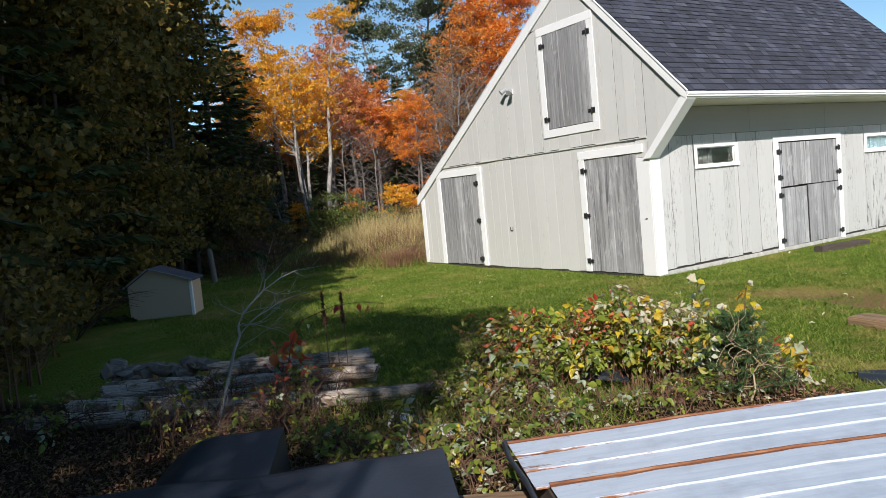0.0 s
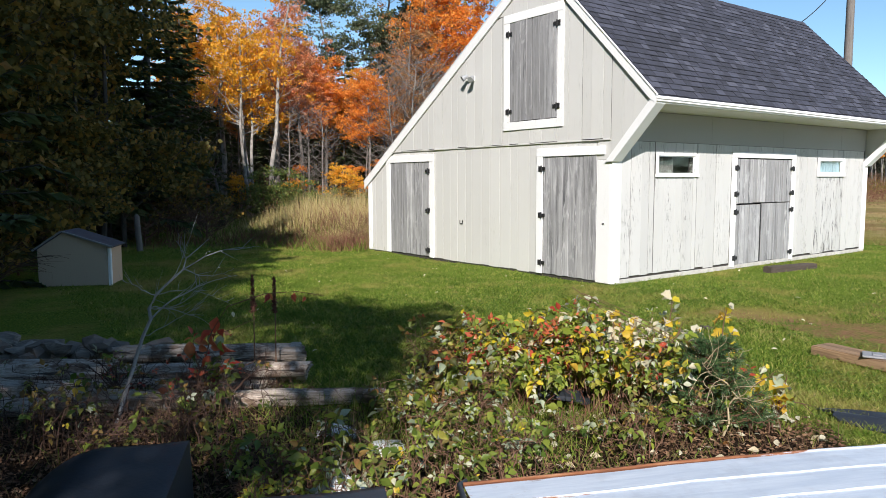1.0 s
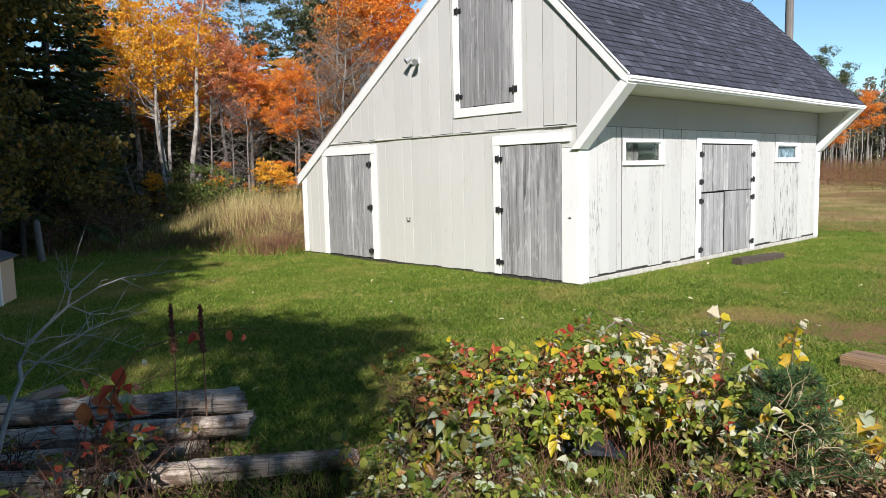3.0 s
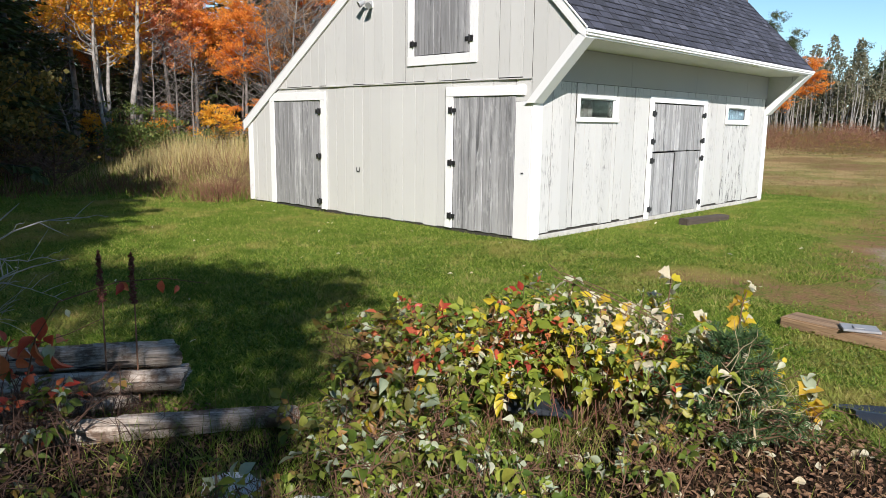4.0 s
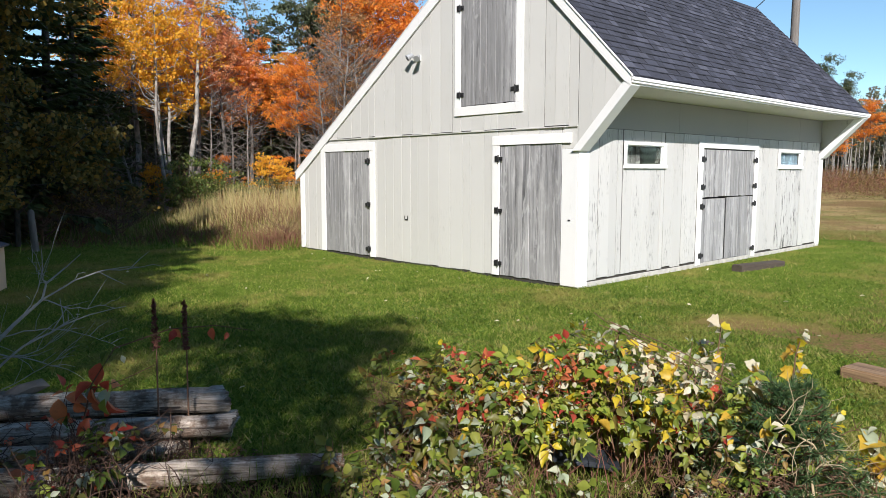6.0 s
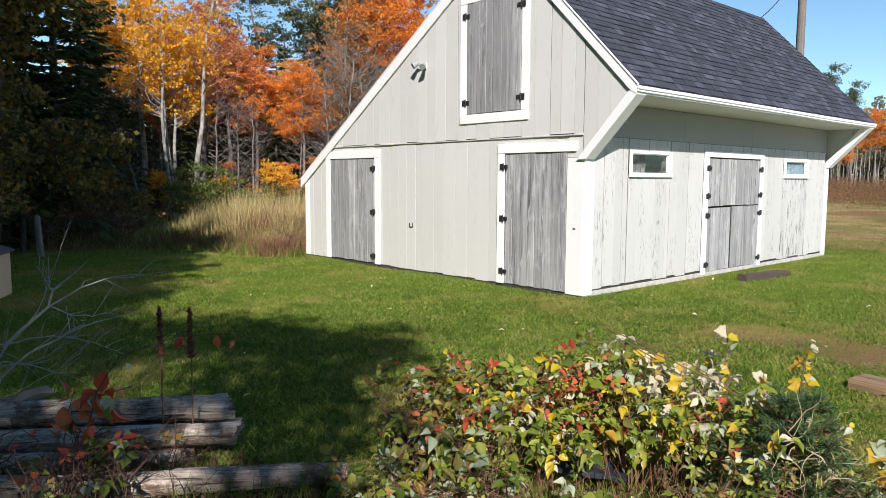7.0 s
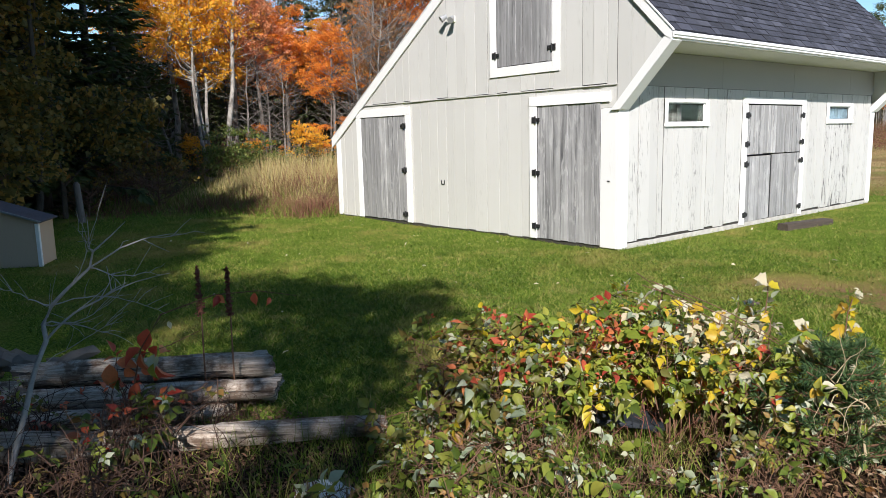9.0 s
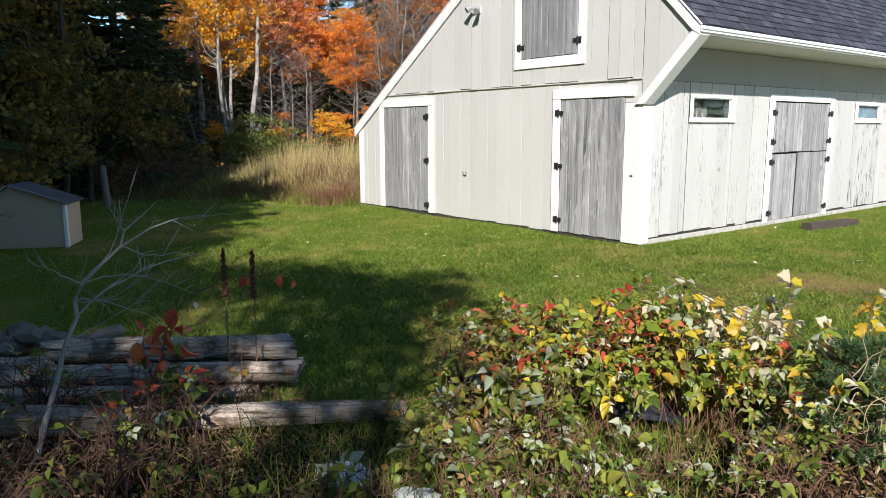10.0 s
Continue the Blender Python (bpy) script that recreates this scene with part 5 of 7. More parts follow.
# ---- meadow and lawn ----
L_STRAW = leaf_mat("straw_grass", [(0.1, (0.38, 0.28, 0.12)), (0.5, (0.60, 0.48, 0.24)), (0.8, (0.52, 0.46, 0.17)), (0.97, (0.22, 0.25, 0.07))], 0.7, 0.3, 0.1)
L_GRASS = leaf_mat("green_grass", [(0.08, (0.04, 0.075, 0.008)), (0.4, (0.13, 0.215, 0.026)), (0.72, (0.30, 0.365, 0.07)), (0.9, (0.46, 0.36, 0.16)), (0.98, (0.62, 0.50, 0.30))], 0.6, 0.3, 0.1, 0.1, [((0.42, 0.31, 0.12), 0.55, 0.53, 0.66, 0.5), ((0.48, 0.36, 0.17), 2.6, 0.57, 0.68, 0.5), ((0.07, 0.13, 0.015), 1.7, 0.54, 0.64, 0.7), ((0.05, 0.08, 0.01), 7.0, 0.55, 0.68, 0.6)])


L_FIELD = leaf_mat("field_grass", [(0.1, (0.16, 0.10, 0.04)), (0.5, (0.38, 0.27, 0.12)), (0.8, (0.37, 0.31, 0.12)), (0.97, (0.52, 0.41, 0.22))], 0.75, 0.25, 0.1, 0.1, [((0.13, 0.13, 0.035), 0.3, 0.5, 0.62, 0.7), ((0.20, 0.11, 0.05), 0.9, 0.54, 0.64, 0.6)])
L_CLOVER = leaf_mat("clover_leaves", [(0.1, (0.05, 0.11, 0.01)), (0.5, (0.11, 0.20, 0.025)), (0.9, (0.25, 0.34, 0.06))], 0.5, 0.3, 0.1, 0.2, [((0.40, 0.32, 0.10), 0.55, 0.54, 0.66, 0.5)])


def blades(name, r, xy, height, width, lean, mat, label, category, kind="stuff"):
    k = len(xy)
    z = ground_z(xy[:, 0], xy[:, 1])
    a = r.uniform(0, 2 * np.pi, k)
    w = np.stack([np.cos(a), np.sin(a), np.zeros(k)], -1) * (width * r.uniform(0.6, 1.3, k))[:, None]
    base = np.stack([xy[:, 0], xy[:, 1], z - 0.005], -1)
    tip = base + np.concatenate([r.normal(0, lean, (k, 2)), np.ones((k, 1))], 1) * (height * r.uniform(0.5, 1.25, k))[:, None]
    s = Soup()
    s.add(np.stack([base - w, base + w, tip], 1).reshape(-1, 3), np.arange(k * 3).reshape(-1, 3))
    tagged(new(name, s.mesh(name, mat)), label, category, kind=kind)


def lawn():
    r = np.random.default_rng(51)
    n = 330000
    x = np.concatenate([r.uniform(-10.5, 7.5, n // 2), r.normal(2.4, 2.6, n // 2)])
    y = np.concatenate([r.uniform(-7.0, 10.0, n // 2), r.normal(-3.2, 2.2, n // 2)])
    keep = ~((x > -7.25) & (x < 0.03) & (y > -0.02) & (y < 8.75))
    keep &= ((0.67 * x - 0.74 * y < 6.3 + 0.2 * np.sin(x * 3)) | (0.66 * x + 0.75 * y > 0.45)) & (y > -7) & (x > -10.6) & (x < 7.5) & (y < 10)
    keep &= (-x + 0.7 * y < 9.6 + 0.4 * np.sin(y * 2))
    bare = (x + 0.12 * y > 3.8 + 0.5 * np.sin(y * 1.3)) & (y > -1.0)
    keep &= ~bare | (r.random(n) < 0.06)
    strip = (np.abs(y + 0.7 + 0.3 * np.sin(x * 1.7)) < 0.5) & (x > 2.2)
    keep &= ~strip | (r.random(n) < 0.14)
    xy = np.stack([x, y], -1)[keep]
    m = 60000
    cx, cy = r.normal(2.0, 2.8, m), r.normal(-3.0, 2.4, m)
    thick = np.sin(cx * 2.1 + 1.3 * np.sin(cy * 1.7)) * np.cos(cy * 2.4 + cx * 0.6) + r.normal(0, 0.5, m) > 0.1
    ok = thick & (0.67 * cx - 0.74 * cy < 6.2) & ~((cx < 0.06) & (cy > -0.05)) & ~((np.abs(cy + 0.7) < 0.5) & (cx > 2.2))
    cx, cy = cx[ok], cy[ok]
    s = Soup()
    strew(s, np.stack([cx, cy, ground_z(cx, cy) + r.uniform(0.015, 0.04, len(cx))], -1), r.normal(0, 1, (len(cx), 3)) * [1, 1, 0.2], r.normal(0, 0.35, (len(cx), 3)) + [0, 0, 1], r.uniform(0.012, 0.026, len(cx)), width=1.2)
    tagged(new("clover", s.mesh("clover", L_CLOVER)), "small green clover leaves in the lawn", "clover", kind="stuff")
    blades("lawn_grass", r, xy, np.full(len(xy), 0.042), 0.006, 0.8, L_GRASS, "short green lawn grass with yellowed blades", "grass")


def meadow():
    r = np.random.default_rng(52)
    n = 90000
    phi = np.radians(r.uniform(14, 47, n))
    d = 15.5 + 15 * r.random(n) ** 1.3
    x, y = 6.3 - d * np.cos(phi), -8.3 + d * np.sin(phi)
    edge = -x + 0.7 * y + 0.6 * np.sin(x * 1.3) + 0.5 * np.sin(y * 2.1)
    keep = (edge > 9.4) & ~((x > -7.4) & (y > -0.4))
    x, y, edge = x[keep], y[keep], edge[keep]
    tall = np.clip((edge - 9.4) / 2.5, 0.25, 1.0) * (0.75 + 0.25 * np.sin(x * 0.9) * np.cos(y * 0.7))
    tuft = np.sin(x * 2.3 + 1.7 * np.sin(y * 1.9)) * np.cos(y * 2.7 + x)
    tall *= 0.86 + 0.22 * tuft
    ang = np.degrees(np.arctan2(y + 8.3, 6.3 - x)) + 1.2 * np.sin(x * 1.1) + r.normal(0, 0.8, len(x))
    open_side = np.clip((ang - 22.5) / 2.5, 0, 1)
    tall *= 0.45 + 0.55 * open_side
    straw = r.random(len(x)) < (0.10 + 0.72 * open_side) * (0.75 + 0.35 * tuft)
    xy = np.stack([x, y], -1)
    blades("meadow_straw", r, xy[straw], 1.3 * tall[straw], 0.011, 0.17, L_STRAW, "tall straw-coloured meadow grass", "grass")
    blades("meadow_grass", r, xy[~straw], 0.6 * tall[~straw], 0.012, 0.3, L_GRASS, "rough green grass along the meadow", "grass")
    for cx, cy, sp, n, h in ((-7.75, -0.35, 0.28, 1200, 0.42), (-10.9, -1.0, 0.5, 700, 0.5), (-11.8, -2.8, 0.8, 500, 0.3), (-11.2, 1.3, 0.55, 1500, 0.85), (-13.5, 2.4, 0.7, 900, 0.9), (-9.2, -0.4, 0.5, 700, 0.4)):
        x, y = r.normal(cx, sp, n), r.normal(cy, sp, n)
        keep = ~((x > -7.3) & (y > -0.1))
        m = 2 * n
        gx, gy = r.normal(cx - 0.4, 2.2 * sp, m), r.normal(cy + 0.1, 1.3 * sp, m)
        ok = ~((gx > -7.3) & (gy > -0.1))
        blades("meadow_edge_grass", r, np.stack([gx, gy], -1)[ok], h * r.uniform(0.1, 0.75, ok.sum()), 0.008, 0.55, L_GRASS, "rough green grass at the meadow's edge", "grass")
        blades("dead_weeds", r, np.stack([x, y], -1)[keep], h * r.uniform(0.3, 1.3, keep.sum()), 0.008, 0.6, L_BRUSH, "red-brown dead weeds at the meadow's edge", "weeds")
    n = 60000
    x, y = r.uniform(-14, 16, n), 10.5 + 45 * r.random(n) ** 1.8
    blades("field_grass", r, np.stack([x, y], -1), np.full(n, 0.085) * r.uniform(0.4, 1.5, n), 0.008, 0.9, L_FIELD, "dry yellow-brown field grass", "grass")


lawn()
meadow()


# ---- roofing sheets, black sheets, timbers ----
def metal_mat(name, lasts, width):
    """Galvanised sheet; rust along its first edge, for as long as it lasts, and in lines beside the ribs near its end."""
    m, n, l, b = mat_new(name)
    v = coords(n, l, "Object", (1, 1, 1))
    st = coords(n, l, "Object", (1, 0.10, 1))
    sep = n.new("ShaderNodeSeparateXYZ")
    l.new(v, sep.inputs[0])
    x, y = sep.outputs[0], sep.outputs[1]
    streak = noise_tex(n, l, st, 24.0, 6, 0.7)
    blot = noise_tex(n, l, v, 5.0, 5, 0.65)
    col = mix(n, l, ramp(n, l, streak, [(0.35, grey(0)), (0.65, grey(1))]), (0.52, 0.59, 0.68), (0.67, 0.73, 0.80))
    col = mix(n, l, ramp(n, l, blot, [(0.5, grey(0)), (0.75, grey(0.5))]), col, (0.36, 0.38, 0.42))
    edge = calc(n, l, "SUBTRACT", 1.0, calc(n, l, "MULTIPLY", x, 0.57 / width), clamp=True)
    end = calc(n, l, "SUBTRACT", 1.0, calc(n, l, "MULTIPLY", y, 0.85), clamp=True)
    fade = calc(n, l, "SUBTRACT", 1.35, calc(n, l, "MULTIPLY", y, 1.0 / lasts), clamp=True)
    rust = calc(n, l, "ADD", calc(n, l, "MULTIPLY", calc(n, l, "MULTIPLY", edge, fade), 1.5), calc(n, l, "MULTIPLY", end, 0.34))
    rib = calc(n, l, "ABSOLUTE", calc(n, l, "SUBTRACT", calc(n, l, "FRACT", calc(n, l, "DIVIDE", calc(n, l, "ADD", x, 0.085), 0.19)), 0.55))
    rib = calc(n, l, "MULTIPLY", calc(n, l, "SUBTRACT", 1.0, calc(n, l, "MULTIPLY", rib, 14.0), clamp=True), calc(n, l, "SUBTRACT", 1.1, calc(n, l, "MULTIPLY", y, 0.55), clamp=True))
    rust = calc(n, l, "ADD", rust, calc(n, l, "MULTIPLY", rib, 0.27))
    rust = calc(n, l, "ADD", rust, calc(n, l, "MULTIPLY", calc(n, l, "SUBTRACT", streak, 0.5), 1.5))
    rust = calc(n, l, "ADD", rust, calc(n, l, "MULTIPLY", calc(n, l, "SUBTRACT", blot, 0.5), 0.5))
    mask = ramp(n, l, rust, [(0.42, grey(0)), (0.56, grey(1))])
    rcol = ramp(n, l, noise_tex(n, l, st, 30.0, 6, 0.7), [(0.3, (0.075, 0.03, 0.018)), (0.5, (0.24, 0.09, 0.038)), (0.72, (0.42, 0.25, 0.14))])
    l.new(mix(n, l, mask, col, rcol), b.inputs["Base Color"])
    rough = n.new("ShaderNodeMapRange")
    l.new(mask, rough.inputs[0])
    rough.inputs[3].default_value, rough.inputs[4].default_value = 0.42, 0.9
    l.new(rough.outputs[0], b.inputs["Roughness"])
    met = n.new("ShaderNodeMapRange")
    l.new(mask, met.inputs[0])
    met.inputs[3].default_value, met.inputs[4].default_value = 0.15, 0.0
    l.new(met.outputs[0], b.inputs["Metallic"])
    bump(n, l, b, streak, 0.2, 0.003)
    return m


M_METAL = metal_mat("galvanised_roofing", 1.9, 0.022)
M_METAL_LONG = metal_mat("galvanised_roofing_rusty", 9.0, 0.026)
M_BLACK = plain("black_plastic", (0.026, 0.031, 0.040), 0.45, 0, 0.7, 3.5, 0.3)
M_NEWWOOD = weathered_wood("sawn_brown_wood", (0.10, 0.055, 0.03), (0.46, 0.30, 0.17), 18.0, True)
M_DARKWOOD = weathered_wood("dark_old_timber", (0.035, 0.026, 0.021), (0.15, 0.115, 0.09), 20.0, True)
M_SLATE = plain("grey_slate", (0.30, 0.30, 0.31), 0.5, 0, 0.4, 14.0, 0.3)
AX = Matrix(((0.902, 0.431, 0, 0), (-0.431, 0.902, 0, 0), (0, 0, 1, 0), (0, 0, 0, 1)))


def roofing_sheet(name, at, width, length, label, material):
    """A ribbed metal sheet with thickness; ribs run along its length."""
    xs, zs = [], []
    x = 0.0
    while x < width:
        for dx, z in ((0.0, 0.0), (0.005, 0.007), (0.012, 0.007), (0.017, 0.0)):
            xs.append(x + dx)
            zs.append(z)
        x += 0.19
    k = len(xs)
    ys = np.linspace(0, length, 22)
    r = np.random.default_rng(int(at[0] * 100))
    sag = 0.006 * np.sin(ys * 2.1 + at[0]) + r.normal(0, 0.0012, 22)
    s = Soup()
    grid = np.stack([np.tile(xs, (22, 1)) + 0.004 * np.sin(ys * 5)[:, None], np.tile(ys[:, None], (1, k)), np.tile(zs, (22, 1)) + sag[:, None]], -1)
    i, j = np.meshgrid(np.arange(21), np.arange(k - 1), indexing="ij")
    q = np.stack([i * k + j, i * k + j + 1, (i + 1) * k + j + 1, (i + 1) * k + j], -1).reshape(-1, 4)
    s.add(grid.reshape(-1, 3), q)
    s.add(grid.reshape(-1, 3) - [0, 0, 0.003], q[:, ::-1])
    ob = tagged(new(name, s.mesh(name, material)), label, "roofing sheet", group="stack of roofing sheets")
    ob.matrix_basis = Matrix.Translation(at) @ AX
    return ob


ROOFING = Vector((5.11, -6.96, 0.385))
roofing_sheet("roofing_sheet", ROOFING, 0.72, 3.2, "ribbed galvanised roofing sheet with rusty edge", M_METAL)
roofing_sheet("roofing_sheet", ROOFING + AX.to_3x3() @ Vector((0.60, 0.05, 0.020)), 0.76, 3.2, "ribbed galvanised roofing sheet overlapping the next, rust along its edge", M_METAL_LONG)
roofing_sheet("roofing_sheet", ROOFING + AX.to_3x3() @ Vector((1.24, 0.02, 0.041)), 0.76, 3.2, "ribbed galvanised roofing sheet with streaky rust", M_METAL)
hose = Soup()
hose.add(*tube([ROOFING + AX.to_3x3() @ Vector(p) for p in ((-0.03, 0.02, -0.01), (0.02, -0.018, -0.004), (0.2, -0.03, -0.012), (0.5, -0.022, -0.004), (0.9, -0.03, -0.02), (1.3, -0.03, -0.02))], [0.009, 0.012, 0.013, 0.012, 0.012, 0.012], 10))
tagged(new("pipe", hose.mesh("pipe", M_BLACK, True)), "bent black plastic pipe at the end of the roofing sheets", "pipe")


def timber(name, m, length, w, h, material, label, category="timber", group="", bevel=0.012, seed=1):
    """A sawn timber with slightly uneven, worn edges, lying along local x."""
    r = random.Random(seed)
    bm = bmesh.new()
    add_box(bm, 0, length, -w / 2, w / 2, 0, h, 0)
    bmesh.ops.subdivide_edges(bm, edges=[e for e in bm.edges if abs(e.verts[0].co.x - e.verts[1].co.x) > length * 0.5], cuts=7)
    for v in bm.verts:
        v.co += Vector((r.uniform(-1, 1) * 0.006, r.uniform(-1, 1) * 0.004, r.uniform(-1, 1) * 0.003))
    bmesh.ops.bevel(bm, geom=[e for e in bm.edges if e.calc_face_angle(0) > 0.8], offset=bevel, segments=2, affect="EDGES")
    me = bpy.data.meshes.new(name)
    bm.to_mesh(me)
    bm.free()
    me.materials.append(material)
    ob = tagged(new(name, me), label, category, group)
    ob.matrix_basis = m
    return ob


for i, yy in enumerate((0.12, 1.5, 2.9)):
    p = Vector((5.11, -6.96, -0.05)) + AX.to_3x3() @ Vector((0.08 if i else -0.02, yy, 0))
    timber("bearer", Matrix.Translation(p) @ AX, 1.9, 0.14, 0.425, M_DARKWOOD, "dark timber bearer under the roofing sheets", group="bearers", seed=i)
timber("timber", pose(5.02, -7.50, 0.12, 0, 4, 62), 0.9, 0.11, 0.10, M_NEWWOOD, "pale sawn timber end beside the roofing sheets", seed=9)
timber("timber", pose(5.0, -7.55, -0.05, 0, 0, 65), 0.95, 0.16, 0.17, M_DARKWOOD, "dark timber lying on the ground by the sheets", seed=10)


def draped(name, at, x_len, y0, y1, fall, label, seed):
    """A thick, gently sagging black sheet over a low stack, its sides hanging to the ground."""
    r = np.random.default_rng(seed)
    nx, ny = 30, 44
    gx, gy = np.meshgrid(np.linspace(-0.03, x_len, nx), np.linspace(y0, y1, ny), indexing="ij")
    z = 0.008 * np.sin(gx * 6 + 1) * np.cos(gy * 4) + 0.006 * np.sin(gy * 9 + gx * 3)
    z -= np.clip((fall - gy) / 0.5, 0, 1) ** 2 * 0.36
    z -= 0.37 * np.clip((0.0 - gx) / 0.03, 0, 1) ** 0.5 * (gx < 0)
    v = np.stack([gx, gy, z], -1).reshape(-1, 3)
    i, j = np.meshgrid(np.arange(nx - 1), np.arange(ny - 1), indexing="ij")
    q = np.stack([i * ny + j, (i + 1) * ny + j, (i + 1) * ny + j + 1, i * ny + j + 1], -1).reshape(-1, 4)
    s = Soup()
    s.add(v, q)
    low = v - [0, 0, 0.02]
    s.add(low, q[:, ::-1])
    rim = np.arange(nx) * ny + ny - 1
    top, bot = v[rim], v[rim].copy()
    bot[:, 2] = -0.43
    bot[:, 1] += 0.015
    s.add(np.concatenate([top, bot]), [(a, a + 1, nx + a + 1, nx + a) for a in range(nx - 1)])
    ob = tagged(new(name, s.mesh(name, M_BLACK, True)), label, "plastic sheet", group="black sheets")
    ob.matrix_basis = Matrix.Translation(at) @ AX
    return ob


draped("plastic_sheet", (4.99, -7.26, 0.40), 0.95, -3.2, 0.0, -9.0, "black plastic sheet over a low stack", 1)
draped("plastic_sheet", (3.98, -7.70, 0.385), 0.95, -1.5, 0.0, -0.35, "black plastic sheet drooping to one side", 2)

# long beam on the lawn with flat plates lying on it
timber("beam", pose(4.10, -1.84, -0.05, 0, 0, -9.5), 3.6, 0.27, 0.095, M_NEWWOOD, "brown weathered timber beam lying on the grass", seed=4)


def plate(x, y, rz, size, tilt=0):
    bm = bmesh.new()
    add_box(bm, -size[0] / 2, size[0] / 2, -size[1] / 2, size[1] / 2, 0, 0.018, 0.004)
    add_box(bm, -size[0] * 0.2, size[0] * 0.1, -size[1] * 0.3, size[1] * 0.1, 0.0185, 0.028, 0.003)
    ob = tagged(part("roof_slate", bm, M_SLATE), "broken grey slate lying on the beam", "slate", group="slates on the beam")
    ob.matrix_basis = pose(x, y, 0.047, 0, tilt, rz)


plate(4.66, -1.95, 24, (0.26, 0.2))
plate(5.13, -2.03, 12, (0.24, 0.2), 2)
plate(5.95, -2.13, -20, (0.3, 0.2))
timber("timber_block", pose(0.70, 3.36, -0.06, 0, 0, 79), 1.18, 0.19, 0.125, M_DARKWOOD, "dark old timber lying before the stable door", seed=6)


def black_mat():
    s = Soup()
    r = np.random.default_rng(5)
    n = 28
    a = np.linspace(0, 2 * np.pi, n, endpoint=False)
    rad = 1 + 0.10 * np.sin(3 * a + 1) + 0.07 * np.sin(5 * a)
    ring = np.stack([0.72 * np.cos(a) * rad, 0.17 * np.sin(a) * rad, 0.02 + 0.018 * np.sin(4 * a)], -1)
    v = np.concatenate([ring, ring * [0.55, 0.5, 1] + [0, 0, 0.012], [[0, 0, 0.03]], ring - [0, 0, 0.018]])
    i = np.arange(n)
    j = (i + 1) % n
    s.add(v, np.stack([i, j, n + j, n + i], -1))
    s.add(v, np.stack([n + i, n + j, np.full(n, 2 * n)], -1))
    s.add(v, np.stack([j, i, 2 * n + 1 + i, 2 * n + 1 + j], -1))
    ob = tagged(new("rubber_mat", s.mesh("rubber_mat", M_BLACK, True)), "torn black rubber mat lying on the grass", "mat")
    ob.matrix_basis = pose(5.62, -3.52, -0.035, 0, 0, 8)


black_mat()


# ---- logs ----
def log_mats():
    m, n, l, b = mat_new("peeled_log")
    v = coords(n, l, "Object", (0.10, 1, 1))
    f = noise_tex(n, l, v, 42.0, 9, 0.8, 1.2)
    crack = noise_tex(n, l, coords(n, l, "Object", (0.05, 1, 1)), 30.0, 4, 0.6, 0.6)
    g = noise_tex(n, l, world_pos(n), 4.5, 6, 0.7)
    c = ramp(n, l, f, [(0.30, (0.09, 0.06, 0.04)), (0.44, (0.36, 0.29, 0.23)), (0.62, (0.72, 0.63, 0.54))])
    c = mix(n, l, ramp(n, l, crack, [(0.36, grey(0.95)), (0.42, grey(0))]), c, (0.03, 0.022, 0.018))
    c = mix(n, l, ramp(n, l, g, [(0.50, grey(0)), (0.58, grey(0.85))]), c, ramp(n, l, f, [(0.3, (0.05, 0.03, 0.02)), (0.6, (0.22, 0.13, 0.08))]))
    l.new(c, b.inputs["Base Color"])
    b.inputs["Roughness"].default_value = 0.85
    bump(n, l, b, calc(n, l, "ADD", f, calc(n, l, "MULTIPLY", crack, 1.5)), 0.9, 0.014)
    e, n, l, b = mat_new("log_end")
    v = coords(n, l, "Object")
    w = n.new("ShaderNodeTexWave")
    w.wave_type, w.rings_direction = "RINGS", "X"
    w.inputs["Scale"].default_value, w.inputs["Distortion"].default_value = 26.0, 2.5
    l.new(v, w.inputs["Vector"])
    c = mix(n, l, w.outputs["Fac"], (0.26, 0.21, 0.16), (0.50, 0.43, 0.34))
    c = mix(n, l, ramp(n, l, noise_tex(n, l, v, 14.0, 6), [(0.45, grey(0)), (0.62, grey(0.85))]), c, (0.07, 0.055, 0.045))
    l.new(c, b.inputs["Base Color"])
    b.inputs["Roughness"].default_value = 0.9
    return m, e


M_LOG, M_LOGEND = log_mats()


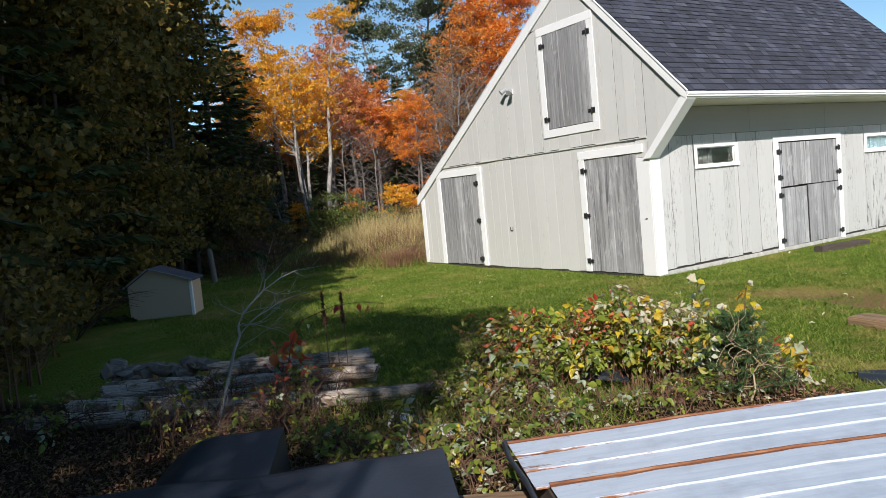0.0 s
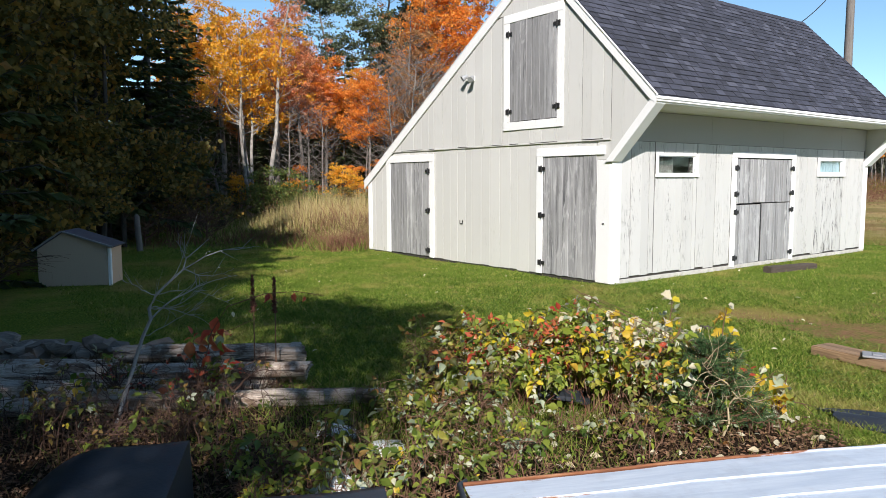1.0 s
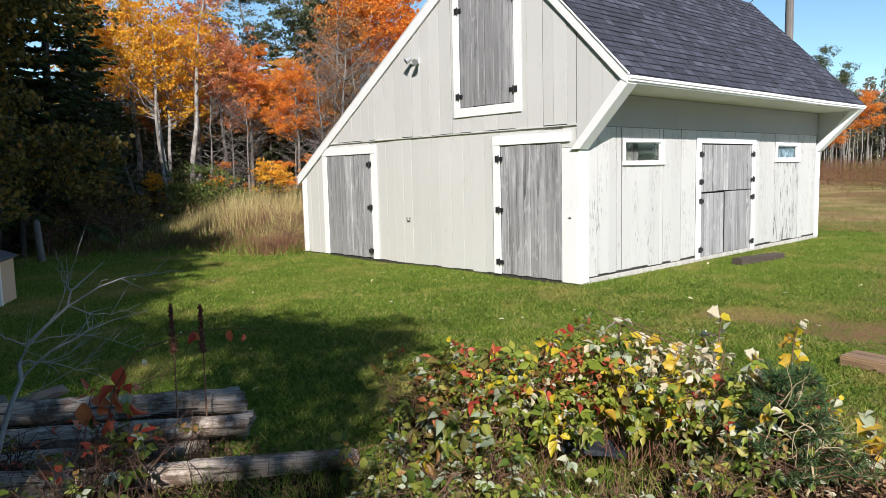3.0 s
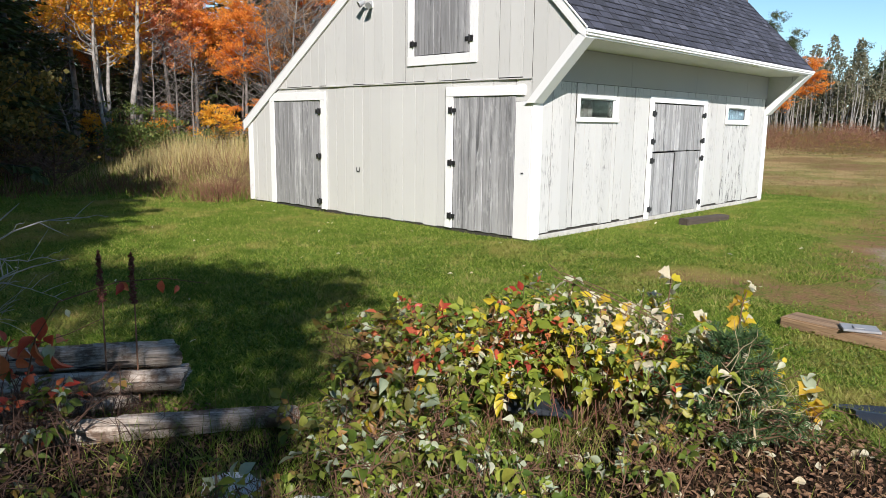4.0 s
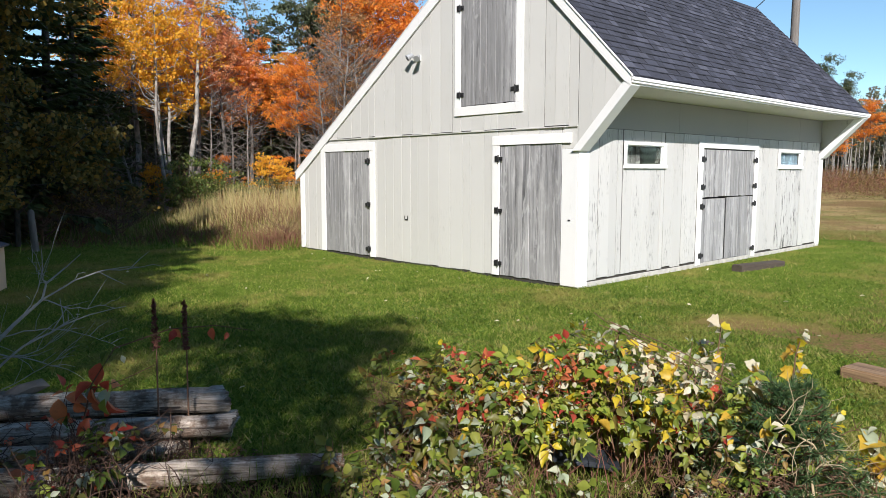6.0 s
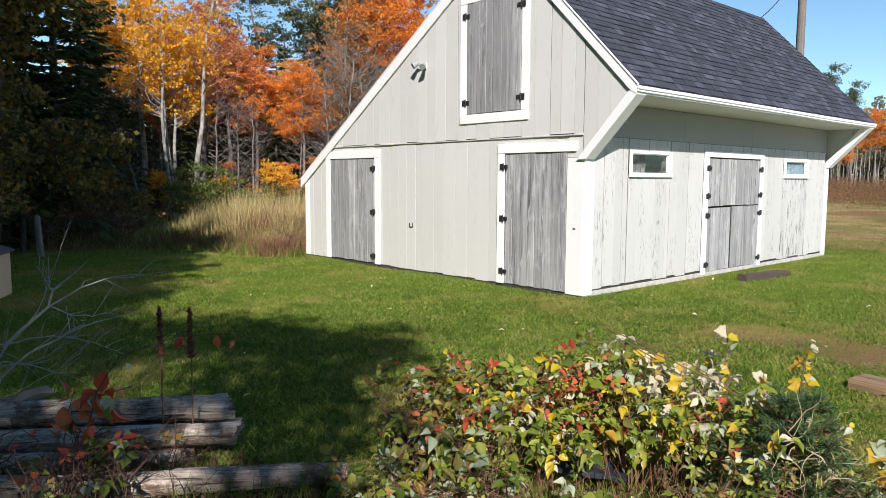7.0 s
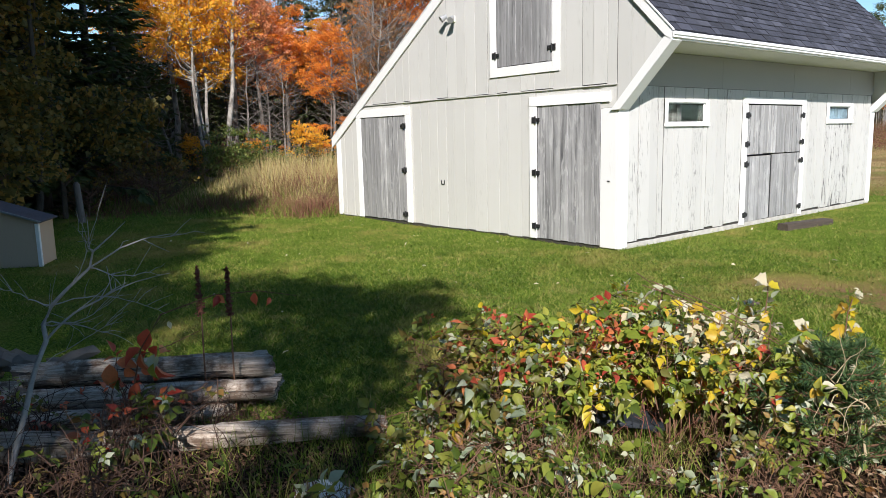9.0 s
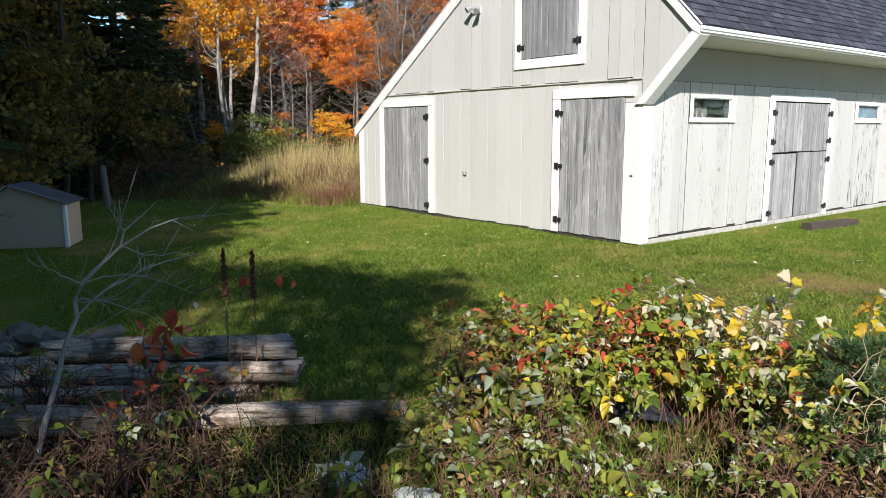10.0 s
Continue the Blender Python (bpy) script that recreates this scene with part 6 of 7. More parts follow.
def log(a, c, r0, r1, seed, label="weathered grey log with peeling bark", slant=0.03):
    """A crooked log with ridges, knots, flattened strips and slanting, ragged ends."""
    r = np.random.default_rng(seed)
    a, c = Vector(a), Vector(c)
    ln = (c - a).length
    k, sd = 70, 32
    x = np.linspace(0, ln, k)
    pts = np.stack([x, 0.018 * np.sin(x * 2.2 + seed) + 0.006 * np.sin(x * 6 + seed), 0.012 * np.sin(x * 1.6 + 2 * seed)], -1)
    ang = np.linspace(0, 2 * np.pi, sd, endpoint=False)
    rad = np.linspace(r0, r1, k)[:, None] * (1 + 0.05 * np.sin(3 * ang + seed + 0.5 * x[:, None]) + 0.03 * np.sin(7 * ang + 2 * seed - 0.8 * x[:, None]) + 0.035 * np.sin(x[:, None] * 9 + ang) * np.sin(x[:, None] * 3.1 + seed))
    rad *= 1 + r.normal(0, 0.045, (1, sd)) + r.normal(0, 0.012, (k, sd))
    for q in range(9):
        cx, ca, h = r.uniform(0.1, ln - 0.1), r.uniform(0, 6.3), r.uniform(0.008, 0.022)
        da = np.abs((ang - ca + np.pi) % (2 * np.pi) - np.pi)
        rad += h * np.exp(-((x[:, None] - cx) / 0.035) ** 2 - (da / 0.35) ** 2)
    for q in range(5):
        cx, ca, wd = r.uniform(0, ln), r.uniform(0, 6.3), r.uniform(0.12, 0.4)
        da = np.abs((ang - ca + np.pi) % (2 * np.pi) - np.pi)
        rad -= 0.010 * ((np.abs(x[:, None] - cx) < wd) & (da < 0.45))
    xx = np.repeat(pts[:, 0:1], sd, 1)
    edge = slant * np.cos(ang + seed) + r.normal(0, 0.008, sd)
    xx[0] += edge
    xx[-1] += slant * np.sin(ang) + r.normal(0, 0.008, sd)
    ring = np.stack([xx, pts[:, 1:2] + rad * np.cos(ang), pts[:, 2:3] + rad * np.sin(ang)], -1)
    i, j = np.meshgrid(np.arange(k - 1), np.arange(sd), indexing="ij")
    q = np.stack([i * sd + j, i * sd + (j + 1) % sd, (i + 1) * sd + (j + 1) % sd, (i + 1) * sd + j], -1).reshape(-1, 4)[:, ::-1]
    s = Soup()
    s.add(ring.reshape(-1, 3), q)
    body = tagged(new("log", s.mesh("log", M_LOG, True)), label, "log", group="stacked logs")
    body.matrix_basis = Matrix.Translation(a) @ (c - a).to_track_quat("X", "Z").to_matrix().to_4x4()
    for w in (0, k - 1):
        e = Soup()
        mid = ring[w].mean(0)
        inner = mid + (ring[w] - mid) * 0.5 + np.stack([r.normal(0, 0.006, sd), np.zeros(sd), np.zeros(sd)], -1)
        cap = np.concatenate([ring[w], inner, [mid]])
        f = np.array([(u, (u + 1) % sd, sd + u) for u in range(sd)] + [((u + 1) % sd, sd + (u + 1) % sd, sd + u) for u in range(sd)] + [(sd + u, sd + (u + 1) % sd, 2 * sd) for u in range(sd)])
        e.add(cap, f if w else f[:, ::-1])
        o = new("cut_end", e.mesh("cut_end", M_LOGEND))
        o.parent = body
    return body


log((2.24, -6.24, 0.115), (0.86, -8.28, 0.125), 0.060, 0.076, 1)
log((2.02, -6.14, 0.045), (0.55, -8.20, 0.05), 0.088, 0.10, 2)
log((2.02, -6.20, 0.205), (1.22, -7.40, 0.19), 0.078, 0.07, 3, "split grey log on top of the stack", 0.06)
log((3.01, -6.00, 0.035), (1.59, -7.95, 0.05), 0.052, 0.088, 4, "long pale log lying in front of the stack")
log((1.86, -7.15, 0.04), (0.90, -8.55, 0.05), 0.080, 0.085, 5)
log((2.10, -6.50, 0.005), (0.95, -8.15, 0.01), 0.05, 0.05, 6, "thin dark log under the stack")
log((1.95, -7.86, 0.04), (1.05, -8.9, 0.04), 0.07, 0.07, 7, "short dark log on the ground")


def chunk(x, y, z, size, seed, material, name, label, category, group):
    r = random.Random(seed)
    bm = bmesh.new()
    bmesh.ops.create_icosphere(bm, subdivisions=1 if material is M_ROCK else 2, radius=1.0)
    sc = Vector((size[0], size[1], size[2]))
    for v in bm.verts:
        d = noise.noise(v.co * 1.3 + Vector((seed * 3.1, 0, 0)))
        v.co = v.co * (1 + 0.45 * d)
        v.co = Vector((round(v.co.x * 2.4) / 2.4 * 0.35 + v.co.x * 0.65, v.co.y, v.co.z)) * 1.0
        v.co = Vector((v.co.x * sc.x, v.co.y * sc.y, v.co.z * sc.z))
    ob = tagged(part(name, bm, material), label, category, group)
    ob.matrix_basis = pose(x, y, z, r.uniform(-12, 12), r.uniform(-12, 12), r.uniform(0, 180))
    return ob


M_ROCK = plain("field_stone", (0.17, 0.14, 0.115), 0.9, 0, 0.5, 9.0, 0.6)
cr = random.Random(3)
M_RUBBLE = weathered_wood("rotten_wood", (0.06, 0.045, 0.035), (0.42, 0.36, 0.30), 18.0, True)
for k in range(26):
    t = cr.random()
    x, y = 0.05 + 0.95 * t + cr.uniform(-0.15, 0.15), -8.15 + 1.0 * t + cr.uniform(-0.2, 0.2)
    wood = k % 3 == 0
    chunk(x, y, 0.05 + cr.uniform(0, 0.16), (cr.uniform(0.10, 0.2), cr.uniform(0.06, 0.11), cr.uniform(0.04, 0.08)), k, M_RUBBLE if wood else M_ROCK, "wood_chunk" if wood else "stone",
          "rotten broken wood in a heap behind the logs" if wood else "grey angular stone in a heap behind the logs", "wood" if wood else "stone", "heap behind the logs")


# ---- small shed and fence post ----
M_SHEDWALL = painted_boards("shed_paint", (0.55, 0.42, 0.31), (0.22, 0.16, 0.11), 0.5)
shed = tagged(empty("dog_kennel", pose(-5.30, -7.13, -0.07, 0, 0, -27)), "low pale wooden kennel with a dark gabled roof", "kennel")
W, D, PEAK = 1.06, 0.66, 0.38
HL, HP, HR = 0.62, 0.88, 0.64
toY = Matrix(((0, -1, 0, 0), (1, 0, 0, 0), (0, 0, 1, 0), (0, 0, 0, 1)))
for dx, nm in ((0.0, "front_panel"), (-D + 0.03, "back_panel")):
    ob = part(nm, prism([(0, 0.04), (W, 0.04), (W, HR), (PEAK, HP), (0, HL)], 0.0, 0.03), M_SHEDWALL, shed)
    ob.matrix_basis = Matrix.Translation((dx, 0, 0)) @ toY
for y_, h_ in ((0.0, HL), (W - 0.03, HR)):
    part("side_panel", box(-D + 0.031, -0.031, y_, y_ + 0.03, 0.04, h_ - 0.005, 0.002), M_SHEDWALL, shed)
part("corner_strip", box(0.001, 0.013, W - 0.035, W + 0.012, 0.03, HR - 0.02), M_TRIM, shed)
part("corner_strip", box(-0.04, -0.001, W + 0.001, W + 0.015, 0.03, HR - 0.02), M_TRIM, shed)
for xx in (-0.08, -D + 0.02):
    part("skid", box(xx, xx + 0.06, -0.02, W + 0.02, -0.03, 0.04), M_DARKWOOD, shed)
for y_, h_, sign in ((PEAK, HP, 1), (PEAK, HP, -1)):
    ln = (W - PEAK if sign > 0 else PEAK) + 0.05
    fall = math.atan2(HR - HP, W - PEAK) if sign > 0 else math.atan2(HL - HP, PEAK)
    ln = ln / math.cos(fall)
    m_ = Matrix.Translation((0, y_, h_ + 0.006)) @ Matrix.Rotation(fall * sign, 4, "X")
    lo, hi = (0.0, ln) if sign > 0 else (-ln, 0.0)
    ob = part("roof", box(-D - 0.05, 0.05, lo, hi, 0.0, 0.026), M_SHINGLE, shed, "dark shingled kennel roof")
    ob.matrix_basis = m_
    ob = part("roof_edge", box(0.051, 0.063, lo, hi, 0.002, 0.030), M_SLATE, shed)
    ob.matrix_basis = m_.copy()

post = Soup()
post.add(*tube([(0, 0, -0.1), (0.01, 0, 0.4), (0.0, 0.01, 0.78), (0, 0.01, 0.83)], [0.075, 0.07, 0.065, 0.03], 10))
po = tagged(new("fence_post", post.mesh("fence_post", M_POLE, True)), "short grey weathered wooden post", "post")
po.matrix_basis = pose(-10.3, -4.40, 0.0, 3, -4)


# ---- thicket ----
P_GREEN = leaf_mat("green_bramble_leaves", [(0.1, (0.06, 0.115, 0.02)), (0.4, (0.15, 0.21, 0.035)), (0.7, (0.26, 0.31, 0.05)), (0.95, (0.40, 0.37, 0.09))], 0.38, 0.4, 0.15)
P_LIME = leaf_mat("lime_bramble_leaves", [(0.1, (0.22, 0.31, 0.04)), (0.5, (0.36, 0.41, 0.06)), (0.9, (0.50, 0.44, 0.09))], 0.4, 0.45, 0.15)
P_PALE = leaf_mat("pale_leaf_undersides", [(0.1, (0.26, 0.32, 0.19)), (0.5, (0.42, 0.47, 0.32)), (0.9, (0.60, 0.58, 0.42))], 0.5, 0.3, 0.1)
P_YELLOW = leaf_mat("yellow_bramble_leaves", [(0.1, (0.55, 0.46, 0.03)), (0.5, (0.72, 0.56, 0.04)), (0.9, (0.62, 0.36, 0.06))], 0.4, 0.4, 0.2)
P_RED = leaf_mat("red_bramble_leaves", [(0.1, (0.42, 0.05, 0.035)), (0.5, (0.60, 0.11, 0.06)), (0.9, (0.66, 0.24, 0.09))], 0.4, 0.4, 0.2)
P_OLIVE = leaf_mat("dull_bramble_leaves", [(0.1, (0.09, 0.11, 0.025)), (0.5, (0.20, 0.19, 0.05)), (0.8, (0.36, 0.20, 0.06)), (0.97, (0.34, 0.14, 0.06))], 0.45, 0.35, 0.25)
P_CREAM = leaf_mat("cream_dry_leaves", [(0.1, (0.60, 0.55, 0.38)), (0.5, (0.78, 0.73, 0.56)), (0.9, (0.68, 0.55, 0.33))], 0.55, 0.4, 0.15)
P_LITTER = leaf_mat("dead_leaves", [(0.1, (0.055, 0.030, 0.018)), (0.5, (0.19, 0.10, 0.058)), (0.84, (0.33, 0.20, 0.115)), (0.97, (0.52, 0.44, 0.33))], 0.75, 0.12, 0.3)
P_DRY = leaf_mat("dry_stalks", [(0.1, (0.08, 0.04, 0.022)), (0.5, (0.15, 0.085, 0.045)), (0.85, (0.20, 0.17, 0.07)), (0.97, (0.10, 0.16, 0.03))], 0.75, 0.2, 0.1)
LEAF_MESH = {}
for pm in (P_GREEN, P_LIME, P_PALE, P_YELLOW, P_RED, P_OLIVE, P_CREAM):
    s = Soup()
    s.add(LEAF * [1.15, 1, 1.9], LEAF_F)
    LEAF_MESH[pm.name] = s.mesh("leaf", pm, True)
    s = Soup()
    s.add(LOBE, LOBE_F)
    LEAF_MESH[pm.name + "_lobed"] = s.mesh("lobed_leaf", pm, True)


def leaf_pose(at, along, up, size):
    a = Vector(along).normalized()
    sd = a.cross(Vector(up))
    sd = sd.normalized() if sd.length > 1e-4 else Vector((1, 0, 0))
    nn = sd.cross(a)
    return Matrix.Translation(at) @ Matrix((sd, a, nn)).transposed().to_4x4() @ Matrix.Scale(size, 4)


U, N = np.array([0.66, 0.751, 0.0]), np.array([0.751, -0.66, 0.0])


G, LI, PA, YE, RE, OL, CRM = P_GREEN, P_LIME, P_PALE, P_YELLOW, P_RED, P_OLIVE, P_CREAM
KINDS = (G, LI, PA, YE, RE, OL, CRM)
ALONG = (-0.3, 0.25, 0.6, 1.0, 1.4, 1.75, 2.2)
# shares of the leaf kinds along the thicket, low down and at its top
LOW = {G: (3, 5, 6, 4, 4, 4, 4), LI: (1, 3, 6, 7, 5, 4, 4), PA: (1, 2.2, 2.8, 1.8, 2.2, 2.6, 2.4), YE: (0.3, 0.4, 0.5, 1.6, 1.5, 1.2, 2), RE: (0.1, 0.1, 0.05, 0.15, 0.7, 1.1, 0.4), OL: (6, 3.5, 1.8, 1.4, 1.5, 1.2, 1), CRM: (0, 0, 0.2, 0.3, 0.6, 1, 1.5)}
TOP = {G: (2, 2, 2, 2, 2, 2.5, 3), LI: (0.5, 2, 4, 5, 3, 3, 3), PA: (0.4, 0.8, 1, 0.8, 2, 2, 1.5), YE: (0.3, 0.4, 0.6, 1, 1.5, 2, 3), RE: (0.9, 1.7, 2.4, 3.0, 1.0, 0.6, 0.3), OL: (6, 4.0, 2.2, 1.5, 1, 0.5, 0.5), CRM: (0, 0, 0.2, 1.0, 6, 5, 3.5)}


def bush(name, seed, centre, reach, depth, height, canes, leaves, single, label, low=0.12, size=0.064, stem=None, lean=0.0, mix_of=None, category="bush", group="thicket"):
    """Arching canes from a rooted base; leaves in drooping threes along them, more towards the tips."""
    r = np.random.default_rng(seed)
    top = empty(name, Matrix.Translation((*centre, float(ground_z(*centre)))))
    tagged(top, label, category, group)
    wood, spots, ways = Soup(), [], []
    for k in range(canes):
        b = U * r.normal(0, 0.4 * reach) + N * r.normal(0, 0.3 * depth)
        d = U * r.normal(0, 0.8 * reach) + N * r.normal(lean, 0.75 * depth)
        h = height * r.uniform(0.55, 1.08)
        t = np.linspace(0, 1, 9)[:, None]
        pts = b + d * t ** 1.5 + np.array([0, 0, 1.0]) * h * (1.75 * t - 0.85 * t * t) + r.normal(0, 0.012, (9, 3)) * t
        wood.add(*tube(pts, 0.0048 * (1.1 - 0.75 * t[:, 0]), 5))
        for q in range(6):
            i = r.integers(3, 9)
            w = unit(r.normal(0, 1, 3) + [0, 0, 0.5])
            tw = pts[i] + w * r.uniform(0.05, 0.15) * np.linspace(0, 1, 4)[:, None]
            wood.add(*tube(tw, [0.0022, 0.002, 0.0018, 0.0012], 4))
            spots.append(tw[-1])
            ways.append(w)
    st = new("cane", wood.mesh("cane", stem or M_BROWNTWIG, True))
    st.parent = top
    st["label"] = "thin arching brown stems"
    st["kind"] = "stuff"
    spots, ways = np.array(spots), np.array(ways)
    keep = spots[:, 2] > low * height
    spots, ways = spots[keep], ways[keep]
    n = leaves // 3
    pick = r.integers(0, len(spots), n)
    base = spots[pick] + r.normal(0, 0.02, (n, 3))
    out = unit(base * [1, 1, 0.3] + 0.6 * reach * N + r.normal(0, 0.08, (n, 3)))
    way = unit(out + 0.5 * ways[pick] + r.normal(0, 0.45, (n, 3)) + [0, 0, -0.75])
    face = unit(0.6 * out + [0, 0, 0.8] + r.normal(0, 0.55, (n, 3)))
    side = unit(np.cross(way, face))
    sz = size * np.where(r.random(n) < 0.5, r.uniform(0.4, 0.7, n), r.uniform(0.75, 1.35, n))
    u = (base + [centre[0] - 3.04, centre[1] + 5.66, 0]) @ U
    hz = np.clip((base[:, 2] / height - 0.62) / 0.3 + r.normal(0, 0.15, n), 0, 1)
    if mix_of:
        w = np.array([[mix_of.get(m, 0)] * n for m in KINDS]).T.astype(float)
    else:
        w = np.stack([(1 - hz) * np.interp(u, ALONG, LOW[m]) + hz * np.interp(u, ALONG, TOP[m]) for m in KINDS], -1)
    cum = np.cumsum(w, 1)
    choice = (r.random(n)[:, None] * cum[:, -1:] > cum).sum(1)
    at, along, up, big, kind = [], [], [], [], []
    for turn, gap, sc in ((0.0, 0.4, 1.0), (1.0, 0.1, 0.82), (-1.0, 0.1, 0.82)):
        a = unit(way * (1 if turn == 0 else 0.55) + side * turn + r.normal(0, 0.2, (n, 3)))
        at.append(base + a * (gap * sz)[:, None])
        along.append(a)
        up.append(unit(face + r.normal(0, 0.3, (n, 3))))
        big.append(sz * sc * r.uniform(0.8, 1.15, n))
        kind.append(choice)
    at, along, up = np.concatenate(at), np.concatenate(along), np.concatenate(up)
    big, kind = np.concatenate(big), np.concatenate(kind)
    order = np.argsort(-(at @ N) + r.normal(0, 0.05, len(at)))
    for i in order[:single]:
        piece("leaf", LEAF_MESH[KINDS[kind[i]].name], leaf_pose(at[i], along[i], up[i], big[i]), top)
    rest = order[single:]
    for i, pm in enumerate(KINDS):
        sel = rest[kind[rest] == i]
        if len(sel):
            s = Soup()
            strew(s, at[sel], along[sel], up[sel], big[sel], LEAF, LEAF_F, 1.18)
            f = new("foliage", s.mesh("foliage", pm, True))
            f.parent = top
            f["kind"] = "stuff"
    return top


bush("bramble_bush", 61, (3.14, -5.66), 0.17, 0.24, 0.46, 34, 640, 60, "low bramble with dull olive and green leaves")
bush("bramble_bush", 62, (3.38, -5.43), 0.24, 0.32, 0.57, 64, 2350, 100, "bramble with bright green leaves and pale undersides", 0.10)
bush("bramble_bush", 63, (3.66, -5.10), 0.27, 0.30, 0.58, 64, 2400, 100, "bramble with lime and yellow leaves, red at the top", 0.34)
bush("bramble_bush", 64, (3.90, -4.82), 0.22, 0.30, 0.64, 58, 2100, 100, "bramble with yellow, coral and cream leaves", 0.24)
bush("bramble_bush", 65, (4.16, -4.56), 0.22, 0.28, 0.60, 50, 1600, 90, "bramble with mixed yellow, coral and pale leaves", 0.2)
bush("bramble_bush", 66, (4.58, -4.28), 0.17, 0.20, 0.52, 18, 170, 50, "vine with large yellow and cream leaves", 0.15, 0.08)
bush("bramble_bush", 67, (3.66, -5.72), 0.16, 0.22, 0.34, 22, 260, 40, "low green bramble in front of the thicket", 0.1, 0.065, mix_of={G: 5, LI: 1.5, PA: 2, OL: 2})


# upright reddish canes before the thicket and dead brown stalks among the logs
def cane_clump(name, seed, centre, spread, height, count, material, label, bend=0.12):
    r = np.random.default_rng(seed)
    s = Soup()
    for k in range(count):
        b = U * r.normal(0, spread[0]) + N * r.normal(0, spread[1])
        h = height * r.uniform(0.5, 1.1)
        d = U * r.normal(0, bend) + N * r.normal(0, bend)
        t = np.linspace(0, 1, 6)[:, None]
        pts = b + d * t ** 2 + np.array([0, 0, h]) * t + r.normal(0, 0.008, (6, 3)) * t
        s.add(*tube(pts, r.uniform(0.0022, 0.0045) * (1.1 - 0.8 * t[:, 0]), 4))
        for q in range(3):
            i = r.integers(2, 6)
            tip = pts[i] + r.normal(0, 0.05, 3) + [0, 0, 0.03]
            s.add(*tube(np.stack([pts[i], (pts[i] + tip) / 2 + r.normal(0, 0.005, 3), tip]), [0.0016, 0.0013, 0.0008], 3))
    ob = tagged(new(name, s.mesh(name, material, True)), label, "dead stalks", "dead stalks", kind="stuff")
    ob.matrix_basis = Matrix.Translation((*centre, float(ground_z(*centre)) - 0.01))


for i, (x, y, sx, sy, h, c, m) in enumerate(((3.80, -5.45, 0.10, 0.12, 0.38, 16, M_REDCANE), (4.00, -5.15, 0.2, 0.12, 0.30, 9, M_REDCANE), (4.15, -4.90, 0.2, 0.1, 0.30, 8, M_REDCANE),
                                             (2.24, -6.62, 0.14, 0.05, 0.22, 30, M_DEADSTALK), (2.16, -6.95, 0.18, 0.08, 0.32, 26, M_DEADSTALK), (2.45, -7.30, 0.25, 0.15, 0.32, 22, M_DEADSTALK),
                                             (2.75, -7.50, 0.25, 0.2, 0.28, 18, M_DEADSTALK), (1.75, -7.75, 0.3, 0.15, 0.34, 22, M_DEADSTALK), (2.65, -8.10, 0.3, 0.2, 0.30, 18, M_DEADSTALK), (3.0, -6.75, 0.25, 0.1, 0.2, 14, M_DEADSTALK))):
    cane_clump("dead_stalks", 400 + i, (x, y), (sx, sy), h, c, m, "upright red-brown dead canes" if m is M_REDCANE else "dark brown dead weeds among the logs")

# tall shoots with big dry leaves over the thicket
def shoot(seed, base, tip, label, n=9, size=0.07, mats=(P_CREAM, P_YELLOW)):
    r = np.random.default_rng(seed)
    top = tagged(empty("vine_shoot", Matrix.Translation((base[0], base[1], float(ground_z(base[0], base[1]))))), label, "vine", "vine shoots")
    d = np.array([tip[0] - base[0], tip[1] - base[1], tip[2]])
    t = np.linspace(0, 1, 10)[:, None]
    pts = d * [1, 1, 0] * t ** 1.6 + np.array([0, 0, d[2]]) * t + r.normal(0, 0.012, (10, 3)) * t
    s = Soup()
    s.add(*tube(pts, 0.006 * (1.1 - 0.6 * t[:, 0]), 5))
    o = new("stem", s.mesh("stem", M_BROWNTWIG, True))
    o.parent = top
    for k in range(n * 4):
        i = r.integers(4, 10)
        pm = mats[0] if r.random() < 0.6 else mats[1]
        a = unit(r.normal(0, 1, 3) + [0, 0, -0.6])
        piece("leaf", LEAF_MESH[pm.name + ("_lobed" if pm in (P_YELLOW, P_CREAM) else "")], leaf_pose(pts[i] + r.normal(0, 0.01, 3), a, r.normal(0, 0.5, 3) + [0.4, -0.5, 0.8], size * r.uniform(0.5, 1.15)), top)


shoot(1, (4.02, -4.98), (3.98, -4.92, 0.80), "leafy shoot with green and pale leaves above the thicket", 11, 0.065, (P_PALE, P_GREEN))
shoot(2, (4.22, -4.52), (4.28, -4.38, 0.80), "shoot with curled cream leaves", 6)
shoot(3, (4.56, -4.45), (4.66, -4.34, 0.76), "shoot with curled cream leaves", 7)
shoot(4, (4.42, -4.42), (4.45, -4.33, 0.58), "shoot with curled cream and yellow leaves", 8)
shoot(5, (4.05, -4.85), (4.06, -4.78, 0.70), "shoot with dry cream leaves", 10, 0.068)
shoot(6, (4.58, -4.3), (4.62, -4.2, 0.58), "shoot with yellow leaves", 8, 0.062, (P_YELLOW, P_CREAM))
shoot(9, (4.12, -4.75), (4.17, -4.68, 0.68), "shoot with large dry cream leaves", 8, 0.075)
shoot(8, (4.96, -4.28), (5.0, -4.18, 0.33), "shoot with pale green lobed leaves", 5, 0.11, (P_PALE, P_YELLOW))
shoot(7, (4.70, -4.15), (4.76, -4.02, 0.34), "shoot with yellow leaves", 8, 0.06, (P_YELLOW, P_PALE))

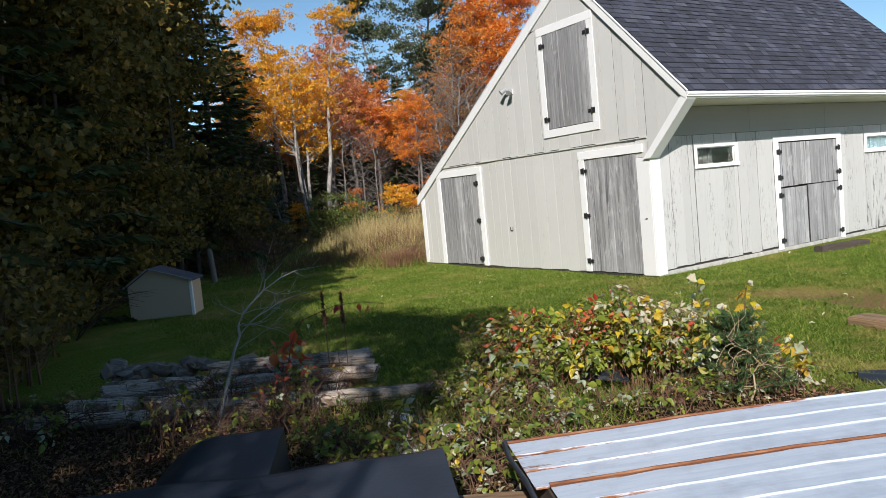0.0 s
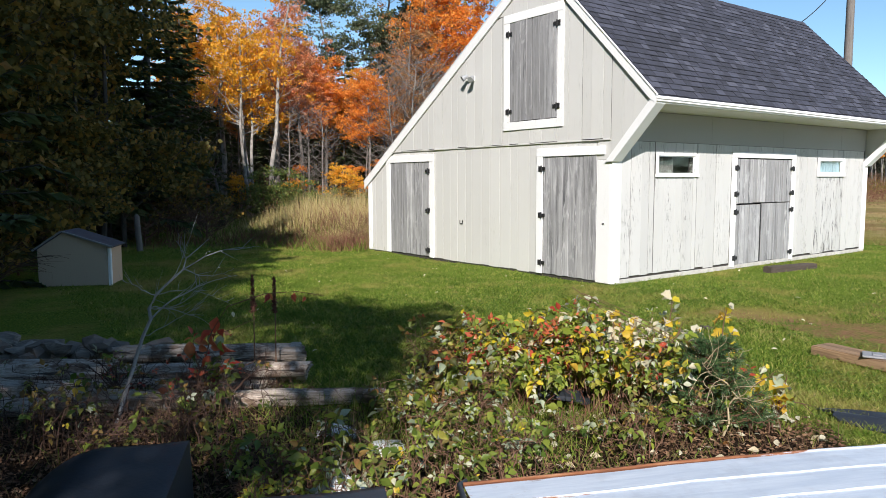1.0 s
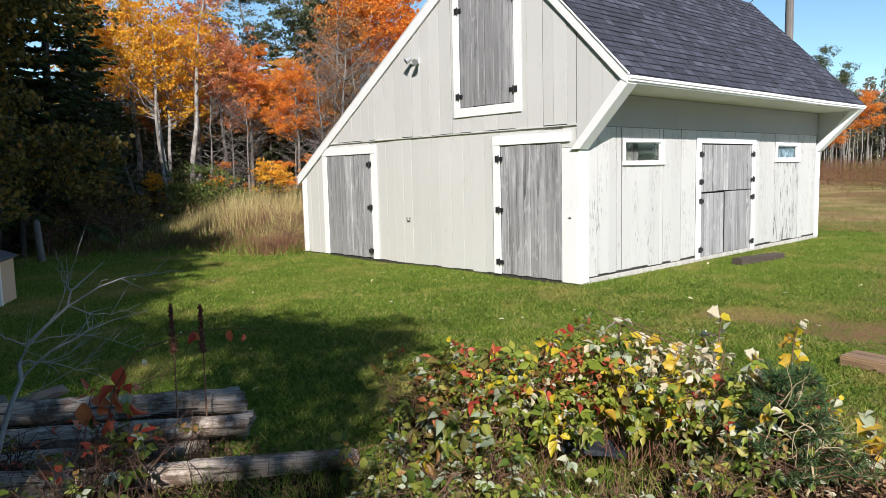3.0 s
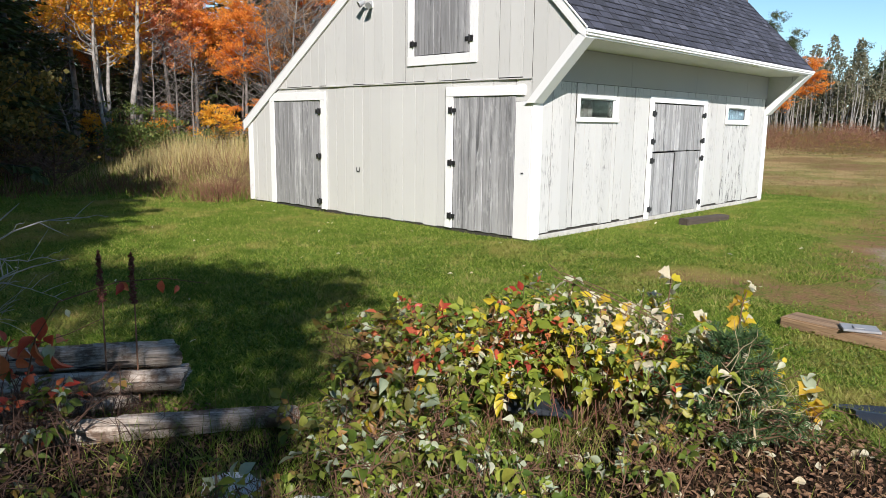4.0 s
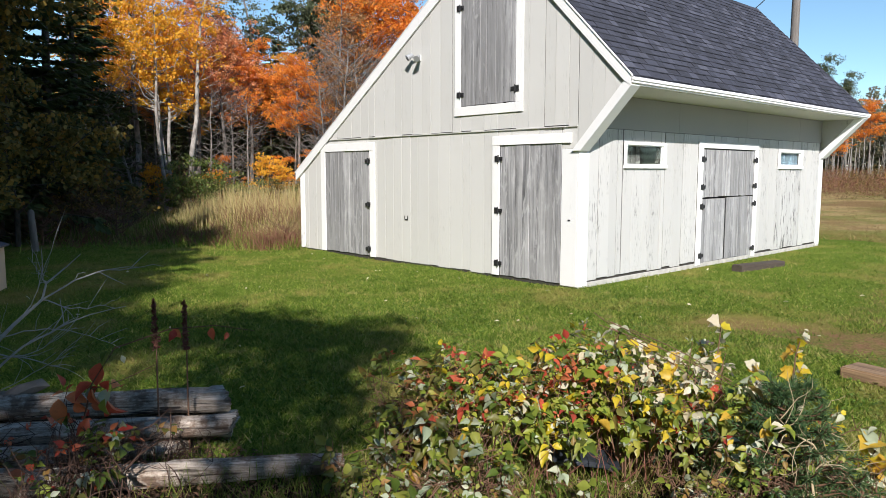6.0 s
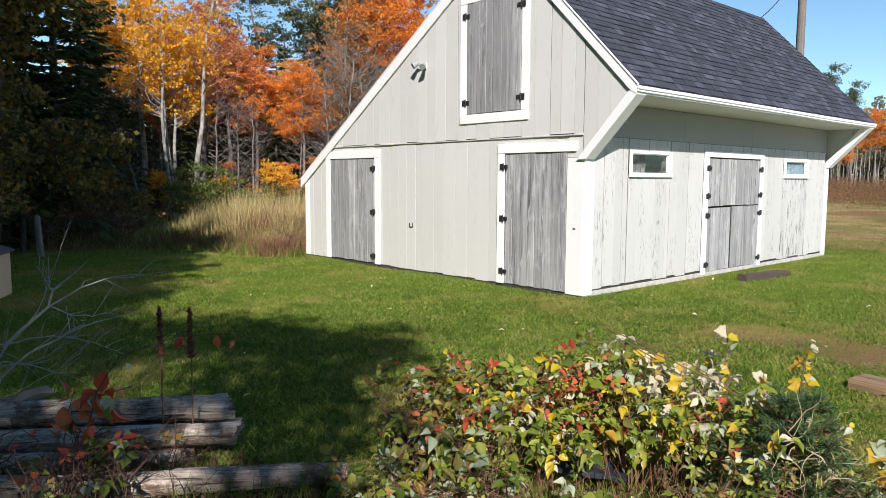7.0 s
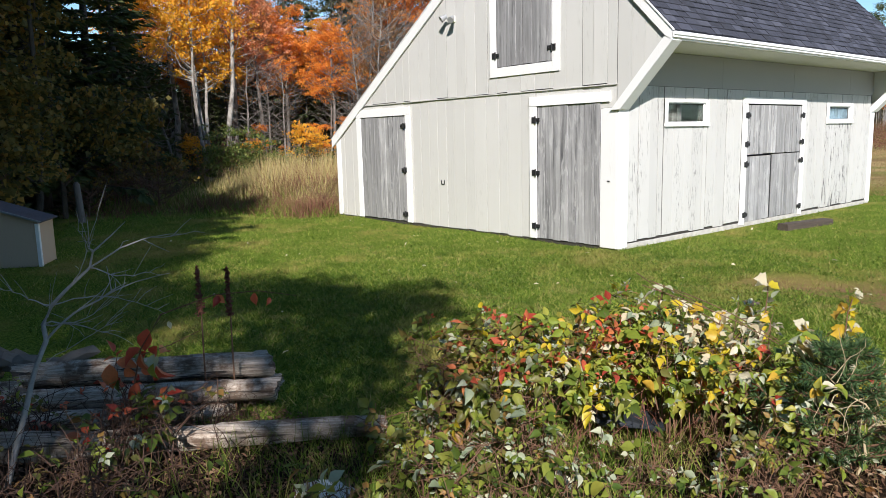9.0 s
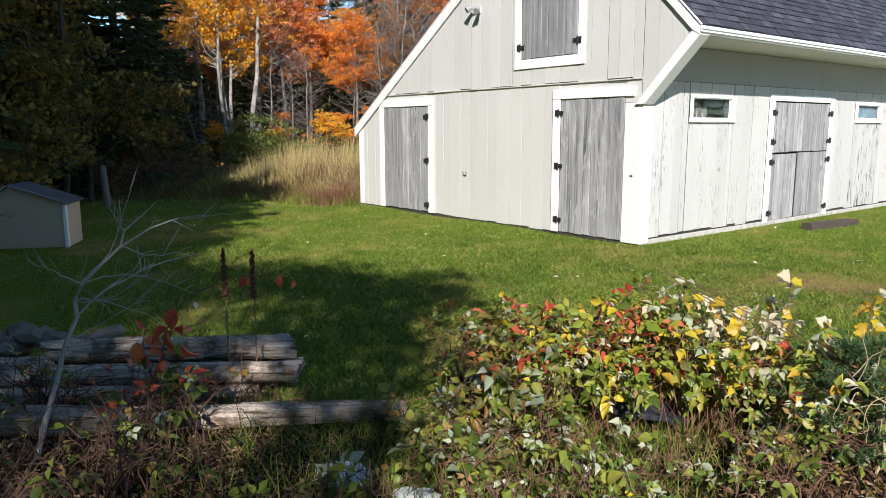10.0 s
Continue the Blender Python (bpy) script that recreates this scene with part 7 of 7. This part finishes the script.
# fallen dry canes slanting across the thicket
for k in range(5):
    r = np.random.default_rng(700 + k)
    a = np.array([3.94, -4.92, 0.76]) + r.normal(0, 0.06, 3)
    c = np.array([4.36, -4.43, 0.32]) + r.normal(0, 0.10, 3)
    t = np.linspace(-0.05, 1.1, 9)[:, None]
    s = Soup()
    s.add(*tube(a + (c - a) * t + [0, 0, 0.04] * np.sin(t * 3), [0.0024] * 9, 4))
    tagged(new("dry_cane", s.mesh("dry_cane", M_BROWNTWIG, True)), "dry broken cane lying on the brambles", "cane", group="dry canes")

# spruce seedling with a tangle of bare twigs
seedling = conifer("spruce_seedling", 71, 0.60, 0.30, "young dark green spruce in the thicket", P_GREEN, M_BROWNTWIG, 0.02, 14, 20)
seedling.matrix_basis = pose(4.68, -4.56, -0.04) @ Matrix.Scale(1.1, 4)
L_SEED = leaf_mat("seedling_needles", [(0.1, (0.03, 0.075, 0.03)), (0.6, (0.075, 0.145, 0.05)), (0.95, (0.15, 0.22, 0.08))], 0.5, 0.2)


def needle_boughs():
    r = np.random.default_rng(72)
    wood, nd = Soup(), Soup()
    for k in range(64):
        a = r.uniform(0, 2 * np.pi)
        z = r.uniform(0.03, 0.52)
        ln = (0.68 - z) * r.uniform(0.5, 0.75)
        lp, lr = limb(r, np.array([0, 0, z]), (np.cos(a), np.sin(a), 0.25), ln, 0.004, 0.12)
        wood.add(*tube(lp, lr, 4))
        m = 210
        t = r.uniform(0.1, 1, m) * 5
        j = np.minimum(t.astype(int), 4)
        at = lp[j] + (lp[j + 1] - lp[j]) * (t - j)[:, None]
        w = unit(lp[-1] - lp[0])
        strew(nd, at, w + r.normal(0, 0.8, (m, 3)), r.normal(0, 1, (m, 3)), r.uniform(0.03, 0.055, m), width=0.12)
    for o in list(seedling.children):
        bpy.data.objects.remove(o)
    for nm, sp, mt in (("stem", wood, M_BROWNTWIG), ("needles", nd, L_SEED)):
        o = new(nm, sp.mesh(nm, mt))
        o.parent = seedling
        if nm == "needles":
            o["kind"] = "stuff"


needle_boughs()
M_STRAWTWIG = plain("straw_twig", (0.42, 0.34, 0.21), 0.8)
tang = Soup()
r = np.random.default_rng(73)
stem_pts = np.array([(0.0, 0.0, 0.0), (0.03, 0.02, 0.1), (0.0, 0.05, 0.2), (0.06, 0.04, 0.28), (0.02, 0.0, 0.36), (-0.08, -0.06, 0.42)])
tang.add(*tube(stem_pts, [0.008, 0.007, 0.0065, 0.006, 0.005, 0.003], 6))
for k in range(26):
    b = stem_pts[r.integers(1, 6)] + r.normal(0, 0.02, 3)
    d = unit(U * r.normal(-0.3, 1) + N * r.normal(0.2, 0.5) + np.array([0, 0, r.normal(0.1, 0.5)]))
    pts = [b]
    for q in range(9):
        d = unit(d + r.normal(0, 0.28, 3) + [0, 0, -0.07])
        pts.append(pts[-1] + d * r.uniform(0.02, 0.04))
    tang.add(*tube(np.array(pts), np.linspace(0.0028, 0.0009, 10), 4))
tg = tagged(new("twig_tangle", tang.mesh("twig_tangle", M_STRAWTWIG, True)), "tangle of bare curling pale twigs", "twigs", kind="stuff")
tg.matrix_basis = pose(4.82, -4.62, -0.04)

# low growth before the thicket and round the sheets
DULL = {G: 5, OL: 4, LI: 0.6, PA: 0.6}
FRESH = {G: 6, LI: 2, PA: 1.6, YE: 0.6}
for i, (x, y, h, n, pal) in enumerate(((3.32, -6.05, 0.20, 110, DULL), (3.62, -6.02, 0.22, 150, FRESH), (4.05, -6.25, 0.20, 90, DULL), (4.42, -6.62, 0.30, 170, FRESH), (4.72, -6.95, 0.26, 130, FRESH),
                                       (4.62, -6.28, 0.30, 150, FRESH), (4.30, -5.50, 0.16, 70, FRESH), (4.62, -5.10, 0.20, 90, FRESH), (4.74, -4.62, 0.26, 130, FRESH), (3.95, -7.10, 0.22, 120, DULL),
                                       (3.55, -6.65, 0.16, 90, DULL), (4.95, -6.55, 0.22, 120, FRESH), (3.40, -7.35, 0.2, 110, DULL), (4.92, -4.42, 0.26, 120, FRESH))):
    bush("leafy_weed", 80 + i, (x, y), 0.20, 0.18, h, 12, n, 12, "low leafy weed among dead leaves", 0.1, 0.055, mix_of=pal, category="weed", group="low weeds")
SILVER = {PA: 2.4, G: 5, LI: 1.2, OL: 1.6}
for i, (x, y, h, n) in enumerate(((3.74, -7.16, 0.24, 130), (3.42, -6.10, 0.30, 200), (3.80, -6.20, 0.30, 210), (4.18, -6.86, 0.26, 170), (3.95, -5.88, 0.24, 160), (4.35, -7.12, 0.30, 190), (4.52, -5.05, 0.22, 130), (4.28, -5.92, 0.18, 100), (4.70, -5.30, 0.18, 90))):
    bush("leafy_weed", 120 + i, (x, y), 0.19, 0.18, h, 14, n, 14, "low leafy weed with silvery leaf undersides", 0.12, 0.066, mix_of=SILVER, category="weed", group="low weeds")
for i, (x, y) in enumerate(((4.16, -7.42), (4.30, -7.50))):
    bush("leafy_weed", 95 + i, (x, y), 0.10, 0.09, 0.26, 12, 150, 10, "bright yellow-green leafy weed beside the black sheet", 0.1, 0.045, mix_of={LI: 4, G: 3, YE: 1}, category="weed", group="low weeds")

# shaded growth by the logs
SHADED = {OL: 4, G: 3, PA: 0.5, LI: 0.5}
bush("bramble_bush", 101, (2.42, -7.12), 0.26, 0.20, 0.42, 26, 210, 34, "shaded bramble beside the logs", 0.15, 0.065, M_DEADSTALK, mix_of={OL: 3, G: 3, PA: 0.7, RE: 1.2})
bush("bramble_bush", 102, (2.86, -7.45), 0.24, 0.20, 0.30, 22, 140, 20, "shaded olive bramble on leaf litter", 0.15, 0.055, M_DEADSTALK, mix_of=SHADED)
bush("bramble_bush", 103, (2.98, -7.86), 0.24, 0.24, 0.30, 22, 140, 20, "shaded olive bramble on leaf litter", 0.15, 0.055, M_DEADSTALK, mix_of=SHADED)
bush("bramble_bush", 104, (2.36, -8.10), 0.28, 0.24, 0.36, 22, 160, 16, "shaded bramble with a few yellow leaves", 0.15, 0.055, M_DEADSTALK, mix_of={OL: 4, G: 3, YE: 0.8})
bush("bramble_bush", 106, (1.75, -7.55), 0.3, 0.16, 0.36, 22, 200, 16, "shaded bramble growing over the logs", 0.1, 0.06, M_DEADSTALK, mix_of={OL: 4, G: 3, PA: 0.5, RE: 0.8})
bush("bramble_bush", 105, (1.6, -8.75), 0.5, 0.3, 0.4, 26, 260, 10, "dark shaded undergrowth beside the logs", 0.1, 0.06, M_DEADSTALK, mix_of=SHADED)
RBR = tagged(empty("red_bramble", Matrix.Translation((2.28, -7.10, -0.04))), "arching bramble spray with coral red leaves", "bramble", "thicket")
arc = np.array([(0.0, -0.05, 0.0), (0.0, 0.02, 0.3), (0.04, 0.08, 0.58), (0.12, 0.17, 0.76), (0.3, 0.38, 0.855), (0.44, 0.55, 0.87), (0.56, 0.70, 0.84)])
s = Soup()
s.add(*tube(arc, [0.006, 0.005, 0.0045, 0.004, 0.003, 0.0025, 0.0015], 5))
s.add(*tube(np.array([(0.04, 0.08, 0.55), (0.14, 0.2, 0.6), (0.26, 0.32, 0.68)]), [0.003, 0.0025, 0.0015], 4))
s.add(*tube(np.array([(0.0, 0.0, 0.3), (-0.05, -0.04, 0.45), (-0.03, 0.0, 0.6)]), [0.003, 0.0025, 0.0015], 4))
o = new("stem", s.mesh("stem", M_BROWNTWIG, True))
o.parent = RBR
for k in range(26):
    rr = np.random.default_rng(900 + k)
    at = np.array([0.03, 0.06, 0.50]) + U * rr.normal(0, 0.10) + N * rr.normal(0, 0.05) + [0, 0, rr.normal(0, 0.09)]
    if k > 19:
        at = arc[3 + k % 4] + U * rr.normal(0, 0.06) + [0, 0, rr.uniform(-0.06, 0.0)]
    piece("leaf", LEAF_MESH[(P_RED if k % 4 else (P_GREEN if k % 8 else P_PALE)).name], leaf_pose(at, rr.normal(0, 0.6, 3) + [0, 0, -0.8], np.array([0.7, -0.6, 0.4]) + rr.normal(0, 0.35, 3), rr.uniform(0.055, 0.095) * (0.75 if k > 19 else 1.4)), RBR)


# dock stalks with dark red seed heads
M_DOCK = plain("rust_seed", (0.17, 0.06, 0.04), 0.9, 0, 0.5, 60.0)
for k, (x, y, z0, h) in enumerate(((2.10, -6.45, 0.0, 0.88), (1.99, -6.58, 0.0, 0.89))):
    rr = np.random.default_rng(300 + k)
    d = tagged(empty("dock_plant", Matrix.Translation((x, y, -0.04))), "dead dock stalk with dark rust-red seed head", "dock plant", "dock plants")
    s = Soup()
    s.add(*tube([(0, 0, 0), (0.006, 0, h * 0.5), (0.0, 0.01, h)], [0.006, 0.005, 0.002], 6))
    o = new("stalk", s.mesh("stalk", M_BROWNTWIG, True))
    o.parent = d
    m = 420
    z = h * (0.70 + 0.32 * rr.random(m))
    w = 0.021 * (1.15 - (z / h - 0.70) / 0.34)
    a = rr.uniform(0, 6.3, m)
    s = Soup()
    strew(s, np.stack([np.cos(a) * w * rr.random(m), np.sin(a) * w * rr.random(m), z], -1), rr.normal(0, 1, (m, 3)), rr.normal(0, 1, (m, 3)), rr.uniform(0.010, 0.02, m))
    o = new("seed_head", s.mesh("seed_head", M_DOCK))
    o.parent = d
    o["kind"] = "stuff"

# bare grey sapling
SAP = tagged(empty("sapling", Matrix.Translation((2.21, -7.66, -0.05))), "bare crooked grey sapling", "sapling")
way = [(0, 0), (0.05, 0.16), (0.09, 0.27), (0.16, 0.43), (0.19, 0.53), (0.225, 0.63), (0.285, 0.735), (0.275, 0.815), (0.325, 0.906), (0.385, 0.968), (0.51, 1.075), (0.545, 1.15), (0.635, 1.22), (0.70, 1.28)]
main = np.array([U * a + np.array([0, 0, h]) for a, h in way]) + np.random.default_rng(76).normal(0, 0.004, (14, 3))
s = Soup()
s.add(*tube(main, np.array([0.0145, 0.014, 0.0135, 0.013, 0.0125, 0.012, 0.0115, 0.0105, 0.0095, 0.008, 0.006, 0.0045, 0.003, 0.0015]), 8))
o = new("stem", s.mesh("stem", M_TWIG, True))
o.parent = SAP
rr = np.random.default_rng(77)
# each branch: where it leaves the stem, how far it reaches along and up, its bow and its thickness
for a, du, dz, bow, w in ((9, 0.25, 0.45, -0.03, 0.0042), (10, 0.55, 0.13, 0.05, 0.0060), (10, 0.36, 0.02, -0.05, 0.0045), (6, 0.58, 0.30, 0.05, 0.0085), (7, 0.40, -0.11, 0.04, 0.0055),
                          (7, 0.44, 0.14, -0.04, 0.0045), (8, -0.145, 0.045, 0.01, 0.0045), (8, 0.44, -0.09, 0.05, 0.0042), (11, -0.02, 0.13, 0.0, 0.003), (11, 0.05, 0.10, 0.0, 0.003), (7, 0.13, 0.17, -0.02, 0.0038), (5, 0.50, 0.34, -0.04, 0.004)):
    b = main[a]
    d = U * du + N * rr.normal(0, 0.07) + np.array([0, 0, dz])
    t = np.linspace(0, 1, 12)[:, None]
    pts = b + d * t + np.array([0, 0, 1.0]) * bow * np.sin(t * 3.14) + np.cumsum(rr.normal(0, 0.005, (12, 3)), 0) * (t > 0)
    s = Soup()
    s.add(*tube(pts, 0.72 * w * (1.05 - 0.85 * t[:, 0]), 5))
    for q in range(5):
        i = rr.integers(3, 11)
        tip = pts[i] + d * rr.uniform(0.08, 0.3) + np.array([0, 0, rr.normal(0.03, 0.06)]) + U * rr.normal(0, 0.03)
        s.add(*tube(np.stack([pts[i], (pts[i] + tip) / 2 + rr.normal(0, 0.006, 3), tip]), [w * 0.32, w * 0.26, w * 0.1], 4))
    o = new("branch", s.mesh("branch", M_TWIG, True))
    o.parent = SAP


TWK = tagged(empty("dead_branch", Matrix.Translation((-4.0, -7.6, -0.05))), "thin dead branch arching before the kennel", "branch")
for k in range(7):
    s = Soup()
    rr = np.random.default_rng(810 + k)
    t = np.linspace(0, 1, 9)[:, None]
    pts = np.array([-0.1, -0.5, 0.0]) + np.array([0.1, rr.uniform(0.6, 1.25), 0]) * t + np.array([0, 0, 1.0]) * (rr.uniform(0.4, 0.75) * np.sin(t * rr.uniform(1.7, 2.5))) + np.cumsum(rr.normal(0, 0.015, (9, 3)), 0) * (t > 0)
    s.add(*tube(pts, 0.008 * (1.05 - 0.8 * t[:, 0]), 5))
    for q in range(4):
        tip = pts[rr.integers(4, 9)] + rr.normal(0, 0.1, 3)
        i = rr.integers(3, 8)
        s.add(*tube(np.stack([pts[i], (pts[i] + tip) / 2, tip]), [0.003, 0.0025, 0.001], 4))
    o = new("twig", s.mesh("twig", M_DEADSTALK, True))
    o.parent = TWK

# crumpled white plastic among the weeds
M_BAG = plain("white_plastic", (0.74, 0.75, 0.76), 0.35, 0, 0.15, 6.0, 0.3)


def bag(x, y, size, seed, h=0.5):
    bm = bmesh.new()
    bmesh.ops.create_icosphere(bm, subdivisions=4, radius=1.0)
    for v in bm.verts:
        p = v.co * 1.0
        d = 0.34 * noise.noise(p * 1.6 + Vector((seed, 0, 0))) + 0.24 * abs(noise.noise(p * 3.7 + Vector((0, seed, 0)))) + 0.08 * abs(noise.noise(p * 8.0))
        v.co = v.co * (1 + d)
        v.co = Vector((v.co.x * size, v.co.y * size * 0.75, max(v.co.z, -0.3) * size * h))
    ob = tagged(part("plastic_bag", bm, M_BAG), "crumpled white plastic bag half buried in weeds", "plastic bag", "plastic bags")
    ob.matrix_basis = pose(x, y, size * h * 0.2 - 0.05, 0, 0, seed * 40)


bag(3.32, -6.58, 0.13, 1.0)
bag(3.70, -6.44, 0.11, 2.0)
bag(4.35, -7.12, 0.20, 3.0, 0.8)
bag(4.62, -7.18, 0.12, 4.0)

# dark bent plate under the brambles
timber("slab", pose(3.78, -5.24, 0.12, 14, 8, 48), 0.36, 0.14, 0.03, M_BLACK, "dark bent plate half hidden by brambles", "slab", seed=12)


# dead leaves, dry stalks and rough grass on the bed; fallen leaves on the lawn
def bed_points(r, n):
    x, y = r.uniform(0.6, 5.4, n), r.uniform(-9.6, -3.6, n)
    keep = (0.67 * x - 0.74 * y > 6.25 + 0.15 * np.sin(x * 5)) & (0.66 * x + 0.75 * y < 0.45) & (0.67 * x - 0.74 * y < 9.2)
    return np.stack([x[keep], y[keep]], -1)


def litter():
    r = np.random.default_rng(501)
    xy = bed_points(r, 42000)
    k = len(xy)
    at = np.stack([xy[:, 0], xy[:, 1], ground_z(xy[:, 0], xy[:, 1]) + r.uniform(0.002, 0.03, k)], -1)
    s = Soup()
    strew(s, at, r.normal(0, 1, (k, 3)) * [1, 1, 0.25], r.normal(0, 0.4, (k, 3)) + [0, 0, 1], r.uniform(0.016, 0.044, k), LEAF, LEAF_F)
    tagged(new("leaf_litter", s.mesh("leaf_litter", P_LITTER)), "brown and tan dead leaves on the ground", "leaf litter", kind="stuff")
    xy = bed_points(r, 6500)
    blades("dry_stalks", r, xy, 0.13 * r.uniform(0.4, 1.5, len(xy)), 0.0028, 0.45, P_DRY, "dry reddish stalks and rough grass", "dry grass")
    xy = bed_points(r, 3000)
    blades("rough_grass", r, xy, 0.10 * r.uniform(0.4, 1.5, len(xy)), 0.003, 0.5, L_GRASS, "rough green grass among dead leaves", "grass")
    m = 3000
    xy = np.stack([r.normal(3.35, 0.5, m), r.normal(-6.25, 0.5, m)], -1)
    xy = xy[0.67 * xy[:, 0] - 0.74 * xy[:, 1] > 6.3]
    blades("rough_grass", r, xy, 0.15 * r.uniform(0.4, 1.5, len(xy)), 0.003, 0.5, L_GRASS, "tufts of rough grass beside the long log", "grass")
    m = 2600
    xy = np.stack([3.95 + 0.66 * r.normal(0, 0.55, m) + r.normal(0, 0.12, m), -5.55 + 0.75 * r.normal(0, 0.55, m) + r.normal(0, 0.12, m)], -1)
    blades("rough_grass", r, xy, 0.15 * r.uniform(0.4, 1.4, m), 0.003, 0.5, L_GRASS, "rough green grass under the brambles", "grass")
    xy = bed_points(r, 1300)
    xy = xy[xy @ [0.66, 0.75] > -2.3]
    k = len(xy)
    s = Soup()
    strew(s, np.stack([xy[:, 0], xy[:, 1], ground_z(xy[:, 0], xy[:, 1]) + 0.03], -1), r.normal(0, 1, (k, 3)) * [1, 1, 0.3], r.normal(0, 0.5, (k, 3)) + [0, 0, 1], r.uniform(0.03, 0.075, k), LEAF, LEAF_F, 1.2)
    tagged(new("fallen_leaves", s.mesh("fallen_leaves", P_CREAM)), "pale dry leaves fallen under the thicket", "fallen leaves", kind="stuff")
    n = 64
    x, y = r.uniform(-6, 5.5, n), r.uniform(-6.0, 3.5, n)
    keep = ~((x < 0.1) & (y > -0.1)) & (0.67 * x - 0.74 * y < 6.1)
    x, y = np.append(x[keep], [1.17, 0.98]), np.append(y[keep], [-1.62, -2.3])
    k = len(x)
    s = Soup()
    strew(s, np.stack([x, y, ground_z(x, y) + 0.04], -1), r.normal(0, 1, (k, 3)) * [1, 1, 0.2], r.normal(0, 0.4, (k, 3)) + [0, 0, 1], r.uniform(0.03, 0.075, k), LEAF, LEAF_F)
    tagged(new("fallen_leaves", s.mesh("fallen_leaves", P_CREAM)), "pale and yellow fallen leaves on the lawn", "fallen leaves", kind="stuff")


litter()
timber("wood_chip", pose(2.95, -1.86, -0.01, 0, 6, 150), 0.2, 0.06, 0.025, M_DARKWOOD, "dark piece of bark on the lawn", "bark", seed=14)
